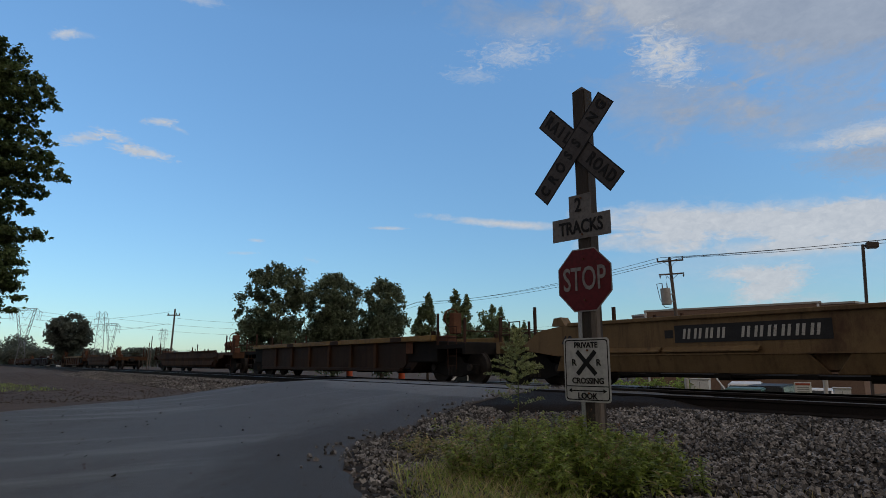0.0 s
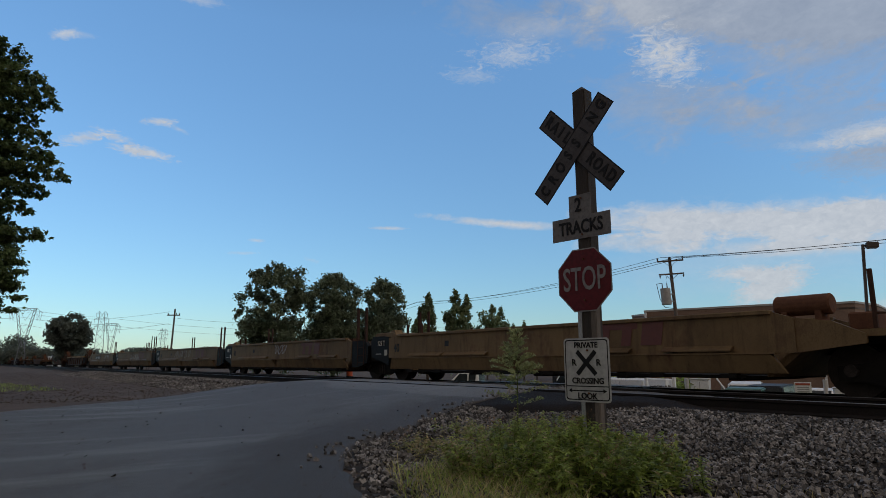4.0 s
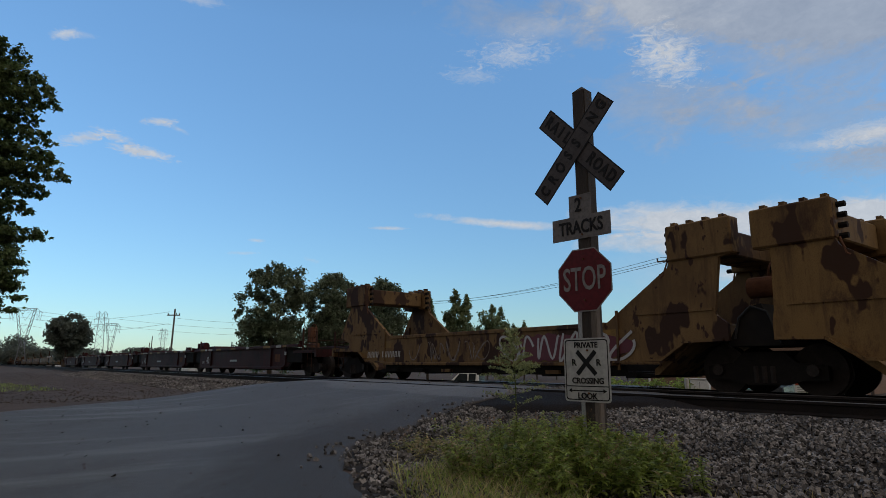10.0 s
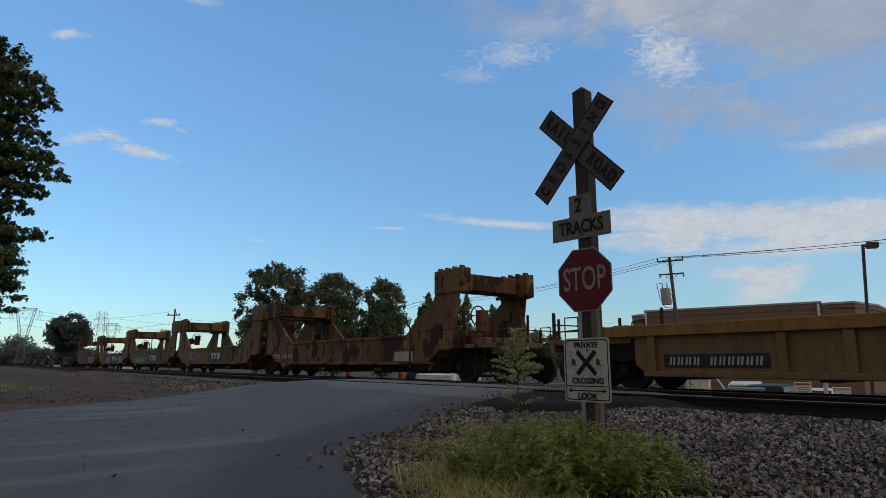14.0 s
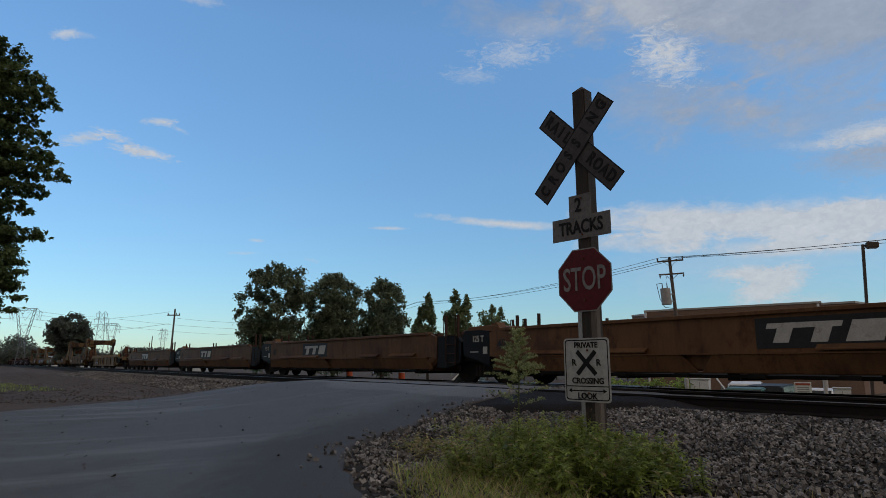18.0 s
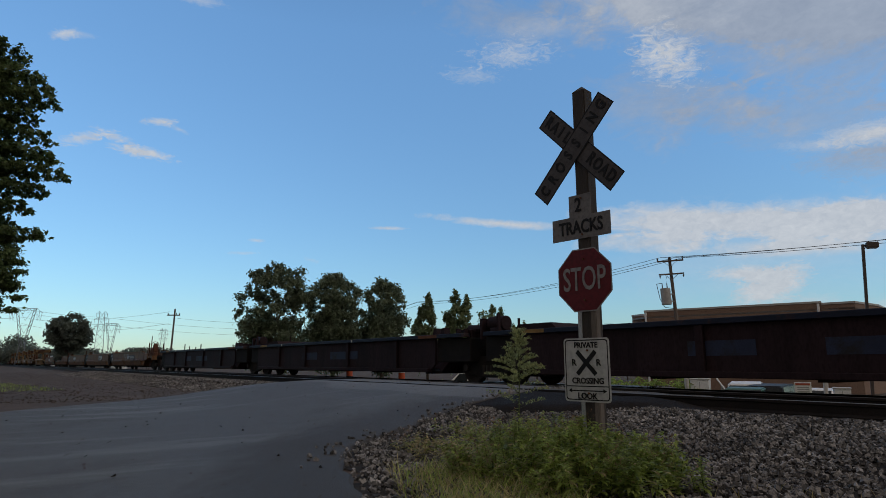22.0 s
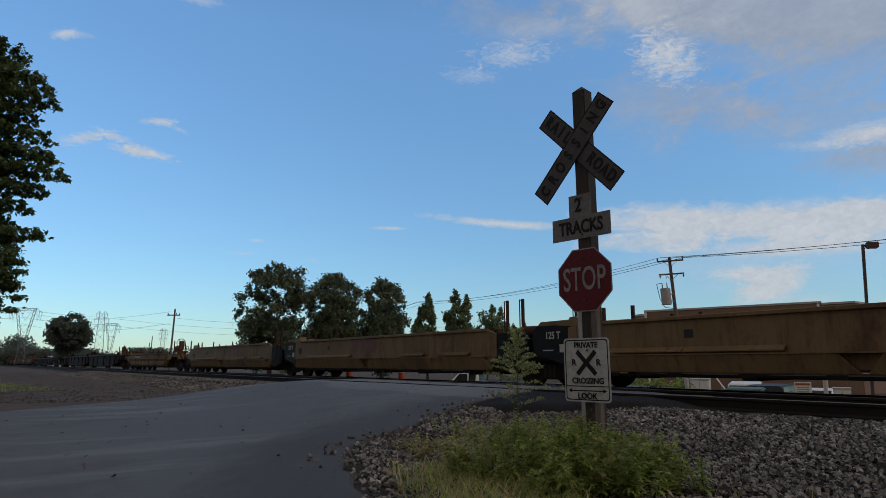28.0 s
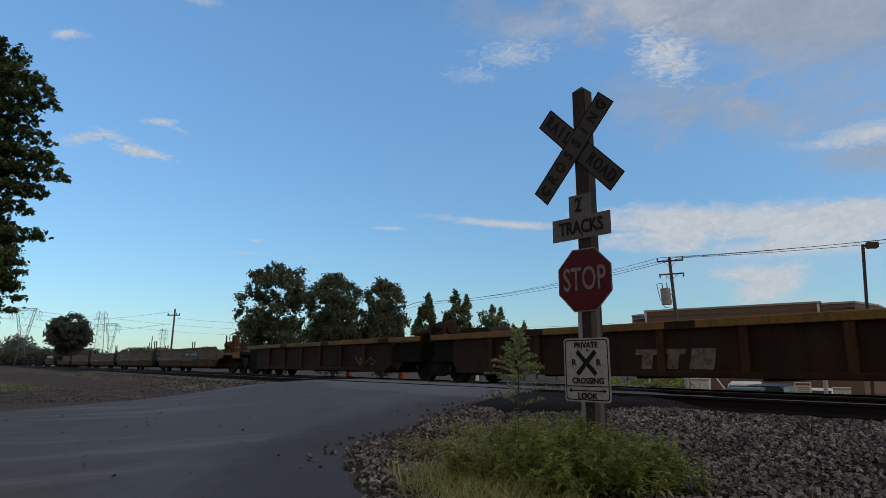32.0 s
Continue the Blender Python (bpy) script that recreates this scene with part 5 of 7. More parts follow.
LANE_P, LANE_Z = 21.0, LOT + 0.13
grid_mesh("service_lane", steps((-220, 360, 60)), steps((19.7, 22.3, 6)), lambda s, p: LANE_Z, "asphalt", label="narrow grey asphalt lane behind the tracks", category="road")


def service_truck(label):
    """A work truck: hood and cab in front, a long box body with lockers behind; x runs forward, the origin under its middle."""
    t = empty("service_truck", label, "truck", "trucks on the service lane")
    bm = bmesh.new()
    slab(bm, [(1.0, 0.55), (3.0, 0.5), (3.05, 0.95), (2.9, 1.22), (1.75, 1.32), (1.0, 1.32)], -0.95, 0.95)
    part("hood", bevel(bm, 0.07, 2), "white_paint", t)
    bm = bmesh.new()
    slab(bm, [(0.25, 0.55), (1.7, 0.55), (1.75, 1.32), (1.2, 2.0), (0.35, 2.05), (0.25, 1.9)], -0.93, 0.93)
    for v in bm.verts:
        if v.co.z > 1.8:
            v.co.y *= 0.88
    cab = part("cab", bevel(bm, 0.05, 2), "white_paint", t)
    for k in (-1, 1):
        bm = bmesh.new()
        bm.faces.new([bm.verts.new(q) for q in ((0.45, k * 0.945, 1.36), (1.55, k * 0.945, 1.36), (1.15, k * 0.86, 1.9), (0.45, k * 0.86, 1.9))])
        part("side_window", bm, "car_glass", cab)
        part("mirror", bevel(boxes((1.38, 1.5, *sorted((k * 1.02, k * 1.2)), 1.38, 1.7)), 0.03), "car_dark", cab)
        part("side_locker", bevel(boxes((-2.75, 0.1, *sorted((k * 0.55, k * 1.02)), 0.6, 1.62)), 0.03), "white_paint", t, "white steel tool locker")
        for x in (-1.8, -0.85):
            part("door_seam", boxes((x - 0.012, x + 0.012, *sorted((k * 1.021, k * 1.024)), 0.7, 1.54)), "mark_grey", t)
        part("latch", boxes((-1.35, -1.25, *sorted((k * 1.02, k * 1.035)), 1.1, 1.22)), "car_dark", t)
        part("tail_light", boxes((-3.1, -3.06, *sorted((k * 0.75, k * 0.95)), 0.85, 1.05)), "sign_red", t)
        part("headlight", boxes((3.02, 3.06, *sorted((k * 0.6, k * 0.88)), 0.82, 1.02)), "building_trim", t)
        part("rear_upright", bevel(boxes((-2.95, -2.83, *sorted((k * 0.85, k * 0.97)), 0.7, 1.75)), 0.02), "white_paint", t)
        for x in (2.1, -1.75):
            bm = bmesh.new()
            tube(bm, (x, k * 0.74, 0.4), (x, k * 1.0, 0.4), 0.4, sides=18)
            w = part("wheel", bm, "tyre", t)
            bm = bmesh.new()
            tube(bm, (x, k * 0.98, 0.4), (x, k * 1.02, 0.4), 0.23, sides=12)
            part("rim", bm, "car_silver", w)
    bm = bmesh.new()
    bm.faces.new([bm.verts.new(q) for q in ((1.735, -0.8, 1.38), (1.735, 0.8, 1.38), (1.27, 0.74, 1.93), (1.27, -0.74, 1.93))])
    part("windscreen", bm, "car_glass", cab)
    part("bed_floor", boxes((-3.05, 0.2, -0.9, 0.9, 0.6, 0.72)), "under_black", t)
    part("tailgate", boxes((-3.06, -2.98, -0.9, 0.9, 0.72, 1.2)), "white_paint", t)
    part("chassis", boxes((-3.0, 2.8, -0.4, 0.4, 0.38, 0.6)), "under_black", t)
    return t


# seconds at which each truck's nose passes, its place along the lane then, metres a second
LANE_TRUCKS = [(service_truck("white work truck with tool lockers driving past"), 3.0, 9.8, 9.75), (service_truck("white work truck with tool lockers driving past"), 12.3, 11.8, 11.3)]


def lot_sign():
    t = empty("lot_sign", "small white notice board with a red header on posts", "sign")
    t.matrix_basis = pose(13.83, 24.0, LOT_LOW + 0.05, 0, 0, -30)
    part("board", bevel(boxes((-0.28, 0.28, -0.02, 0.02, 1.33, 1.8)), 0.006), "white_paint", t)
    part("header_bar", boxes((-0.25, 0.25, -0.026, -0.02, 1.68, 1.76)), "spray_red", t)
    for z in (1.6, 1.53, 1.44):
        part("text_bar", boxes((-0.2, 0.2, -0.026, -0.02, z - 0.022, z + 0.022)), "mark_grey", t)
    for k in (-0.25, 0.25):
        part("leg", boxes((k - 0.025, k + 0.025, 0.02, 0.06, -0.1, 1.8)), "galvanised", t)


lot_sign()


def cabinet(x, y, w, h, label):
    t = empty("utility_cabinet", label, "cabinet")
    t.matrix_basis = pose(x, y, LOT_LOW, 0, 0, -30)
    part("body", bevel(boxes((-w, w, -0.3, 0.3, 0.0, h)), 0.02), "white_paint", t)
    part("lid", bevel(boxes((-w - 0.03, w + 0.03, -0.33, 0.33, h, h + 0.05)), 0.01), "building_trim", t)
    part("door_seam", boxes((-0.01, 0.01, -0.304, -0.3, 0.1, h - 0.08)), "mark_grey", t)


cabinet(10.73, 26.0, 0.36, 1.89, "white steel utility cabinet in the lot")
cabinet(15.95, 25.0, 0.29, 1.56, "white steel utility cabinet in the lot")


def barrier_arm():
    t = empty("gate_arm", "thin white leaning gate arm on a short post", "gate")
    t.matrix_basis = pose(11.75, 26.2, LOT_LOW, 0, 0, -30)
    part("post", bevel(boxes((-0.08, 0.08, -0.08, 0.08, 0.0, 1.6)), 0.01), "galvanised", t)
    bm = bmesh.new()
    tube(bm, (0.06, -0.1, 1.5), (-0.22, -0.1, 1.95), 0.035, 0.03, 8)
    part("arm", bm, "white_paint", t)


barrier_arm()


def yard_post(x, y, h, label):
    t = empty("bollard", label, "bollard")
    t.matrix_basis = pose(x, y, LOT_LOW)
    bm = bmesh.new()
    tube(bm, (0, 0, -0.1), (0, 0, h), 0.09, 0.09, 12)
    part("pipe", bevel(bm, 0.015), "building_trim", t)


yard_post(10.0, 25.6, 1.95, "tan steel bollard at the lot's edge")
yard_post(16.9, 27.6, 1.85, "white steel bollard in the lot")


def drum(x, y, base):
    t = empty("traffic_post", "slim orange traffic post behind the tracks", "traffic post", "traffic posts")
    t.matrix_basis = pose(x, y, base) @ Matrix.Diagonal((0.55, 0.55, 1, 1))
    bm = bmesh.new()
    for za, zb, ra, rb in ((0.06, 0.38, 0.29, 0.28), (0.38, 0.68, 0.265, 0.255), (0.68, 0.95, 0.24, 0.23)):
        tube(bm, (0, 0, za), (0, 0, zb), ra, rb, 16)
    part("barrel", bm, "cone_orange", t)
    bm = bmesh.new()
    tube(bm, (0, 0, 0.0), (0, 0, 0.07), 0.36, 0.34, 16)
    part("rubber_base", bm, "tyre", t)
    for z in (0.45, 0.72):
        bm = bmesh.new()
        tube(bm, (0, 0, z), (0, 0, z + 0.1), 0.272 - (z - 0.45) * 0.09, sides=16, caps=False)
        part("reflective_band", bm, "sign_white", t)


for dx, dy in ((-4.66, 31.0), (-1.9, 28.6)):
    at = Vector((dx, dy, 0))
    drum(dx, dy, ground_z(at.dot(D), at.dot(ACROSS)))


def trailer():
    t = empty("semi_trailer", "white box semi trailer parked far off", "trailer")
    t.matrix_basis = pose(*trk(173, 17.4, LOT), 0, 0, TURN)
    part("box_body", bevel(boxes((-6, 6, -1.25, 1.25, 1.1, 3.95)), 0.05), "white_paint", t)
    for x in (-4.6, -3.4, 4.4):
        for k in (-1, 1):
            bm = bmesh.new()
            tube(bm, (x, k * 0.9, 0.5), (x, k * 1.2, 0.5), 0.5, sides=14)
            part("wheel", bm, "tyre", t)
    part("chassis", boxes((-5.8, 5.6, -0.5, 0.5, 0.75, 1.1)), "under_black", t)


trailer()


# ---- the freight train: x runs forward, y towards the crossing, z up from the rail ----
SPEED = 18.0
REF_S = 4.5
WHEEL_R = 0.48
MOVING, WHEELSETS = [], []


def truck(t, x):
    """A two-axle truck under a car."""
    bm = boxes((x - 0.2, x + 0.2, -1.0, 1.0, 0.42, 0.68), (x - 0.35, x + 0.35, -0.4, 0.4, 0.66, 0.86))
    b = part("truck", bm, "under_black", t, "black cast steel truck")
    for k in (-1, 1):
        bm = bmesh.new()
        slab(bm, [(x - 1.12, 0.3), (x - 1.12, 0.56), (x - 0.6, 0.62), (x - 0.38, 0.82), (x + 0.38, 0.82), (x + 0.6, 0.62), (x + 1.12, 0.56), (x + 1.12, 0.3), (x + 0.72, 0.3), (x + 0.35, 0.2), (x - 0.35, 0.2), (x - 0.72, 0.3)], k * 0.92, k * 1.06)
        part("side_frame", bm, "under_black", b)
        bm = bmesh.new()
        for q in (-0.16, 0.0, 0.16):
            tube(bm, (x + q, k * 1.02, 0.24), (x + q, k * 1.02, 0.56), 0.065, sides=8)
        part("spring", bm, "wheel_steel", b)
    for q in (-0.89, 0.89):
        bm = bmesh.new()
        tube(bm, (0, -1.1, 0), (0, 1.1, 0), 0.08, sides=10)
        for k in (-1, 1):
            tube(bm, (0, k * 0.7, 0), (0, k * 0.82, 0), WHEEL_R, sides=26)
            tube(bm, (0, k * 0.66, 0), (0, k * 0.7, 0), WHEEL_R + 0.026, sides=26)
            tube(bm, (0, k * 0.82, 0), (0, k * 0.835, 0), 0.17, sides=12)
            tube(bm, (0, k * 1.06, 0), (0, k * 1.14, 0), 0.11, sides=10)
            for a in range(3):
                g = a * math.tau / 3
                tube(bm, (0.28 * math.cos(g), k * 0.815, 0.28 * math.sin(g)), (0.28 * math.cos(g), k * 0.83, 0.28 * math.sin(g)), 0.035, sides=6)
        w = part("wheelset", bm, "wheel_steel", b)
        w.matrix_parent_inverse = Matrix.Translation((x + q, 0, WHEEL_R))
    b.matrix_basis = Matrix.Translation((0, 0, -RIDE))
    return b


def frame_of(rows, mat, name, t, label=""):
    bm = bmesh.new()
    for a, b, r in rows:
        tube(bm, a, b, r, sides=6)
    return part(name, bm, mat, t, label)


def handwheel(t, x, y, z, mat="rusty_iron", facing="x"):
    bm = bmesh.new()
    n, R = 16, 0.3
    def at(g, r):
        return Vector((x, y + r * math.cos(g), z + r * math.sin(g))) if facing == "x" else Vector((x + r * math.cos(g), y, z + r * math.sin(g)))
    for k in range(n):
        tube(bm, at(k * math.tau / n, R), at((k + 1) * math.tau / n, R), 0.022, sides=5, caps=False)
    for k in range(6):
        tube(bm, at(0, 0), at(k * math.tau / 6, R), 0.014, sides=4)
    c = at(0, 0)
    tube(bm, c - Vector((0.06, 0.06 if facing == "y" else 0, 0)), c + Vector((0.06, 0.06 if facing == "y" else 0, 0)), 0.06, sides=8)
    w = part("handwheel", bm, mat, t, "round brake handwheel with spokes")
    part("wheel_bracket", bevel(boxes((x - 0.06 if facing == "y" else x - 0.3, x + 0.3 if facing == "y" else x - 0.05, y - 0.16, y + 0.16, z - 0.5, z + 0.16)), 0.02), mat, t)
    return w


def coupled_end(t, x, d, mat, tall=2.0, wheel=False):
    """The platform, posts and coupler beyond the end truck at x; d: the way outwards."""
    def sx(a, b):
        return (x + a, x + b) if d > 0 else (x - b, x - a)
    deck = part("end_platform", boxes((*sx(-1.3, 1.05), -1.42, 1.42, 0.98, 1.1), (*sx(0.95, 1.1), -1.45, 1.45, 0.8, 1.12)), "under_black" if mat in ("tt_dark", "tt_brown") else mat, t, "steel end platform")
    part("centre_sill", boxes((*sx(-1.6, 1.3), -0.25, 0.25, 0.68, 0.98)), "under_black", t)
    part("coupler", bevel(boxes((*sx(1.3, 1.72), -0.11, 0.11, 0.74, 0.94), (*sx(1.6, 1.8), -0.17, 0.17, 0.68, 1.0)), 0.03), "wheel_steel", t)
    bm = bmesh.new()
    xs = x + d * 1.2
    path(bm, [(xs, 0.3, 0.78), (xs + d * 0.2, 0.32, 0.5), (xs + d * 0.45, 0.3, 0.32), (xs + d * 0.6, 0.26, 0.36)], 0.028, 6)
    part("air_hose", bm, "tyre", t)
    for q, y, h in ((1.0, 1.38, tall * 0.9), (-0.35, 1.38, tall), (1.0, -1.38, tall * 0.9), (-0.35, -1.38, tall), (0.3, -1.3, tall * 0.75)):
        px = x + d * q
        part("guide_post", boxes((px - 0.032, px + 0.032, y - 0.032, y + 0.032, 1.1, h)), "post_iron", t, "upright steel guide post")
    for y in (1.4, -1.4):
        a, b = x + d * 0.2, x + d * 0.62
        frame_of([((a, y, 0.35), (a, y, 1.65), 0.016), ((b, y, 0.35), (b, y, 1.65), 0.016), ((a, y, 1.65), (b, y, 1.65), 0.016)] + [((a, y, z), (b, y, z), 0.014) for z in (0.45, 0.75, 1.3)], "post_iron", "grab_ladder", t)
    frame_of([((x + d * 1.0, -1.38, 1.5), (x + d * 1.0, 1.38, 1.5), 0.018), ((x - d * 0.35, 1.38, 1.36), (x + d * 1.0, 1.38, 1.3), 0.02)], "post_iron", "hand_rail", t)
    part("valve_box", bevel(boxes((*sx(-0.9, -0.45), 0.5, 0.95, 1.1, 1.42)), 0.03), "rusty_iron", t)
    if wheel:
        handwheel(t, x - d * 0.1, 1.0, 1.95, facing="x" if wheel == "x" else "y")
    return deck


def gear_on_top(t, x, d, z, mat, seed):
    """Brake gear, tank and locking blocks over an inner end of a well."""
    r = random.Random(seed)
    bm = bmesh.new()
    tube(bm, (x + d * 0.5, 0.55, z + 0.16), (x + d * 1.35, 0.55, z + 0.16), 0.18, sides=12)
    part("air_reservoir", bevel(bm, 0.02), mat, t, "cylindrical air reservoir")
    part("valve_block", bevel(boxes((x + d * 0.1 - 0.14, x + d * 0.1 + 0.14, 0.75, 1.1, z, z + 0.34)), 0.03), "rusty_iron" if mat != "tt_dark" else "under_black", t)
    part("walkway", boxes((x - 1.0, x + 1.0, -0.35, 0.3, z - 0.02, z + 0.035)), "under_black", t)
    for q in (1.7, 2.1):
        bm = bmesh.new()
        slab(bm, [(x + d * q - 0.12, z), (x + d * q + 0.12, z), (x + d * q + 0.05, z + 0.22), (x + d * q - 0.08, z + 0.24)], 1.2, 1.42)
        part("corner_guide", bm, mat, t)


def stroke(bm, pts, w, y):
    """A flat painted stroke on the car's side."""
    rim = []
    for i, (px, pz) in enumerate(pts):
        (ax, az), (bx, bz) = pts[max(0, i - 1)], pts[min(len(pts) - 1, i + 1)]
        l = math.hypot(bx - ax, bz - az) or 1
        nx, nz = -(bz - az) / l * w / 2, (bx - ax) / l * w / 2
        rim.append((bm.verts.new((px + nx, y + i * 0.0002, pz + nz)), bm.verts.new((px - nx, y + i * 0.0002, pz - nz))))
    for (a, b), (c, d) in zip(rim, rim[1:]):
        bm.faces.new((a, b, d, c))


def spray(t, x0, x1, z0, z1, fill, line, seed, y=1.512, w=0.06, n=7):
    """Painted scrawl: ragged filled shapes with curling outlines that spell nothing."""
    r = random.Random(seed)
    step = (x1 - x0) / n
    if fill:
        bm = bmesh.new()
        top, low = [], []
        m = n * 4
        for i in range(m + 1):
            x = x0 + (x1 - x0) * i / m
            end = min(1, 3.5 * i / m + 0.3, 3.5 * (1 - i / m) + 0.3)
            top.append((x, (z0 + z1) / 2 + (z1 - z0) / 2 * end * r.uniform(0.72, 1.0)))
            low.append((x, (z0 + z1) / 2 - (z1 - z0) / 2 * end * r.uniform(0.8, 1.0)))
        for i in range(m):
            bm.faces.new([bm.verts.new((px, y, pz)) for px, pz in (low[i], low[i + 1], top[i + 1], top[i])])
        part("painted_scrawl", bm, fill, t)["kind"] = "stuff"
    if line:
        bm = bmesh.new()
        hh, mid = z1 - z0, (z0 + z1) / 2
        for i in range(n):
            c = x0 + step * (i + 0.5)
            fx, fz = r.choice((0.5, 1.0, 1.0, 1.5)), r.choice((0.75, 1.0, 1.5, 2.0))
            gx, gz, lean = r.uniform(0, 6.3), r.uniform(0, 6.3), r.uniform(-0.15, 0.25)
            tall = r.uniform(0.75, 1.0)
            pts = []
            for k in range(25):
                f = k / 24
                b = math.sin(math.tau * fz * f + gz) * tall
                pts.append((c + step * (0.5 * math.sin(math.tau * fx * f + gx) - lean * b), mid + hh / 2 * b))
            stroke(bm, pts, w, y + 0.006)
        part("painted_scrawl", bm, line, t)["kind"] = "stuff"


def logo(t, x, z, w, h, back, ink, y=1.506):
    """A dark panel with a slanted comb and a block."""
    p = t
    if back:
        p = part("logo_panel", boxes((x - w / 2, x + w / 2, y - 0.003, y + 0.003, z - h / 2, z + h / 2)), back, t)
    hh, lean = (h * 0.32, w * 0.03) if back else (h * 0.5, w * 0.02)

    def bar(x0, x1, z0, z1):
        """A slanted bar; seen from the crossing, forward is to the left."""
        bm = bmesh.new()
        slab(bm, [(x + x1 - lean * z0, z + hh * z0), (x + x0 - lean * z0, z + hh * z0), (x + x0 - lean * z1, z + hh * z1), (x + x1 - lean * z1, z + hh * z1)], y + 0.003, y + 0.006)
        part("logo_block", bm, ink, p)
    bar(-w * 0.12, w * 0.43, 0.45, 1.0)
    bar(w * 0.22, w * 0.34, -1.0, 0.45)
    bar(-w * 0.06, w * 0.06, -1.0, 0.45)
    bar(-w * 0.42, -w * 0.18, -1.0, 1.0)


def serial(t, x, z, w, h, back, ink, y=1.506, n=10):
    """A dark panel with a row of plain bars."""
    p = part("serial_panel", boxes((x - w / 2, x + w / 2, y - 0.003, y + 0.003, z - h / 2, z + h / 2)), back, t) if back else t
    step = w * 0.9 / (n + 1)
    for i in range(n + 1):
        if i == 4:
            continue
        c = x + w * 0.45 - step * (i + 0.5)
        for o in (-0.21, 0.21):
            b, q = c + step * o, step * 0.11
            bm = bmesh.new()
            slab(bm, [(b + q + step * 0.07, z - h * 0.29), (b - q + step * 0.07, z - h * 0.29), (b - q - step * 0.07, z + h * 0.29), (b + q - step * 0.07, z + h * 0.29)], y + 0.003, y + 0.006)
            part("serial_bar", bm, ink, p)


FACE = Matrix(((-1, 0, 0, 0), (0, 0, 1, 0), (0, 1, 0, 0), (0, 0, 0, 1)))


def figure(t, text, x, z, size, ink, y=1.508, bold=0.006):
    letters("stencil_" + ("number" if text[0].isdigit() else "text"), text, size, ink, t, Matrix.Translation((x, y, z)) @ FACE, bold=bold, width=0.85)


def floor_and_far(t, L, h, mat, inset=2.0, y=1.5):
    part("well_floor", boxes((-L / 2 + inset, L / 2 - inset, -1.3, 1.3, 0.24, 0.3)), "under_black", t)
    for k in range(5):
        x = -L / 2 + inset + 0.6 + k * (L - 2 * inset - 1.2) / 4
        part("cross_beam", boxes((x - 0.12, x + 0.12, -1.4, 1.4, 0.2, 0.34)), "under_black", t)
    for d in (-1, 1):
        bm = bmesh.new()
        x = d * (L / 2 - inset)
        slab(bm, [(x, 0.28), (x + d * 0.08, 0.28), (x + d * 1.0, 1.0), (x + d * 1.0, 1.06), (x + d * 0.9, 1.06), (x, 0.4)], -1.35, 1.35)
        part("end_slope", bm, mat if mat != "tt_maroon" else "under_black", t)
        part("body_bolster", boxes((d * L / 2 - 0.7, d * L / 2 + 0.7, -0.8, 0.8, 0.86, 1.04)), "under_black", t)


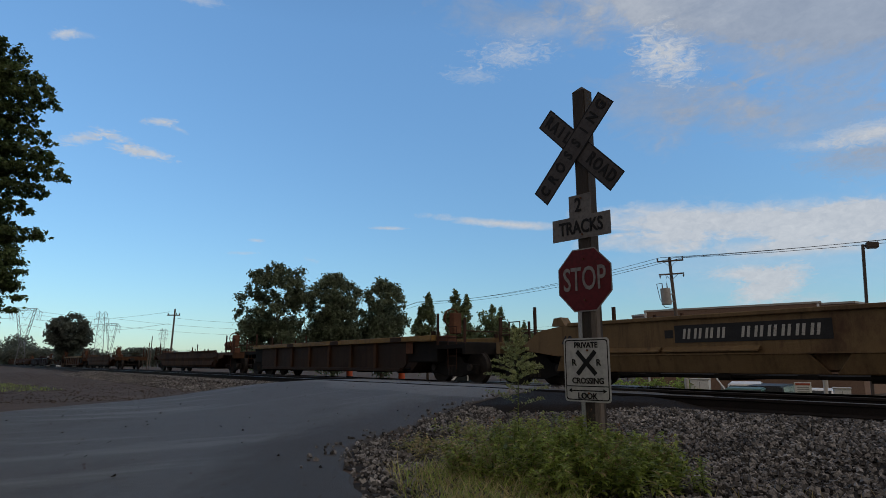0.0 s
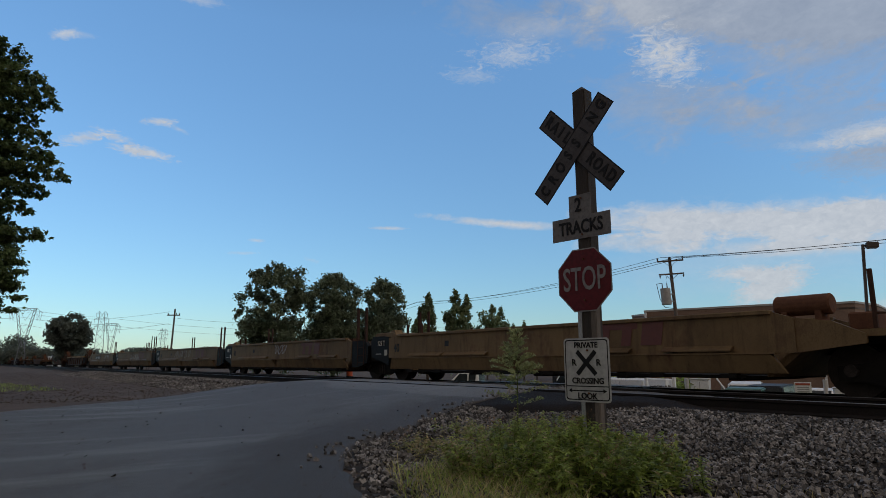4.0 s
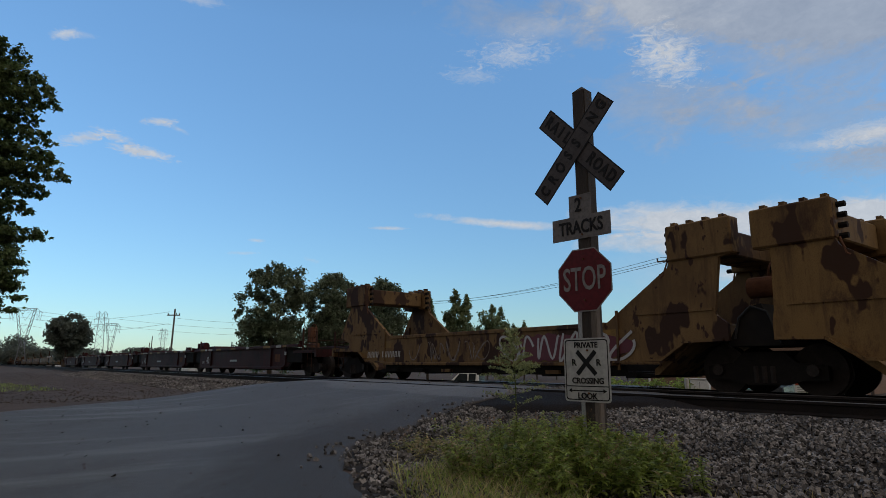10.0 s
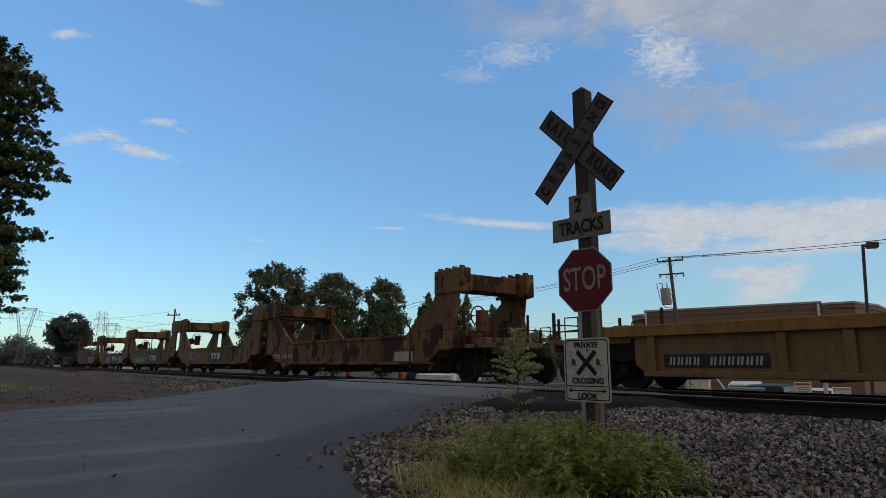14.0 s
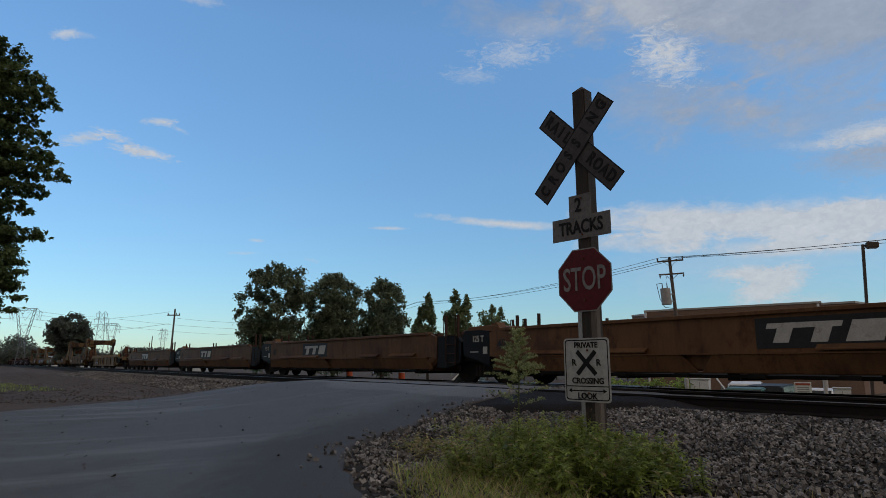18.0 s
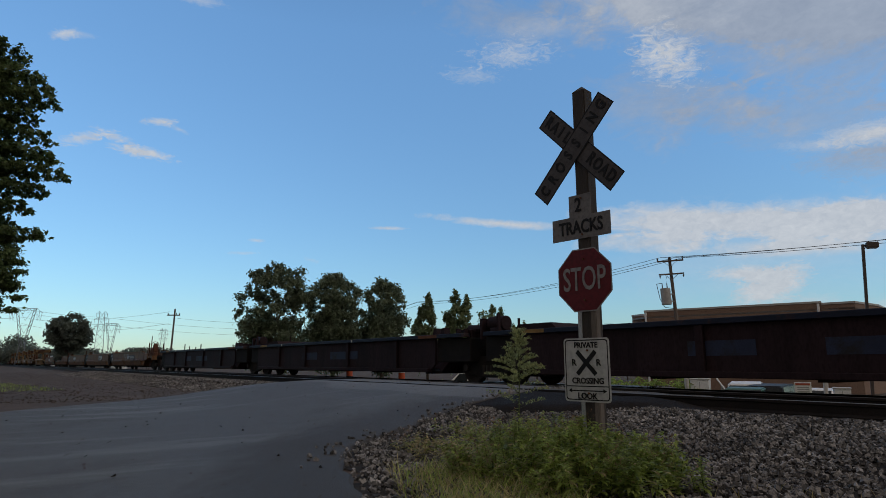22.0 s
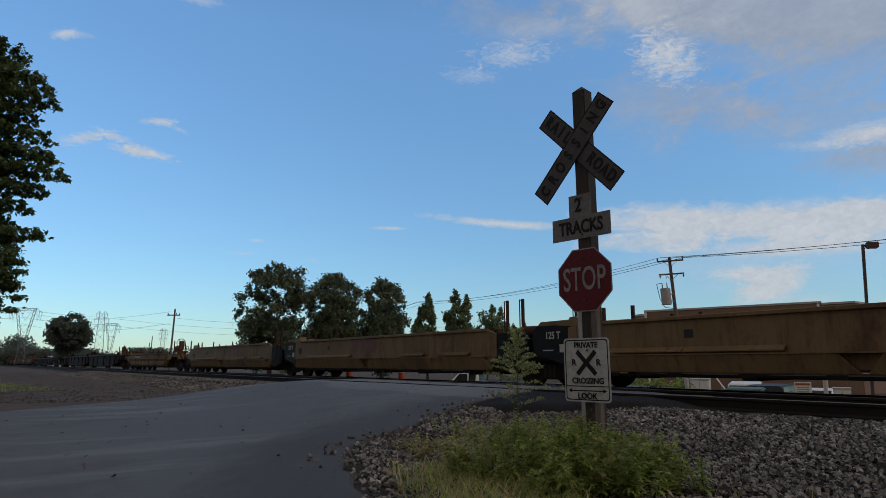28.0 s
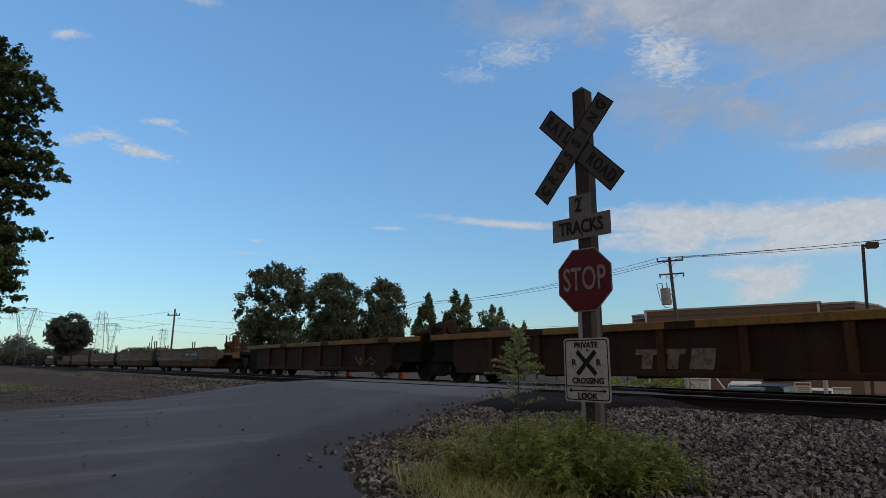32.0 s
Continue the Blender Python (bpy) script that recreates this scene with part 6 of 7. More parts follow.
def unit_maxi(t, L, mat, front, rear, plain=False, tall=2.6):
    """Deep straight-sided well with black ends, a stepped sill and posts."""
    h = 1.24 if plain else 1.46
    a, b = -L / 2 + 1.58, L / 2 - 1.05
    for k in (1, -1):
        y0, y1 = sorted((k * 1.42, k * 1.5))
        bm = bmesh.new()
        slab(bm, [(a, 0.72), (a + 0.5, 0.72), (a + 0.9, 0.42), (b - 0.9, 0.42), (b - 0.5, 0.72), (b, 0.72), (b, h - 0.05), (b - 0.5, h), (a + 0.35, h), (a, h - 0.12)], y0, y1)
        side = part("side_wall", bm, mat, t)
        y0, y1 = sorted((k * 1.38, k * 1.56))
        part("top_chord", bevel(boxes((a + 0.4, b - 0.55, y0, y1, h - 0.035, h + 0.05)), 0.012), mat, side)
        y2, y3 = sorted((k * 1.5, k * 1.66))
        mid = 0.6
        if plain:
            bm = bmesh.new()
            slab(bm, [(a + 0.6, 0.3), (b - 0.6, 0.3), (b - 0.2, 0.55), (b - 0.2, 0.86), (a + 0.2, 0.86), (a + 0.2, 0.55)], *sorted((k * 1.46, k * 1.56)))
            for v in bm.verts:
                v.co.y -= k * 0.34 * max(0.0, 0.86 - v.co.z)
            part("lower_panel", bm, mat, side, "lower side plate leaning inwards")
            part("side_flange", boxes((a + 0.2, b - 0.2, *sorted((k * 1.5, k * 1.58)), 0.85, 0.9)), mat, side)
        for x0, x1, s0, s1 in () if plain else ((a + 0.15, mid - 0.03, 0.25, 0.3), (mid + 0.03, b - 0.15, 0.3, 0.25)):
            bm = bmesh.new()
            slab(bm, [(x0, 0.34), (x1, 0.34), (x1 - s1, 0.7), (x0 + s0, 0.7)], y2, y3)
            # the sill's face leans inwards towards the rail
            for v in bm.verts:
                if v.co.z < 0.5 and abs(v.co.y) > 1.6:
                    v.co.y = k * 1.54
            part("side_sill", bevel(bm, 0.015), mat, side, "stepped lower sill")
        for x, w in () if plain else ((a + 1.9, 0.75), (mid + 2.2, 1.0), (mid - 2.9, 0.7), (b - 2.2, 0.9)):
            bm = bmesh.new()
            slab(bm, [(k * 1.5, 0.8), (k * 1.64, 0.76), (k * 1.64, 0.785), (k * 1.5, 0.87)], x - w, x + w, axis="x")
            part("side_ledge", bm, mat, side, "sloping foot ledge")
        if not plain:
            part("sill_lip", boxes((a + 0.3, b - 0.3, *sorted((k * 1.5, k * 1.68)), 0.7, 0.725)), mat, side, "projecting lip over the sill")
        part("bottom_rail", boxes((a + 1.0, b - 1.0, *sorted((k * 1.4, k * 1.47)), 0.26, 0.31)), "under_black", side)
        for i in range(8):
            x = a + 1.3 + i * (b - a - 2.6) / 7
            part("sill_bracket", boxes((x - 0.16, x + 0.16, *sorted((k * 1.46, k * 1.53)), 0.25, 0.33)), "under_black", side)
        # black painted ends
        if not rear:
            bm = bmesh.new()
            slab(bm, [(a - 1.15, 0.55), (a - 0.45, 0.38), (a - 0.01, 0.38), (a - 0.01, h - 0.1), (a - 1.0, h - 0.1), (a - 1.2, h - 0.3)], *sorted((k * 1.36, k * 1.48)))
            blk = part("end_panel", bm, "end_black", t, "black painted end panel")
            x0, x1 = a - 0.95, a - 0.5
            frame_of([((x0, k * 1.52, 0.45), (x0, k * 1.52, 1.4), 0.016), ((x1, k * 1.52, 0.45), (x1, k * 1.52, 1.4), 0.016)] + [((x0, k * 1.52, z), (x1, k * 1.52, z), 0.016) for z in (0.55, 0.82, 1.1, 1.38)], "post_iron", "ladder", blk)
            for x in (a - 0.42, a - 1.02):
                part("guide_post", boxes((x - 0.035, x + 0.035, *sorted((k * 1.42, k * 1.48)), 0.6, tall)), "post_iron", t, "tall dark steel guide post")
                frame_of([((x + 0.12, k * 1.45, 1.4), (x + 0.12, k * 1.45, tall - 0.02), 0.016), ((x, k * 1.45, tall - 0.04), (x + 0.12, k * 1.45, tall - 0.02), 0.016)], "post_iron", "post_rod", t)
        if not front:
            bm = bmesh.new()
            slab(bm, [(b + 0.01, 0.45), (b + 0.5, 0.6), (b + 1.15, 0.75), (b + 1.2, h - 0.12), (b + 1.05, h + 0.02), (b + 0.4, h + 0.02), (b + 0.01, h - 0.02)], *sorted((k * 1.38, k * 1.5)))
            blk = part("end_panel", bm, "end_black", t, "black painted end panel")
            if k > 0:
                figure(blk, "125 T", b + 0.5, h - 0.24, 0.25, "mark_white", bold=0.004)
                part("label_plate", boxes((b + 0.1, b + 0.28, 1.5, 1.508, 0.8, 1.0)), "mark_white", blk)
                part("text_bar", boxes((b + 0.5, b + 0.85, 1.5, 1.507, 0.84, 0.87)), "mark_grey", blk)
        part("end_post", boxes((b - 1.1, b - 1.03, *sorted((k * 1.4, k * 1.46)), h, h + 0.36)), "post_iron", t)
        part("end_post", boxes((b - 1.9, b - 1.83, *sorted((k * 1.4, k * 1.46)), h, h + 0.36)), "post_iron", t)
        bm = bmesh.new()
        slab(bm, [(b - 0.35, h), (b + 0.1, h), (b + 0.02, h + 0.2), (b - 0.2, h + 0.22)], *sorted((k * 1.1, k * 1.4)))
        part("corner_guide", bm, mat, t)
        if rear:
            bm = bmesh.new()
            slab(bm, [(a, 0.72), (a, h - 0.12), (a - 0.6, h - 0.2), (a - 1.1, 1.02), (a - 1.1, 0.86)], *sorted((k * 1.4, k * 1.48)))
            part("end_panel", bm, mat, t)
        if front:
            bm = bmesh.new()
            slab(bm, [(b, 0.72), (b, h - 0.05), (b + 0.5, h - 0.12), (b + 1.0, 1.02), (b + 1.0, 0.86)], *sorted((k * 1.4, k * 1.48)))
            part("end_panel", bm, mat, t)
    floor_and_far(t, L, h, mat, 2.2)
    if not rear:
        part("truck_cover", bevel(boxes((-L / 2 - 0.9, -L / 2 + 1.3, -1.3, 1.3, 0.58, 1.2)), 0.03), "under_black", t, "black frame over the truck")
    if not front:
        bm = bmesh.new()
        slab(bm, [(b - 0.45, h + 0.02), (b - 0.1, h + 0.15), (b + 1.0, h + 0.13), (b + 1.12, h + 0.02), (b + 1.05, h - 0.03), (b - 0.4, h - 0.03)], -1.42, 1.42)
        part("end_cap", bevel(bm, 0.015), mat, t, "flat cap plate over the end")
    figure(t, "40", b - 0.5, h - 0.42, 0.4, "mark_black")
    if not rear:
        gear_on_top(t, -L / 2, 1, 1.24, "tt_dull", 3)
        bm = bmesh.new()
        path(bm, [(-L / 2 - 0.35, 1.2, 1.3), (-L / 2 - 0.6, 1.3, 1.15), (-L / 2 - 0.75, 1.3, 0.8), (-L / 2 - 0.5, 1.3, 0.75)], 0.03, 6)
        part("air_hose", bm, "mark_grey", t)


def unit_chord(t, L, mat, chord, front, rear, patches, ribs, depth_chord=0.13, h=1.37, rib_mat=None):
    """Well with a flat side under a projecting top chord; ribs: uprights on the side."""
    e = 0.42
    a, b = -L / 2 + e, L / 2 - e
    c0, c1 = -L / 2 + 2.0, L / 2 - 1.45
    for k in (1, -1):
        bm = bmesh.new()
        slab(bm, [(c0, 0.5), (c0 + 0.25, 0.32), (c1 - 0.25, 0.32), (c1, 0.5), (c1, h - depth_chord), (c0, h - depth_chord)], *sorted((k * 1.4, k * 1.47)))
        side = part("side_wall", bm, mat, t)
        ch = part("top_chord", bevel(boxes((a + 0.02, b - 0.02, *sorted((k * 1.34, k * 1.58)), h - depth_chord, h)), 0.012), chord, side)
        part("bottom_chord", bevel(boxes((c0 + 0.25, c1 - 0.25, *sorted((k * 1.4, k * 1.56)), 0.25, 0.37)), 0.012), mat, side)
        for x in ribs:
            if c0 + 0.3 < x < c1 - 0.3:
                part("rib", bevel(boxes((x - 0.09, x + 0.09, *sorted((k * 1.46, k * 1.555)), 0.37, h - depth_chord)), 0.01), rib_mat or mat, side)
        for i, (x, w, m) in enumerate(patches):
            part("chord_patch", boxes((x - w, x + w, *sorted((k * 1.57, k * 1.584)), h - depth_chord + 0.012, h - 0.012)), m, ch)
        for q in ((0.14,) if L < 17 else (0.14, 0.5)):
            part("end_bracket", boxes((a + q, a + q + 0.06, *sorted((k * 1.3, k * 1.45)), h, h + 0.14)), mat, t)
    floor_and_far(t, L, h, mat, 1.9)
    for x0, x1 in ((-L / 2 + 0.35, c0), (c1, L / 2 - 0.35)):
        part("truck_cover", bevel(boxes((x0, x1, -1.4, 1.4, 0.56, h - depth_chord - 0.01)), 0.03), "under_black", t, "black frame over the truck")
    if not rear:
        x = -L / 2
        gear_on_top(t, x, 1, h - 0.03, mat, 4)
        bm = bmesh.new()
        tube(bm, (x - 0.1, 0.95, h + 0.26), (x - 0.75, 0.95, h + 0.26), 0.22, sides=14)
        part("air_reservoir", bevel(bm, 0.02), mat, t, "cylindrical air reservoir")
        part("tank_plate", bevel(boxes((x - 0.02, x + 0.1, 0.7, 1.25, h - 0.2, h + 0.42)), 0.01), mat, t)
        bm = bmesh.new()
        slab(bm, [(x - 1.0, h + 0.02), (x - 1.15, h + 0.2), (x - 2.4, h + 0.2), (x - 2.6, h + 0.02)], -0.9, 0.9)
        part("locker", bm, mat, t)
        part("cross_plate", boxes((x + 0.35, x + 1.25, -1.2, 1.2, h + 0.06, h + 0.12)), mat, t)
        part("guide_post", boxes((x - 0.8, x - 0.72, 1.25, 1.33, h - 0.2, h + 0.52)), mat, t)
        part("guide_post", boxes((x + 1.0, x + 1.06, -1.33, -1.27, h - 0.2, h + 0.6)), mat, t)
        bm = bmesh.new()
        path(bm, [(x + 0.2, 0.9, h + 0.25), (x + 0.45, 1.0, h + 0.3), (x + 0.42, 1.0, h + 0.12)], 0.02, 5)
        part("air_hose", bm, "tyre", t)
        for i, (q, w) in enumerate(((-0.55, 0.3), (0.55, 0.24))):
            part("pedestal", bevel(boxes((x + q - w / 2, x + q + w / 2, 0.6, 1.3, 1.0, h + 0.12)), 0.02), mat, t)


def unit_portal(t, L, mat, front, rear):
    """Well with tall bulkhead frames and sloping gussets at both ends."""
    h, H = 1.42, 3.42
    J = L / 2
    for k in (1, -1):
        def end(inner):
            return [(J - 3.35, h), (J - 1.66, 2.55), (J - 1.6, 2.68), (J - 1.6, H), (J - 0.2, H - 0.03), (J - 0.2, 2.68), (J - 0.5, 2.64), (J - inner, 1.5), (J - 0.42, 1.3), (J - 0.42, 0.96), (J - 1.3, 0.94), (J - 1.85, 0.58), (J - 3.2, 0.53)]
        ring = end(0.46 if not front else -0.3) + [(-x, z) for x, z in end(0.66)[::-1]]
        bm = bmesh.new()
        slab(bm, ring, *sorted((k * 1.4, k * 1.5)))
        side = part("side_wall", bm, mat, t)
        part("top_chord", bevel(boxes((-J + 3.35, J - 3.35, *sorted((k * 1.36, k * 1.54)), h - 0.06, h + 0.05)), 0.012), mat, side)
        part("bottom_chord", bevel(boxes((-J + 3.1, J - 3.1, *sorted((k * 1.38, k * 1.62)), 0.47, 0.56)), 0.015), mat, side)
        part("under_frame", bevel(boxes((-J + 2.9, J - 2.9, *sorted((k * 1.28, k * 1.4)), 0.24, 0.5)), 0.015), "under_black", side, "black frame under the side")
        for i in range(7):
            x = -J + 3.6 + i * (2 * J - 7.2) / 6
            part("frame_bracket", boxes((x - 0.22, x + 0.22, *sorted((k * 1.4, k * 1.5)), 0.27, 0.36)), mat if i % 3 == 1 else "under_black", side)
        for d in (-1, 1):
            bm = bmesh.new()
            pts = [(d * (J - 3.2), 0.53), (d * (J - 1.85), 0.58), (d * (J - 1.3), 0.94), (d * (J - 0.5), 0.96)]
            for (xa, za), (xb, zb) in zip(pts, pts[1:]):
                n = Vector((-(zb - za), xb - xa)).normalized() * 0.05 * d
                slab(bm, [(xa, za), (xb, zb), (xb + n.x, zb + n.y), (xa + n.x, za + n.y)], *sorted((k * 1.45, k * 1.62)))
            part("arch_flange", bm, mat, side)
            part("side_rib", boxes((d * (J - 3.0) - 0.03, d * (J - 3.0) + 0.03, *sorted((k * 1.5, k * 1.54)), 0.38, h + 0.3)), mat, side)
            part("side_rib", boxes((*sorted((d * (J - 2.5), d * (J - 0.7))), *sorted((k * 1.5, k * 1.525)), 1.58, 1.63)), mat, side)
            part("tower_cap", bevel(boxes((*sorted((d * (J - 1.62), d * (J - 0.18))), *sorted((k * 1.2, k * 1.56)), 2.68, H + 0.02)), 0.03), mat, t, "bulkhead corner casting")
            for i in range(4):
                x = d * (J - 0.4 - i * 0.36)
                part("lock_pin", boxes((x - 0.05, x + 0.05, *sorted((k * 1.3, k * 1.46)), H + 0.02, H + 0.1)), mat, t)
            bm = bmesh.new()
            for i in range(4):
                z = 2.74 + i * 0.19
                tube(bm, (d * (J - 1.62), k * 1.3, z), (d * (J - 1.76), k * 1.3, z), 0.055, sides=6)
            part("bumper", bm, "under_black", t)
            frame_of([((d * (J - 1.66), k * 1.45, 2.7), (d * (J - 1.76), k * 1.5, 2.4), 0.02), ((d * (J - 1.76), k * 1.5, 2.4), (d * (J - 1.82), k * 1.5, 2.36), 0.02)], "rusty_iron", "lock_lever", t)
            part("patch_plate", boxes((*sorted((d * (J - 3.4), d * (J - 2.95))), *sorted((k * 1.5, k * 1.506)), 1.05, 1.3)), "tt_chord", side)
    for d in (-1, 1):
        part("bulkhead_beam", bevel(boxes((*sorted((d * (J - 1.45), d * (J - 0.6))), -1.2, 1.2, 2.78, H - 0.1)), 0.03), mat, t, "thick cross beam over the bulkhead")
        part("bulkhead_beam", bevel(boxes((*sorted((d * (J - 1.3), d * (J - 0.75))), -1.4, 1.4, 1.0, 1.35)), 0.03), mat, t)
    floor_and_far(t, L, h, mat, 2.2)
    if not rear:
        x = -L / 2
        bm = bmesh.new()
        tube(bm, (x - 0.3, 0.6, 2.05), (x + 0.35, 0.6, 2.05), 0.22, sides=12)
        part("air_reservoir", bevel(bm, 0.02), "rusty_iron", t)
        bm = bmesh.new()
        slab(bm, [(x - 0.55, 0.86), (x + 0.55, 0.86), (x + 0.12, 1.6), (x - 0.18, 1.66)], 0.7, 1.35)
        part("pedestal", bm, "under_black", t)
        bm = bmesh.new()
        path(bm, [(x - 0.5, 1.35, 0.9), (x - 0.3, 1.38, 1.5), (x, 1.38, 1.62), (x + 0.25, 1.38, 1.4), (x + 0.35, 1.38, 1.0)], 0.022, 5)
        part("air_hose", bm, "tyre", t)
        handwheel(t, x, 0.2, 2.3, facing="x")


def serial_rows(L):
    return [-L / 2 + 2.2 + i * 2.05 for i in range(int((L - 4) / 2.05) + 1)]


PROTO = {}
LABELS = {
    "yellow": "weathered yellow well car unit with black ends, empty",
    "yellow_low": "weathered yellow well car unit with black ends, empty",
    "orange": "orange well car unit with black ends, empty",
    "maroon": "dark maroon well car unit with yellow patches, empty",
    "portal": "rusty yellow well car unit with tall bulkhead frames, empty",
    "ribbed_yellow": "yellow ribbed well car with a pale top chord, empty",
    "ribbed_brown": "dirty brown ribbed well car with orange top chord, empty",
    "blue": "black well car unit with a dark blue top chord, empty",
    "single": "rusty brown-orange single well car, empty",
}


def make_unit(style, front, rear, L, mat):
    t = empty("well_car", LABELS[style], "freight car", "cars of the freight train")
    if style in ("yellow", "yellow_low", "orange", "single"):
        unit_maxi(t, L, mat, front, rear, style == "single", {"yellow": 2.6, "orange": 2.0}.get(style, 2.25))
    elif style == "maroon":
        unit_chord(t, L, mat, mat, front, rear, [(L / 2 - 2.2, 0.42, "tt_chord"), (L / 2 - 2.85, 0.2, "mark_grey"), (L / 2 - 3.7, 0.35, "mark_grey"), (L / 2 - 5.2, 0.4, "tt_chord"), (0.6, 0.4, "tt_chord"), (-1.6, 0.2, "mark_grey"), (-4.2, 0.45, "tt_chord"), (-L / 2 + 2.6, 0.3, "mark_grey"), (-L / 2 + 1.9, 0.2, "tt_chord")], [-4.6, 4.6])
        figure(t, "40", L / 2 - 3.0, 0.68, 0.58, "mark_grey", y=1.478)
        figure(t, "125-T", L / 2 - 2.15, 0.57, 0.2, "mark_grey", y=1.478, bold=0.0)
        part("text_bar", boxes((0.2, 1.3, 1.47, 1.476, 0.62, 0.72)), "mark_grey", t)
        part("label_plate", boxes((-L / 2 + 1.9, -L / 2 + 2.1, 1.47, 1.476, 0.9, 1.06)), "mark_grey", t)
        part("label_plate", boxes((-L / 2 + 2.6, -L / 2 + 3.2, 1.47, 1.476, 0.6, 0.95)), "rusty_iron", t)
    elif style == "portal":
        unit_portal(t, L, mat, front, rear)
    elif style == "ribbed_yellow":
        unit_chord(t, L, mat, "tt_chord", front, rear, [], [-5.4, -3.4, -1.4, 0.45, 2.3, 3.4, 6.1], 0.24, 1.35)
    elif style == "ribbed_brown":
        unit_chord(t, L, mat, "tt_chord", front, rear, [(x, 0.35, "tt_brown") for x in (-5.6, -1.1, 3.1)], [-6.0, -4.2, -2.4, -0.6, 1.2, 3.0, 4.8, 6.4], 0.17, 1.41, "tt_dull")
    elif style == "blue":
        unit_chord(t, L, mat, "tt_blue", front, rear, [(L / 2 - 2.4, 0.4, "tt_chord"), (L / 2 - 4.6, 0.06, "mark_white"), (-2.0, 0.05, "mark_white"), (-L / 2 + 2.3, 0.5, "rusty_iron")], [-5.0, -1.6, 2.2, 5.0], 0.12, 1.42)
        for x, w in ((-1.2, 1.1), (1.8, 0.7)):
            part("faded_panel", boxes((x - w, x + w, 1.47, 1.476, 0.68, 0.98)), "tt_faded", t, "faded blue painted panel")
    truck(t, -L / 2)
    if front:
        truck(t, L / 2)
        coupled_end(t, L / 2, 1, mat)
    if rear:
        coupled_end(t, -L / 2, -1, mat, 2.1, "y" if style in ("maroon", "blue") else "x")
        if style in ("yellow", "yellow_low", "orange", "single"):
            bm = bmesh.new()
            tube(bm, (-L / 2 + 1.2, 0.7, 1.62), (-L / 2 + 2.2, 0.7, 1.62), 0.2, sides=14)
            part("air_reservoir", bevel(bm, 0.03), "rusty_iron", t, "rusty cylindrical air reservoir")
            part("tank_saddle", boxes((-L / 2 + 1.35, -L / 2 + 1.45, 0.5, 0.9, 1.3, 1.5), (-L / 2 + 1.95, -L / 2 + 2.05, 0.5, 0.9, 1.3, 1.5)), "rusty_iron", t)
    return t


def place_unit(style, front, rear, L, mat, t_mid):
    """One unit whose middle stands at REF_S at t_mid seconds."""
    key = (style, front, rear, L, mat)
    if key in PROTO:
        t = copy_thing(PROTO[key], Matrix.Identity(4))
    else:
        t = make_unit(*key)
        PROTO[key] = t
    MOVING.append((t, t_mid))
    return t


# style, paint, seconds at which each truck centre passes the mark
CARS = [
    ("orange", "tt_dull", [-13.6, -12.7, -11.8, -10.9, -10.0, -9.1]),
    ("blue", "tt_dark", [-8.9, -7.9, -6.95]),
    ("ribbed_brown", "tt_brown", [-6.75, -5.85]),
    ("ribbed_brown", "tt_dull", [-5.65, -4.75]),
    ("single", "tt_dull", [-4.5, -3.6]),
    ("single", "tt_dull", [-2.6, -1.72]),
    ("ribbed_brown", "tt_brown", [-1.5, -0.6]),
    ("yellow", "tt_yellow", [-0.40, 0.49, 1.39, 2.28, 3.17, 4.07]),
    ("maroon", "tt_maroon", [4.27, 5.19, 6.10, 7.02, 7.93, 8.85]),
    ("portal", "tt_rusty", [9.05, 9.935, 10.82, 11.705, 12.59, 13.47]),
    ("ribbed_yellow", "tt_yellow", [13.71, 14.60]),
    ("orange", "tt_orange", [14.80, 15.70, 16.59, 17.47, 18.35, 19.24]),
    ("blue", "tt_dark", [19.45, 20.47, 21.49, 22.51, 23.53, 24.56]),
    ("single", "tt_weathered", [24.78, 25.66]),
    ("yellow_low", "tt_yellow", [25.85, 26.74, 27.63, 28.51, 29.39, 30.28]),
    ("ribbed_brown", "tt_brown", [30.46, 31.35, 32.24, 33.13, 34.02, 34.91]),
]
UNITS = {}


def build_train():
    for c, (style, paint, marks) in enumerate(CARS):
        n = len(marks) - 1
        L = round(SPEED * (marks[-1] - marks[0]) / n, 2)
        for i in range(n):
            mat = paint
            if style == "portal":
                mat = ("tt_rusty", "tt_weathered", "tt_weathered", "tt_weathered", "tt_rusty")[i]
            t = place_unit(style, i == 0, i == n - 1, L, mat, (marks[i] + marks[i + 1]) / 2)
            UNITS[(c, i)] = (t, L)


build_train()


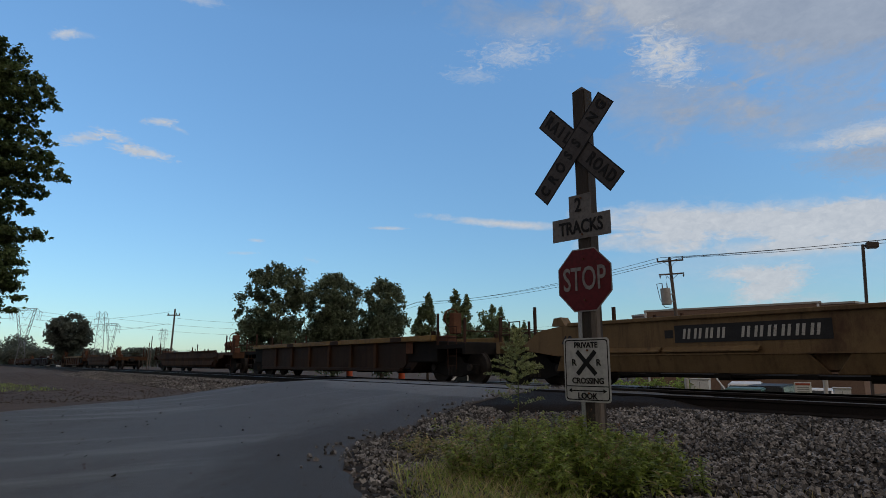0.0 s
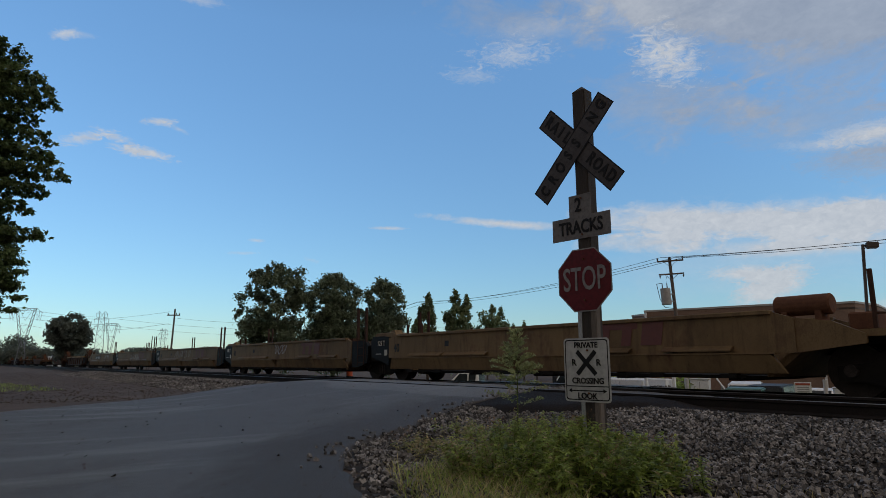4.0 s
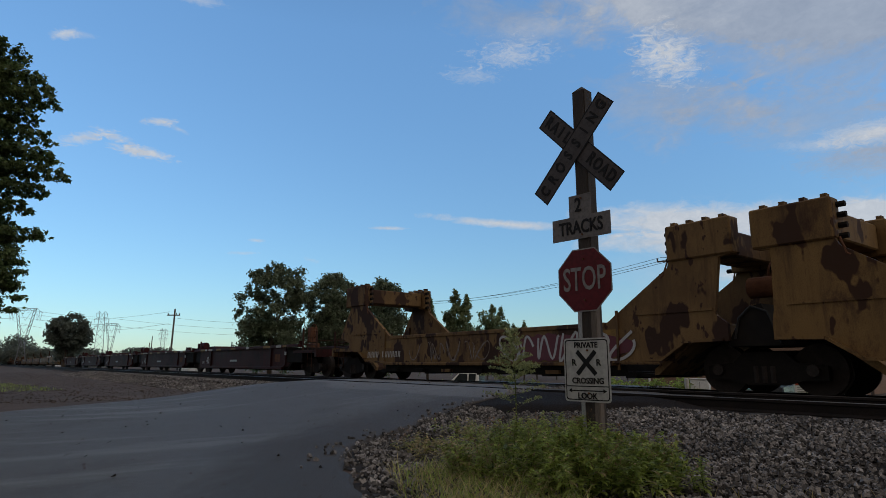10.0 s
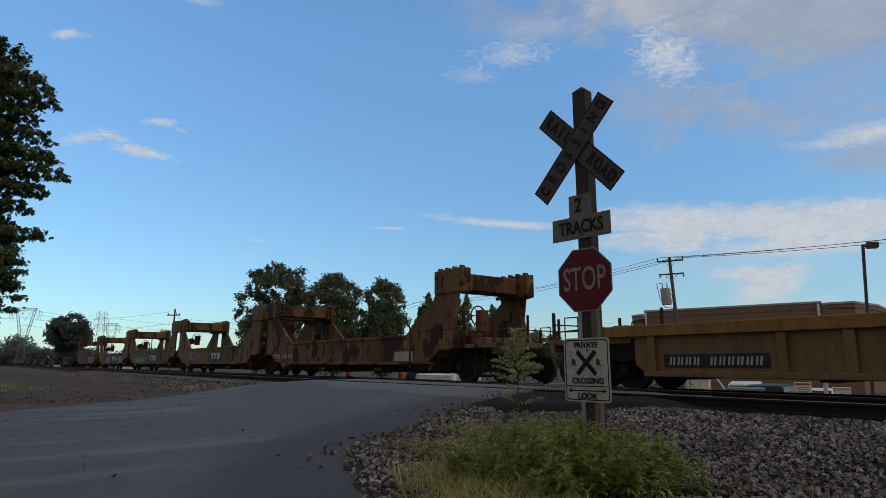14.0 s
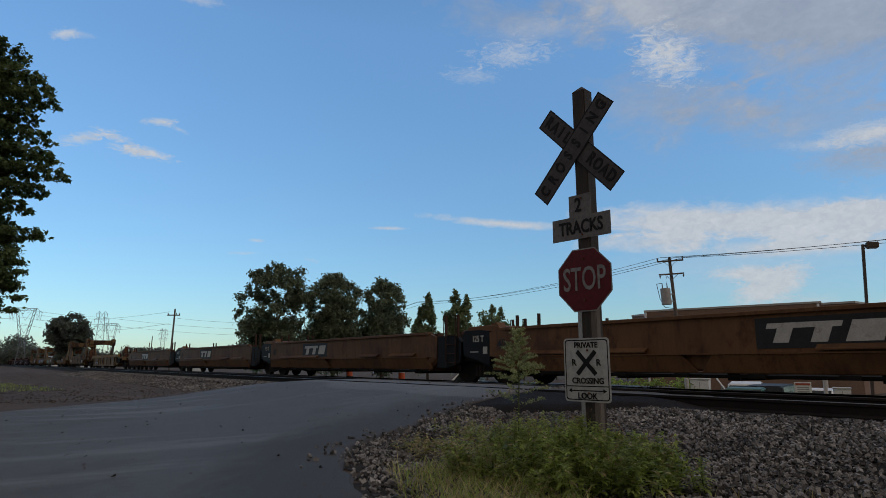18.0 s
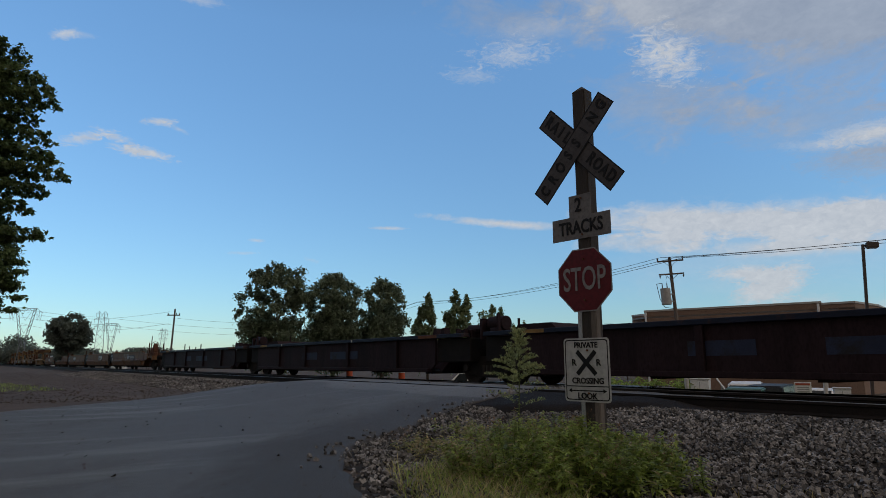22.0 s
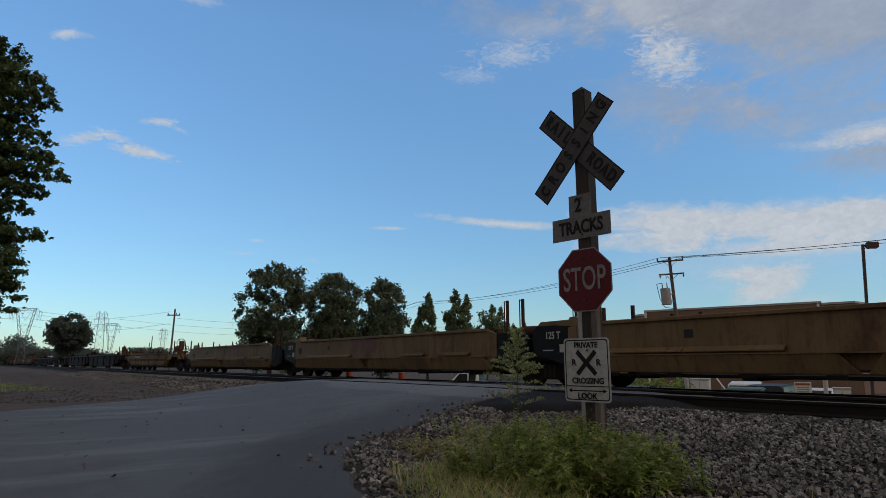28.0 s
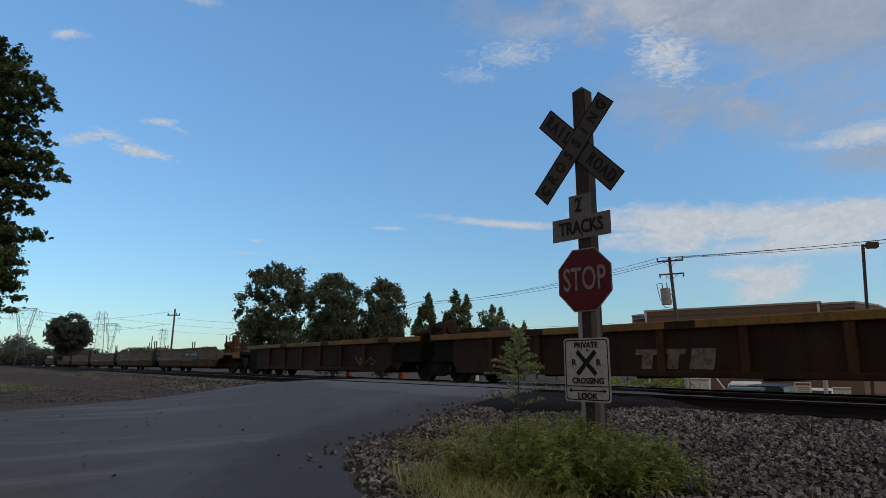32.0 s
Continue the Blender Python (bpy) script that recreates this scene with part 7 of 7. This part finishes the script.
def dress_train():
    """Markings and painted scrawls that set single cars apart."""
    serial(UNITS[(7, 0)][0], 2.06, 1.13, 3.0, 0.36, "mark_black", "mark_white")
    serial(UNITS[(14, 4)][0], -1.25, 1.1, 3.1, 0.34, "mark_black", "mark_white")
    for c, i, x in ((7, 1, -2.78), (7, 2, -2.92), (7, 3, -2.77), (7, 4, -2.8), (14, 0, -1.0), (14, 1, 1.05), (14, 2, -1.9), (14, 3, -0.8)):
        logo(UNITS[(c, i)][0], x - 0.1, 1.17, 2.15, 0.5, None, "tt_logo_red")
    for c in (7, 14):
        for i in range(5):
            part("stencil_mark", boxes((3.6, 3.8, 1.5, 1.506, 1.05, 1.22), (3.66, 3.74, 1.506, 1.508, 1.09, 1.18)), "mark_black", UNITS[(c, i)][0])
    for i, x0, x1, z0, z1, w, n, seed in ((0, -4.6, -1.9, 1.0, 1.4, 0.022, 9, 5), (1, -2.1, 1.5, 0.85, 1.3, 0.022, 9, 6), (2, -1.1, 2.7, 0.9, 1.38, 0.022, 8, 7), (3, -0.4, 0.9, 0.92, 1.4, 0.03, 3, 8)):
        spray(UNITS[(7, i)][0], x0, x1, z0, z1, None, "spray_white", seed, w=w, n=n)
    for i, x in ((0, 1.3), (1, 1.27), (2, 2.2), (3, -1.7)):
        logo(UNITS[(11, i)][0], x, 1.08, 2.3, 0.56, "mark_black", "mark_white")
    t = UNITS[(11, 4)][0]
    serial(t, -1.36, 1.04, 3.1, 0.36, "mark_black", "mark_grey")
    spray(t, -0.6, 1.4, 0.75, 1.38, None, "mark_grey", 21, w=0.03, n=5)
    # bulkhead car
    t = UNITS[(9, 0)][0]
    serial(t, 5.05, 0.84, 2.45, 0.36, None, "mark_white", y=1.503)
    spray(t, -5.4, -1.0, 0.56, 1.3, "spray_crimson", "spray_white", 31, w=0.07, n=6)
    spray(t, -0.6, 3.4, 0.6, 1.2, None, "spray_faint", 38, w=0.035, n=6)
    t = UNITS[(9, 1)][0]
    spray(t, 2.9, 5.4, 0.45, 1.25, None, "spray_silver", 32, w=0.06, n=6)
    spray(t, 0.75, 2.75, 0.45, 1.22, "spray_blue", "spray_white", 33, w=0.05, n=3)
    logo(t, -1.38, 0.96, 2.25, 0.6, "mark_black", "mark_white", y=1.53)
    spray(t, -5.5, -2.9, 0.55, 1.22, "spray_silver", "spray_blue", 34, w=0.05, n=4)
    t = UNITS[(9, 2)][0]
    spray(t, 1.6, 5.4, 0.58, 1.05, "spray_green", None, 35, n=7)
    logo(t, -1.25, 0.93, 2.3, 0.6, "mark_black", "mark_white", y=1.53)
    t = UNITS[(9, 3)][0]
    spray(t, 3.2, 5.0, 0.72, 1.26, None, "spray_silver", 36, w=0.09, n=5)
    spray(t, 2.2, 3.1, 0.78, 1.22, None, "spray_red", 37, w=0.13, n=3)
    logo(t, -0.63, 0.95, 2.0, 0.58, "mark_black", "mark_white", y=1.53)
    serial(UNITS[(9, 4)][0], 5.5, 0.85, 2.45, 0.36, None, "mark_white", y=1.503)
    for x0, x1, z0, z1 in ((-5.1, -4.0, 0.6, 0.92),):
        part("tare_panel", boxes((x0, x1, 1.503, 1.508, z0, z1), (x0 + 0.04, x1 - 0.04, 1.508, 1.509, z0 + 0.04, z1 - 0.04)), "mark_grey", UNITS[(9, 4)][0])
    # yellow ribbed car
    t = UNITS[(10, 0)][0]
    serial(t, 4.75, 0.58, 2.2, 0.28, "mark_black", "mark_grey", y=1.475)
    figure(t, "40", 1.34, 0.66, 0.58, "mark_black", y=1.475)
    serial(UNITS[(13, 0)][0], 3.5, 1.06, 2.6, 0.24, "mark_black", "mark_white")
    logo(UNITS[(15, 1)][0], -0.85, 0.62, 2.2, 0.42, None, "spray_faint", y=1.476)
    spray(UNITS[(15, 0)][0], -5.0, -3.6, 0.45, 0.75, None, "spray_faint", 44, w=0.03, n=4)
    t, L = UNITS[(6, 0)]
    part("patch_plate", boxes((-L / 2 + 1.6, -L / 2 + 2.0, 1.47, 1.476, 0.85, 1.25)), "rusty_iron", t)


dress_train()


# ---- foreground: stones, weeds and litter ----
EDGE = along([(*p, 0) for p in ROAD_RIGHT], 200)
EDGE_X, EDGE_Y = [e.x for e in EDGE], [e.y for e in EDGE]


def right_of_road(x, y):
    """How far (x, y) lies to the right of the road's edge."""
    return x - float(np.interp(y, EDGE_Y, EDGE_X))


def stone_mesh(rng):
    """One angular stone of about unit size: a box with pulled corners."""
    v = np.array([(x, y, z) for x in (-1, 1) for y in (-1, 1) for z in (-1, 1)], float) * 0.5
    v *= rng.uniform(0.55, 1.0, size=(8, 3))
    v *= np.array([1.0, rng.uniform(0.6, 0.95), rng.uniform(0.45, 0.75)])
    return v


STONE_FACES = [(0, 1, 3, 2), (4, 6, 7, 5), (0, 4, 5, 1), (2, 3, 7, 6), (0, 2, 6, 4), (1, 5, 7, 3)]


def turn_of(rng):
    q = rng.normal(size=4)
    q[0] += 1.5
    q /= np.linalg.norm(q)
    w, x, y, z = q
    return np.array([[1 - 2 * (y * y + z * z), 2 * (x * y - z * w), 2 * (x * z + y * w)], [2 * (x * y + z * w), 1 - 2 * (x * x + z * z), 2 * (y * z - x * w)], [2 * (x * z - y * w), 2 * (y * z + x * w), 1 - 2 * (x * x + y * y)]])


def stones_end(s):
    """How far across towards the rail the loose stones reach."""
    return float(np.interp(s, [-8, 4.6, 5.3, 6.0, 6.7, 7.4, 9], [7.72, 7.76, 7.66, 6.85, 6.6, 6.1, 5.6]))


def shoulder_z(s, p):
    q = trk(s, p, 0)
    free = ramp(right_of_road(q.x, q.y), 0.0, 0.8)
    bank = ground_z(s, p) + 0.05 + 0.03 * noise.noise((s * 0.9, p * 0.9, 4.0))
    return (road_z(p) - 0.004) * (1 - free) + bank * free


def build_stones():
    rng = np.random.default_rng(12)
    t = empty("ballast_shoulder", "slope of loose grey crushed stones beside the track", "stones", kind="structure")
    shapes = []
    for i in range(24):
        me = bpy.data.meshes.new("stone")
        me.from_pydata(stone_mesh(rng).tolist(), [], STONE_FACES)
        me.materials.append(M["stone"])
        shapes.append(me)
    verts, faces, singles = [], [], 0

    def lay(s, p, size, z, loose=True):
        nonlocal singles
        q = trk(s, p, z)
        if loose and singles < 290 and 0.2 < s < 2.6 and 4.3 < p < 6.2 and rng.random() < 0.5:
            ob = new("stone", shapes[int(rng.integers(24))])
            ob.parent = t
            ob.matrix_basis = Matrix.LocRotScale(q, Euler(rng.uniform(-0.8, 0.8, 3) + np.array([0, 0, rng.uniform(0, 6)])), Vector((size,) * 3))
            singles += 1
            return
        v = stone_mesh(rng) * size @ turn_of(rng).T + np.array(q)
        n = len(verts)
        verts.extend(v.tolist())
        faces.extend([tuple(n + k for k in f) for f in STONE_FACES])

    # bank to the right of the road
    for _ in range(105000):
        s, p = rng.uniform(-7.5, 9.3), rng.uniform(-0.5, 7.85)
        q = trk(s, p, 0)
        e = right_of_road(q.x, q.y)
        if e < 0.02 or q.y < -0.5 or p > stones_end(s) + 0.16 * noise.noise((s * 2.0, p * 2.0, 6.0)):
            continue
        if e < 0.3 and rng.random() > 0.15 + 2.6 * e:
            continue
        lay(s, p, 0.02 + 0.034 * rng.random() ** 1.4, shoulder_z(s, p) + rng.uniform(-0.012, 0.018))
    # between the rails and under them
    for _ in range(6000):
        s, p = rng.uniform(-8, 8.0), rng.uniform(8.75, 15.0)
        lay(s, p, rng.uniform(0.04, 0.075), 0.335 - 0.1 * ramp(p, 10.7, 11.6) + rng.uniform(-0.02, 0.015), False)
    # thin scatter on the far shoulder beside the dirt
    for _ in range(9000):
        s = 17.6 + 38 * rng.random() ** 1.5
        p = 8.2 - 2.6 * rng.random() ** 1.6
        lay(s, p, rng.uniform(0.035, 0.085), min(0.36, ground_z(s, p) + 0.1 * ramp(p, 7.0, 7.4)) + 0.01, False)
    # stones strewn on the road's edge
    for _ in range(260):
        e = EDGE[int(rng.integers(95, 165))]
        off = -0.5 * rng.random() ** 2.5
        q = Vector((e.x + off, e.y, 0))
        s, p = q.dot(D), q.dot(ACROSS)
        lay(s, p, rng.uniform(0.02, 0.06), road_z(p) + 0.01, False)
    me = bpy.data.meshes.new("stones")
    me.from_pydata(verts, [], faces)
    me.materials.append(M["stone"])
    ob = new("stones", me)
    ob.parent = t
    ob["kind"] = "stuff"
    # earth under the stones, in the ballast's shade-darkened colour
    bm = bmesh.new()
    ss, ps = steps((-9, 9.6, 80)), steps((-3.0, 8.0, 56))
    vs = [[bm.verts.new(trk(s, p, shoulder_z(s, p) - 0.02)) for p in ps] for s in ss]
    for a, b in zip(vs, vs[1:]):
        for i in range(len(ps) - 1):
            c = (a[i].co + b[i + 1].co) / 2
            if right_of_road(c.x, c.y) > 0.02:
                bm.faces.new((a[i], a[i + 1], b[i + 1], b[i]))
    for v in [v for v in bm.verts if not v.link_faces]:
        bm.verts.remove(v)
    bmesh.ops.recalc_face_normals(bm, faces=bm.faces[:])
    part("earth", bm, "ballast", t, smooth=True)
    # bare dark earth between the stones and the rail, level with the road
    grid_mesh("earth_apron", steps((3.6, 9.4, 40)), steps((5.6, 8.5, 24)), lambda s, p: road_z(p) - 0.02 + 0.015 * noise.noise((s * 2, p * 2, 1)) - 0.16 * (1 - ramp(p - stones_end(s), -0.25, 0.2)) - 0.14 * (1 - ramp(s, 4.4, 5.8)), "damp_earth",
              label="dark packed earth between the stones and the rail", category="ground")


build_stones()


def build_clods():
    """Lumps of earth and gravel on the bare ground between road and railway."""
    rng = np.random.default_rng(33)
    verts, faces = [], []
    left = along([(*p, 0) for p in ROAD_LEFT], 160)
    for _ in range(7000):
        s, p = 17 + 55 * rng.random() ** 1.6, rng.uniform(-6, 7.6)
        q = trk(s, p, 0)
        e = min(left, key=lambda v: abs(v.y - q.y)) if q.y < 18.7 else None
        if e is not None and q.x > e.x - 0.1:
            continue
        if q.y >= 18.7 and q.x > -4.3:
            continue
        size = rng.uniform(0.02, 0.05) * (1.6 if rng.random() < 0.05 else 1)
        v = stone_mesh(rng) * size @ turn_of(rng).T + np.array(trk(s, p, ground_z(s, p) + 0.005))
        n = len(verts)
        verts.extend(v.tolist())
        faces.extend([tuple(n + k for k in f) for f in STONE_FACES])
    me = bpy.data.meshes.new("gravel")
    me.from_pydata(verts, [], faces)
    me.materials.append(M["clod"])
    tagged(new("loose_gravel", me), "loose brown gravel and clods on bare ground", "gravel", kind="stuff")


build_clods()


def ribbon_mesh(name, blades, mat, parent, kind=""):
    """Blades: (root, way, bend, length, width) drawn as three-piece tapering ribbons."""
    verts, faces = [], []
    for root, way, bend, length, width in blades:
        side = Vector((-way.y, way.x, 0.001)).normalized() * width / 2
        n = len(verts)
        for k in range(4):
            f = k / 3
            c = root + way * (length * f) + bend * (length * f * f)
            w = side * (1.0, 0.95, 0.65, 0.06)[k]
            verts += [tuple(c - w), tuple(c + w)]
        faces += [(n + 2 * k, n + 2 * k + 1, n + 2 * k + 3, n + 2 * k + 2) for k in range(3)]
    me = bpy.data.meshes.new(name)
    me.from_pydata(verts, [], faces)
    me.materials.append(M[mat])
    ob = new(name, me)
    ob.parent = parent
    if kind:
        ob["kind"] = kind
    return ob


def plot_z(x, y):
    v = Vector((x, y, 0))
    return shoulder_z(v.dot(D), v.dot(ACROSS)) - 0.02


def build_weeds():
    r = random.Random(71)
    t = empty("weeds", "clump of bright green leafy weeds round the sign post", "weeds", kind="stuff")
    stems, green, dry = [], [], []
    rust = []

    def weed(x, y, h, dryness, broad=1.0):
        z = plot_z(x, y)
        lean = Vector((r.gauss(0, 0.16), r.gauss(0, 0.16), 1)).normalized()
        bend = Vector((r.gauss(0, 0.12), r.gauss(0, 0.12), -0.05))
        stems.append((Vector((x, y, z)), lean, bend, h, 0.006))
        n = int(h * 150)
        for i in range(n):
            f = 0.2 + 0.8 * (i + r.random()) / n
            c = Vector((x, y, z)) + lean * (h * f) + bend * (h * f * f)
            a = r.uniform(0, math.tau)
            up = r.uniform(0.0, 0.8)
            way = Vector((math.cos(a), math.sin(a), up)).normalized()
            L = r.uniform(0.05, 0.1) * (1.2 - 0.45 * f) * broad
            (dry if r.random() < dryness else green).append((c, way, Vector((0, 0, -0.35)), L, L * r.uniform(0.2, 0.34)))
        if r.random() < 0.16:
            # a seed head going red-brown
            tip = Vector((x, y, z)) + lean * h + bend * h
            for _ in range(16):
                a = r.uniform(0, math.tau)
                rust.append((tip + Vector((r.gauss(0, 0.03), r.gauss(0, 0.03), r.uniform(-0.06, 0.07))), Vector((math.cos(a), math.sin(a), 1.0)).normalized(), Vector((0, 0, -0.1)), r.uniform(0.015, 0.035), 0.006))
    count = 0
    while count < 360:
        a, b = r.uniform(-1, 1), r.uniform(-1, 1)
        if a * a + b * b > 1:
            continue
        x, y = 0.95 + a * 1.0, 5.05 + b * 1.2
        if right_of_road(x, y) < 0.75 - 0.25 * ramp(y, 4.4, 3.6) or x > 0.345 * y + r.gauss(0, 0.05):
            continue
        d = math.hypot(a, b)
        weed(x, y, r.uniform(0.27, 0.5) * (1.05 - 0.5 * d ** 2) * (1 - 0.3 * max(0, a)), 0.08 + 0.4 * max(0, -a) ** 2, 1.0 + 0.35 * max(0, a))
        count += 1
    for _ in range(60):
        weed(1.62 + r.gauss(0, 0.13), 5.0 + r.gauss(0, 0.3), r.uniform(0.16, 0.34), 0.08, 1.15)
    for _ in range(30):
        weed(1.12 + r.gauss(0, 0.1), 5.75 + r.gauss(0, 0.1), r.uniform(0.3, 0.48), 0.05)
    for _ in range(40):
        weed(0.35 + r.gauss(0, 0.25), 7.4 + r.gauss(0, 0.3), r.uniform(0.1, 0.22), 0.45)
    for _ in range(30):
        weed(-0.2 + r.gauss(0, 0.12), 6.3 + r.gauss(0, 0.35), r.uniform(0.08, 0.18), 0.7)
    ribbon_mesh("seed_heads", rust, "weed_rust", t, "stuff")
    ribbon_mesh("stems", stems, "weed_stem", t, "stuff")
    ribbon_mesh("leaves", green, "weed_leaf", t, "stuff")
    ribbon_mesh("dry_leaves", dry, "weed_dry", t, "stuff")
    g = empty("grass_tuft", "tufts of long yellowing grass beside the road", "grass", kind="stuff")
    long_green, long_dry = [], []
    for _ in range(4200):
        x, y = r.uniform(-0.62, 0.85), r.uniform(3.4, 5.1)
        e = right_of_road(x, y)
        if e < 0.3 or e < 0.5 and r.random() < 0.6:
            continue
        a = r.uniform(0, math.tau)
        lean = r.uniform(0.1, 0.7)
        way = Vector((math.cos(a) * lean, math.sin(a) * lean, 1)).normalized()
        row = (Vector((x, y, plot_z(x, y))), way, Vector((math.cos(a) * 0.3, math.sin(a) * 0.3, -0.35)), r.uniform(0.1, 0.3), r.uniform(0.004, 0.008))
        (long_dry if r.random() < 0.5 else long_green).append(row)
    for _ in range(700):
        x, y = r.uniform(1.3, 3.2), r.uniform(3.2, 4.4)
        a = r.uniform(0, math.tau)
        way = Vector((math.cos(a) * 0.5, math.sin(a) * 0.5, 1)).normalized()
        if noise.noise((x * 2.2, y * 2.2, 8)) > 0.05:
            long_dry.append((Vector((x, y, plot_z(x, y))), way, Vector((0, 0, -0.3)), r.uniform(0.05, 0.14), 0.005))
    for _ in range(1500):
        s = 24 + r.uniform(0, 9)
        q = trk(s, 1.0 + r.uniform(-1.5, 1.8) - (s - 24) * 0.12, 0)
        a = r.uniform(0, math.tau)
        if q.x < -8.2:
            long_green.append((Vector((q.x, q.y, ground_z(q.dot(D), q.dot(ACROSS)))), Vector((math.cos(a) * 0.4, math.sin(a) * 0.4, 1)).normalized(), Vector((0, 0, -0.3)), r.uniform(0.06, 0.16), 0.012))
    ribbon_mesh("green_blades", long_green, "weed_leaf", g, "stuff")
    ribbon_mesh("dry_blades", long_dry, "weed_dry", g, "stuff")


build_weeds()


def build_plume():
    """A tall weed with a plume of small flower heads."""
    r = random.Random(9)
    x0, y0 = 0.66, 5.6
    t = empty("tall_weed", "tall pale green weed with a feathery flower plume", "plant")
    base = plot_z(x0, y0)
    t.matrix_basis = pose(x0, y0, base)
    H = 1.29 - base
    bm = bmesh.new()
    tube(bm, (0, 0, -0.05), (0.01, 0, H * 0.6), 0.007, 0.005, 6)
    tube(bm, (0.01, 0, H * 0.6), (0.0, 0, H), 0.005, 0.002, 6)
    part("stem", bm, "weed_stem", t)
    heads, twigs, big = [], [], []
    def branch(z, a, L, rise, droop, thick):
        """One flowering branch: a twig with small tufted heads along its upper side."""
        way = Vector((math.cos(a), math.sin(a), rise)).normalized()
        hang = Vector((0, 0, droop))
        twigs.append((Vector((0, 0, z)), way, hang, L, 0.004))
        n = int(L * thick)
        for k in range(n):
            q = 0.2 + 0.8 * (k + r.random()) / n
            c = Vector((0, 0, z)) + way * (L * q) + hang * (L * q * q) + Vector((r.gauss(0, 0.008), r.gauss(0, 0.008), r.uniform(-0.004, 0.02)))
            g = r.uniform(0, math.tau)
            heads.append((c, Vector((math.cos(g) * 0.8, math.sin(g) * 0.8, r.uniform(0.2, 1.2))).normalized(), Vector((0, 0, 0)), r.uniform(0.012, 0.03), r.uniform(0.008, 0.016)))
    for i in range(46):
        f = (i + r.random()) / 46
        branch(H * (0.56 + 0.43 * f), i * 2.4 + r.uniform(-0.4, 0.4), (0.3 * (1 - f) ** 0.6 + 0.045) * r.uniform(0.65, 1.1), 0.55 + 0.7 * f, -0.3, 300)
    # a few longer branches lower down, bare at first
    for z, a, L in ((0.5, 0.1, 0.33), (0.47, 3.0, 0.3), (0.41, 0.5, 0.34), (0.53, 4.2, 0.27), (0.44, 2.2, 0.24)):
        branch(H * z, a, L, 0.5, -0.22, 200)
    for i in range(46):
        z = H * r.uniform(0.12, 0.7)
        a = i * 2.4
        big.append((Vector((0, 0, z)), Vector((math.cos(a), math.sin(a), 0.5)).normalized(), Vector((0, 0, -0.5)), r.uniform(0.05, 0.12), r.uniform(0.008, 0.014)))
    ribbon_mesh("twig_spray", twigs, "weed_stem", t, "stuff")
    ribbon_mesh("flower_plume", heads, "weed_plume", t, "stuff")
    ribbon_mesh("leaves", big, "weed_leaf", t, "stuff")
    return t


PLUME = build_plume()


def build_litter():
    r = random.Random(15)
    t = empty("leaf_litter", "small dark dead leaves scattered on the road", "leaves", kind="stuff")
    rows = []
    for _ in range(420):
        y = 3.5 + 13 * r.random() ** 1.3
        x = r.uniform(-8, -0.3)
        p = Vector((x, y, 0)).dot(ACROSS)
        if right_of_road(x, y) > -0.1:
            continue
        a = r.uniform(0, math.tau)
        rows.append((Vector((x, y, road_z(p) + 0.016)), Vector((math.cos(a), math.sin(a), 0.25)).normalized(), Vector((0, 0, r.uniform(-0.2, 0.3))), r.uniform(0.02, 0.06), r.uniform(0.015, 0.035)))
    ribbon_mesh("dead_leaves", rows, "dead_leaf", t, "stuff")


build_litter()


# ---- movement ----
def motions():
    marks = (0.0, 8.0, 16.0, 24.0, 32.0)
    for t, mid in MOVING:
        walk(t, [(k, pose(*trk(REF_S + SPEED * (k - mid), TRAIN_P, TRAIN_Z + RIDE), 0, 0, TURN)) for k in marks])
    for t, at, nose, speed in LANE_TRUCKS:
        walk(t, [(k, pose(*trk(nose - 3.0 + speed * (k - at), LANE_P, LANE_Z), 0, 0, TURN)) for k in marks])
    # the tall weed sways in the train's wind; degrees of lean towards +x
    sway = [(0.0, 0.4), (0.7, 0.9), (1.4, 0.5), (2.2, 0.9), (3.2, 0.3), (5.5, -1.4), (6.2, -2.6), (7.0, -3.4), (7.6, -2.0), (8.1, -1.8), (9.0, -5.0), (9.4, -2.0), (10.2, -1.6), (11.0, -0.4), (12.0, -1.2), (13.0, -1.6),
            (14.1, 0.4), (16.5, 0.0), (17.4, 0.8), (19.0, 1.0), (20.5, 0.6), (22.0, 1.2), (23.0, 0.9), (25.0, 0.6), (28.0, 0.2), (29.0, 1.0), (30.4, 0.4), (32.0, 0.8)]
    m = PLUME.matrix_basis.copy()
    walk(PLUME, [(k, m @ pose(0, 0, 0, 0, a, 0)) for k, a in sway])
    sets = [o for o in scene.objects if o.name.split(".")[0] == "wheelset"]
    if sets:
        rate = math.degrees(SPEED / WHEEL_R)
        first = sets[0]
        walk(first, [(k / FPS, pose(0, 0, 0, 0, rate * k / FPS, 0)) for k in range(0, 32 * FPS + 1)])
        act = first.animation_data
        for o in sets[1:]:
            o.rotation_mode = "QUATERNION"
            o.animation_data_create()
            o.animation_data.action = act.action
            o.animation_data.action_slot = act.action_slot


motions()
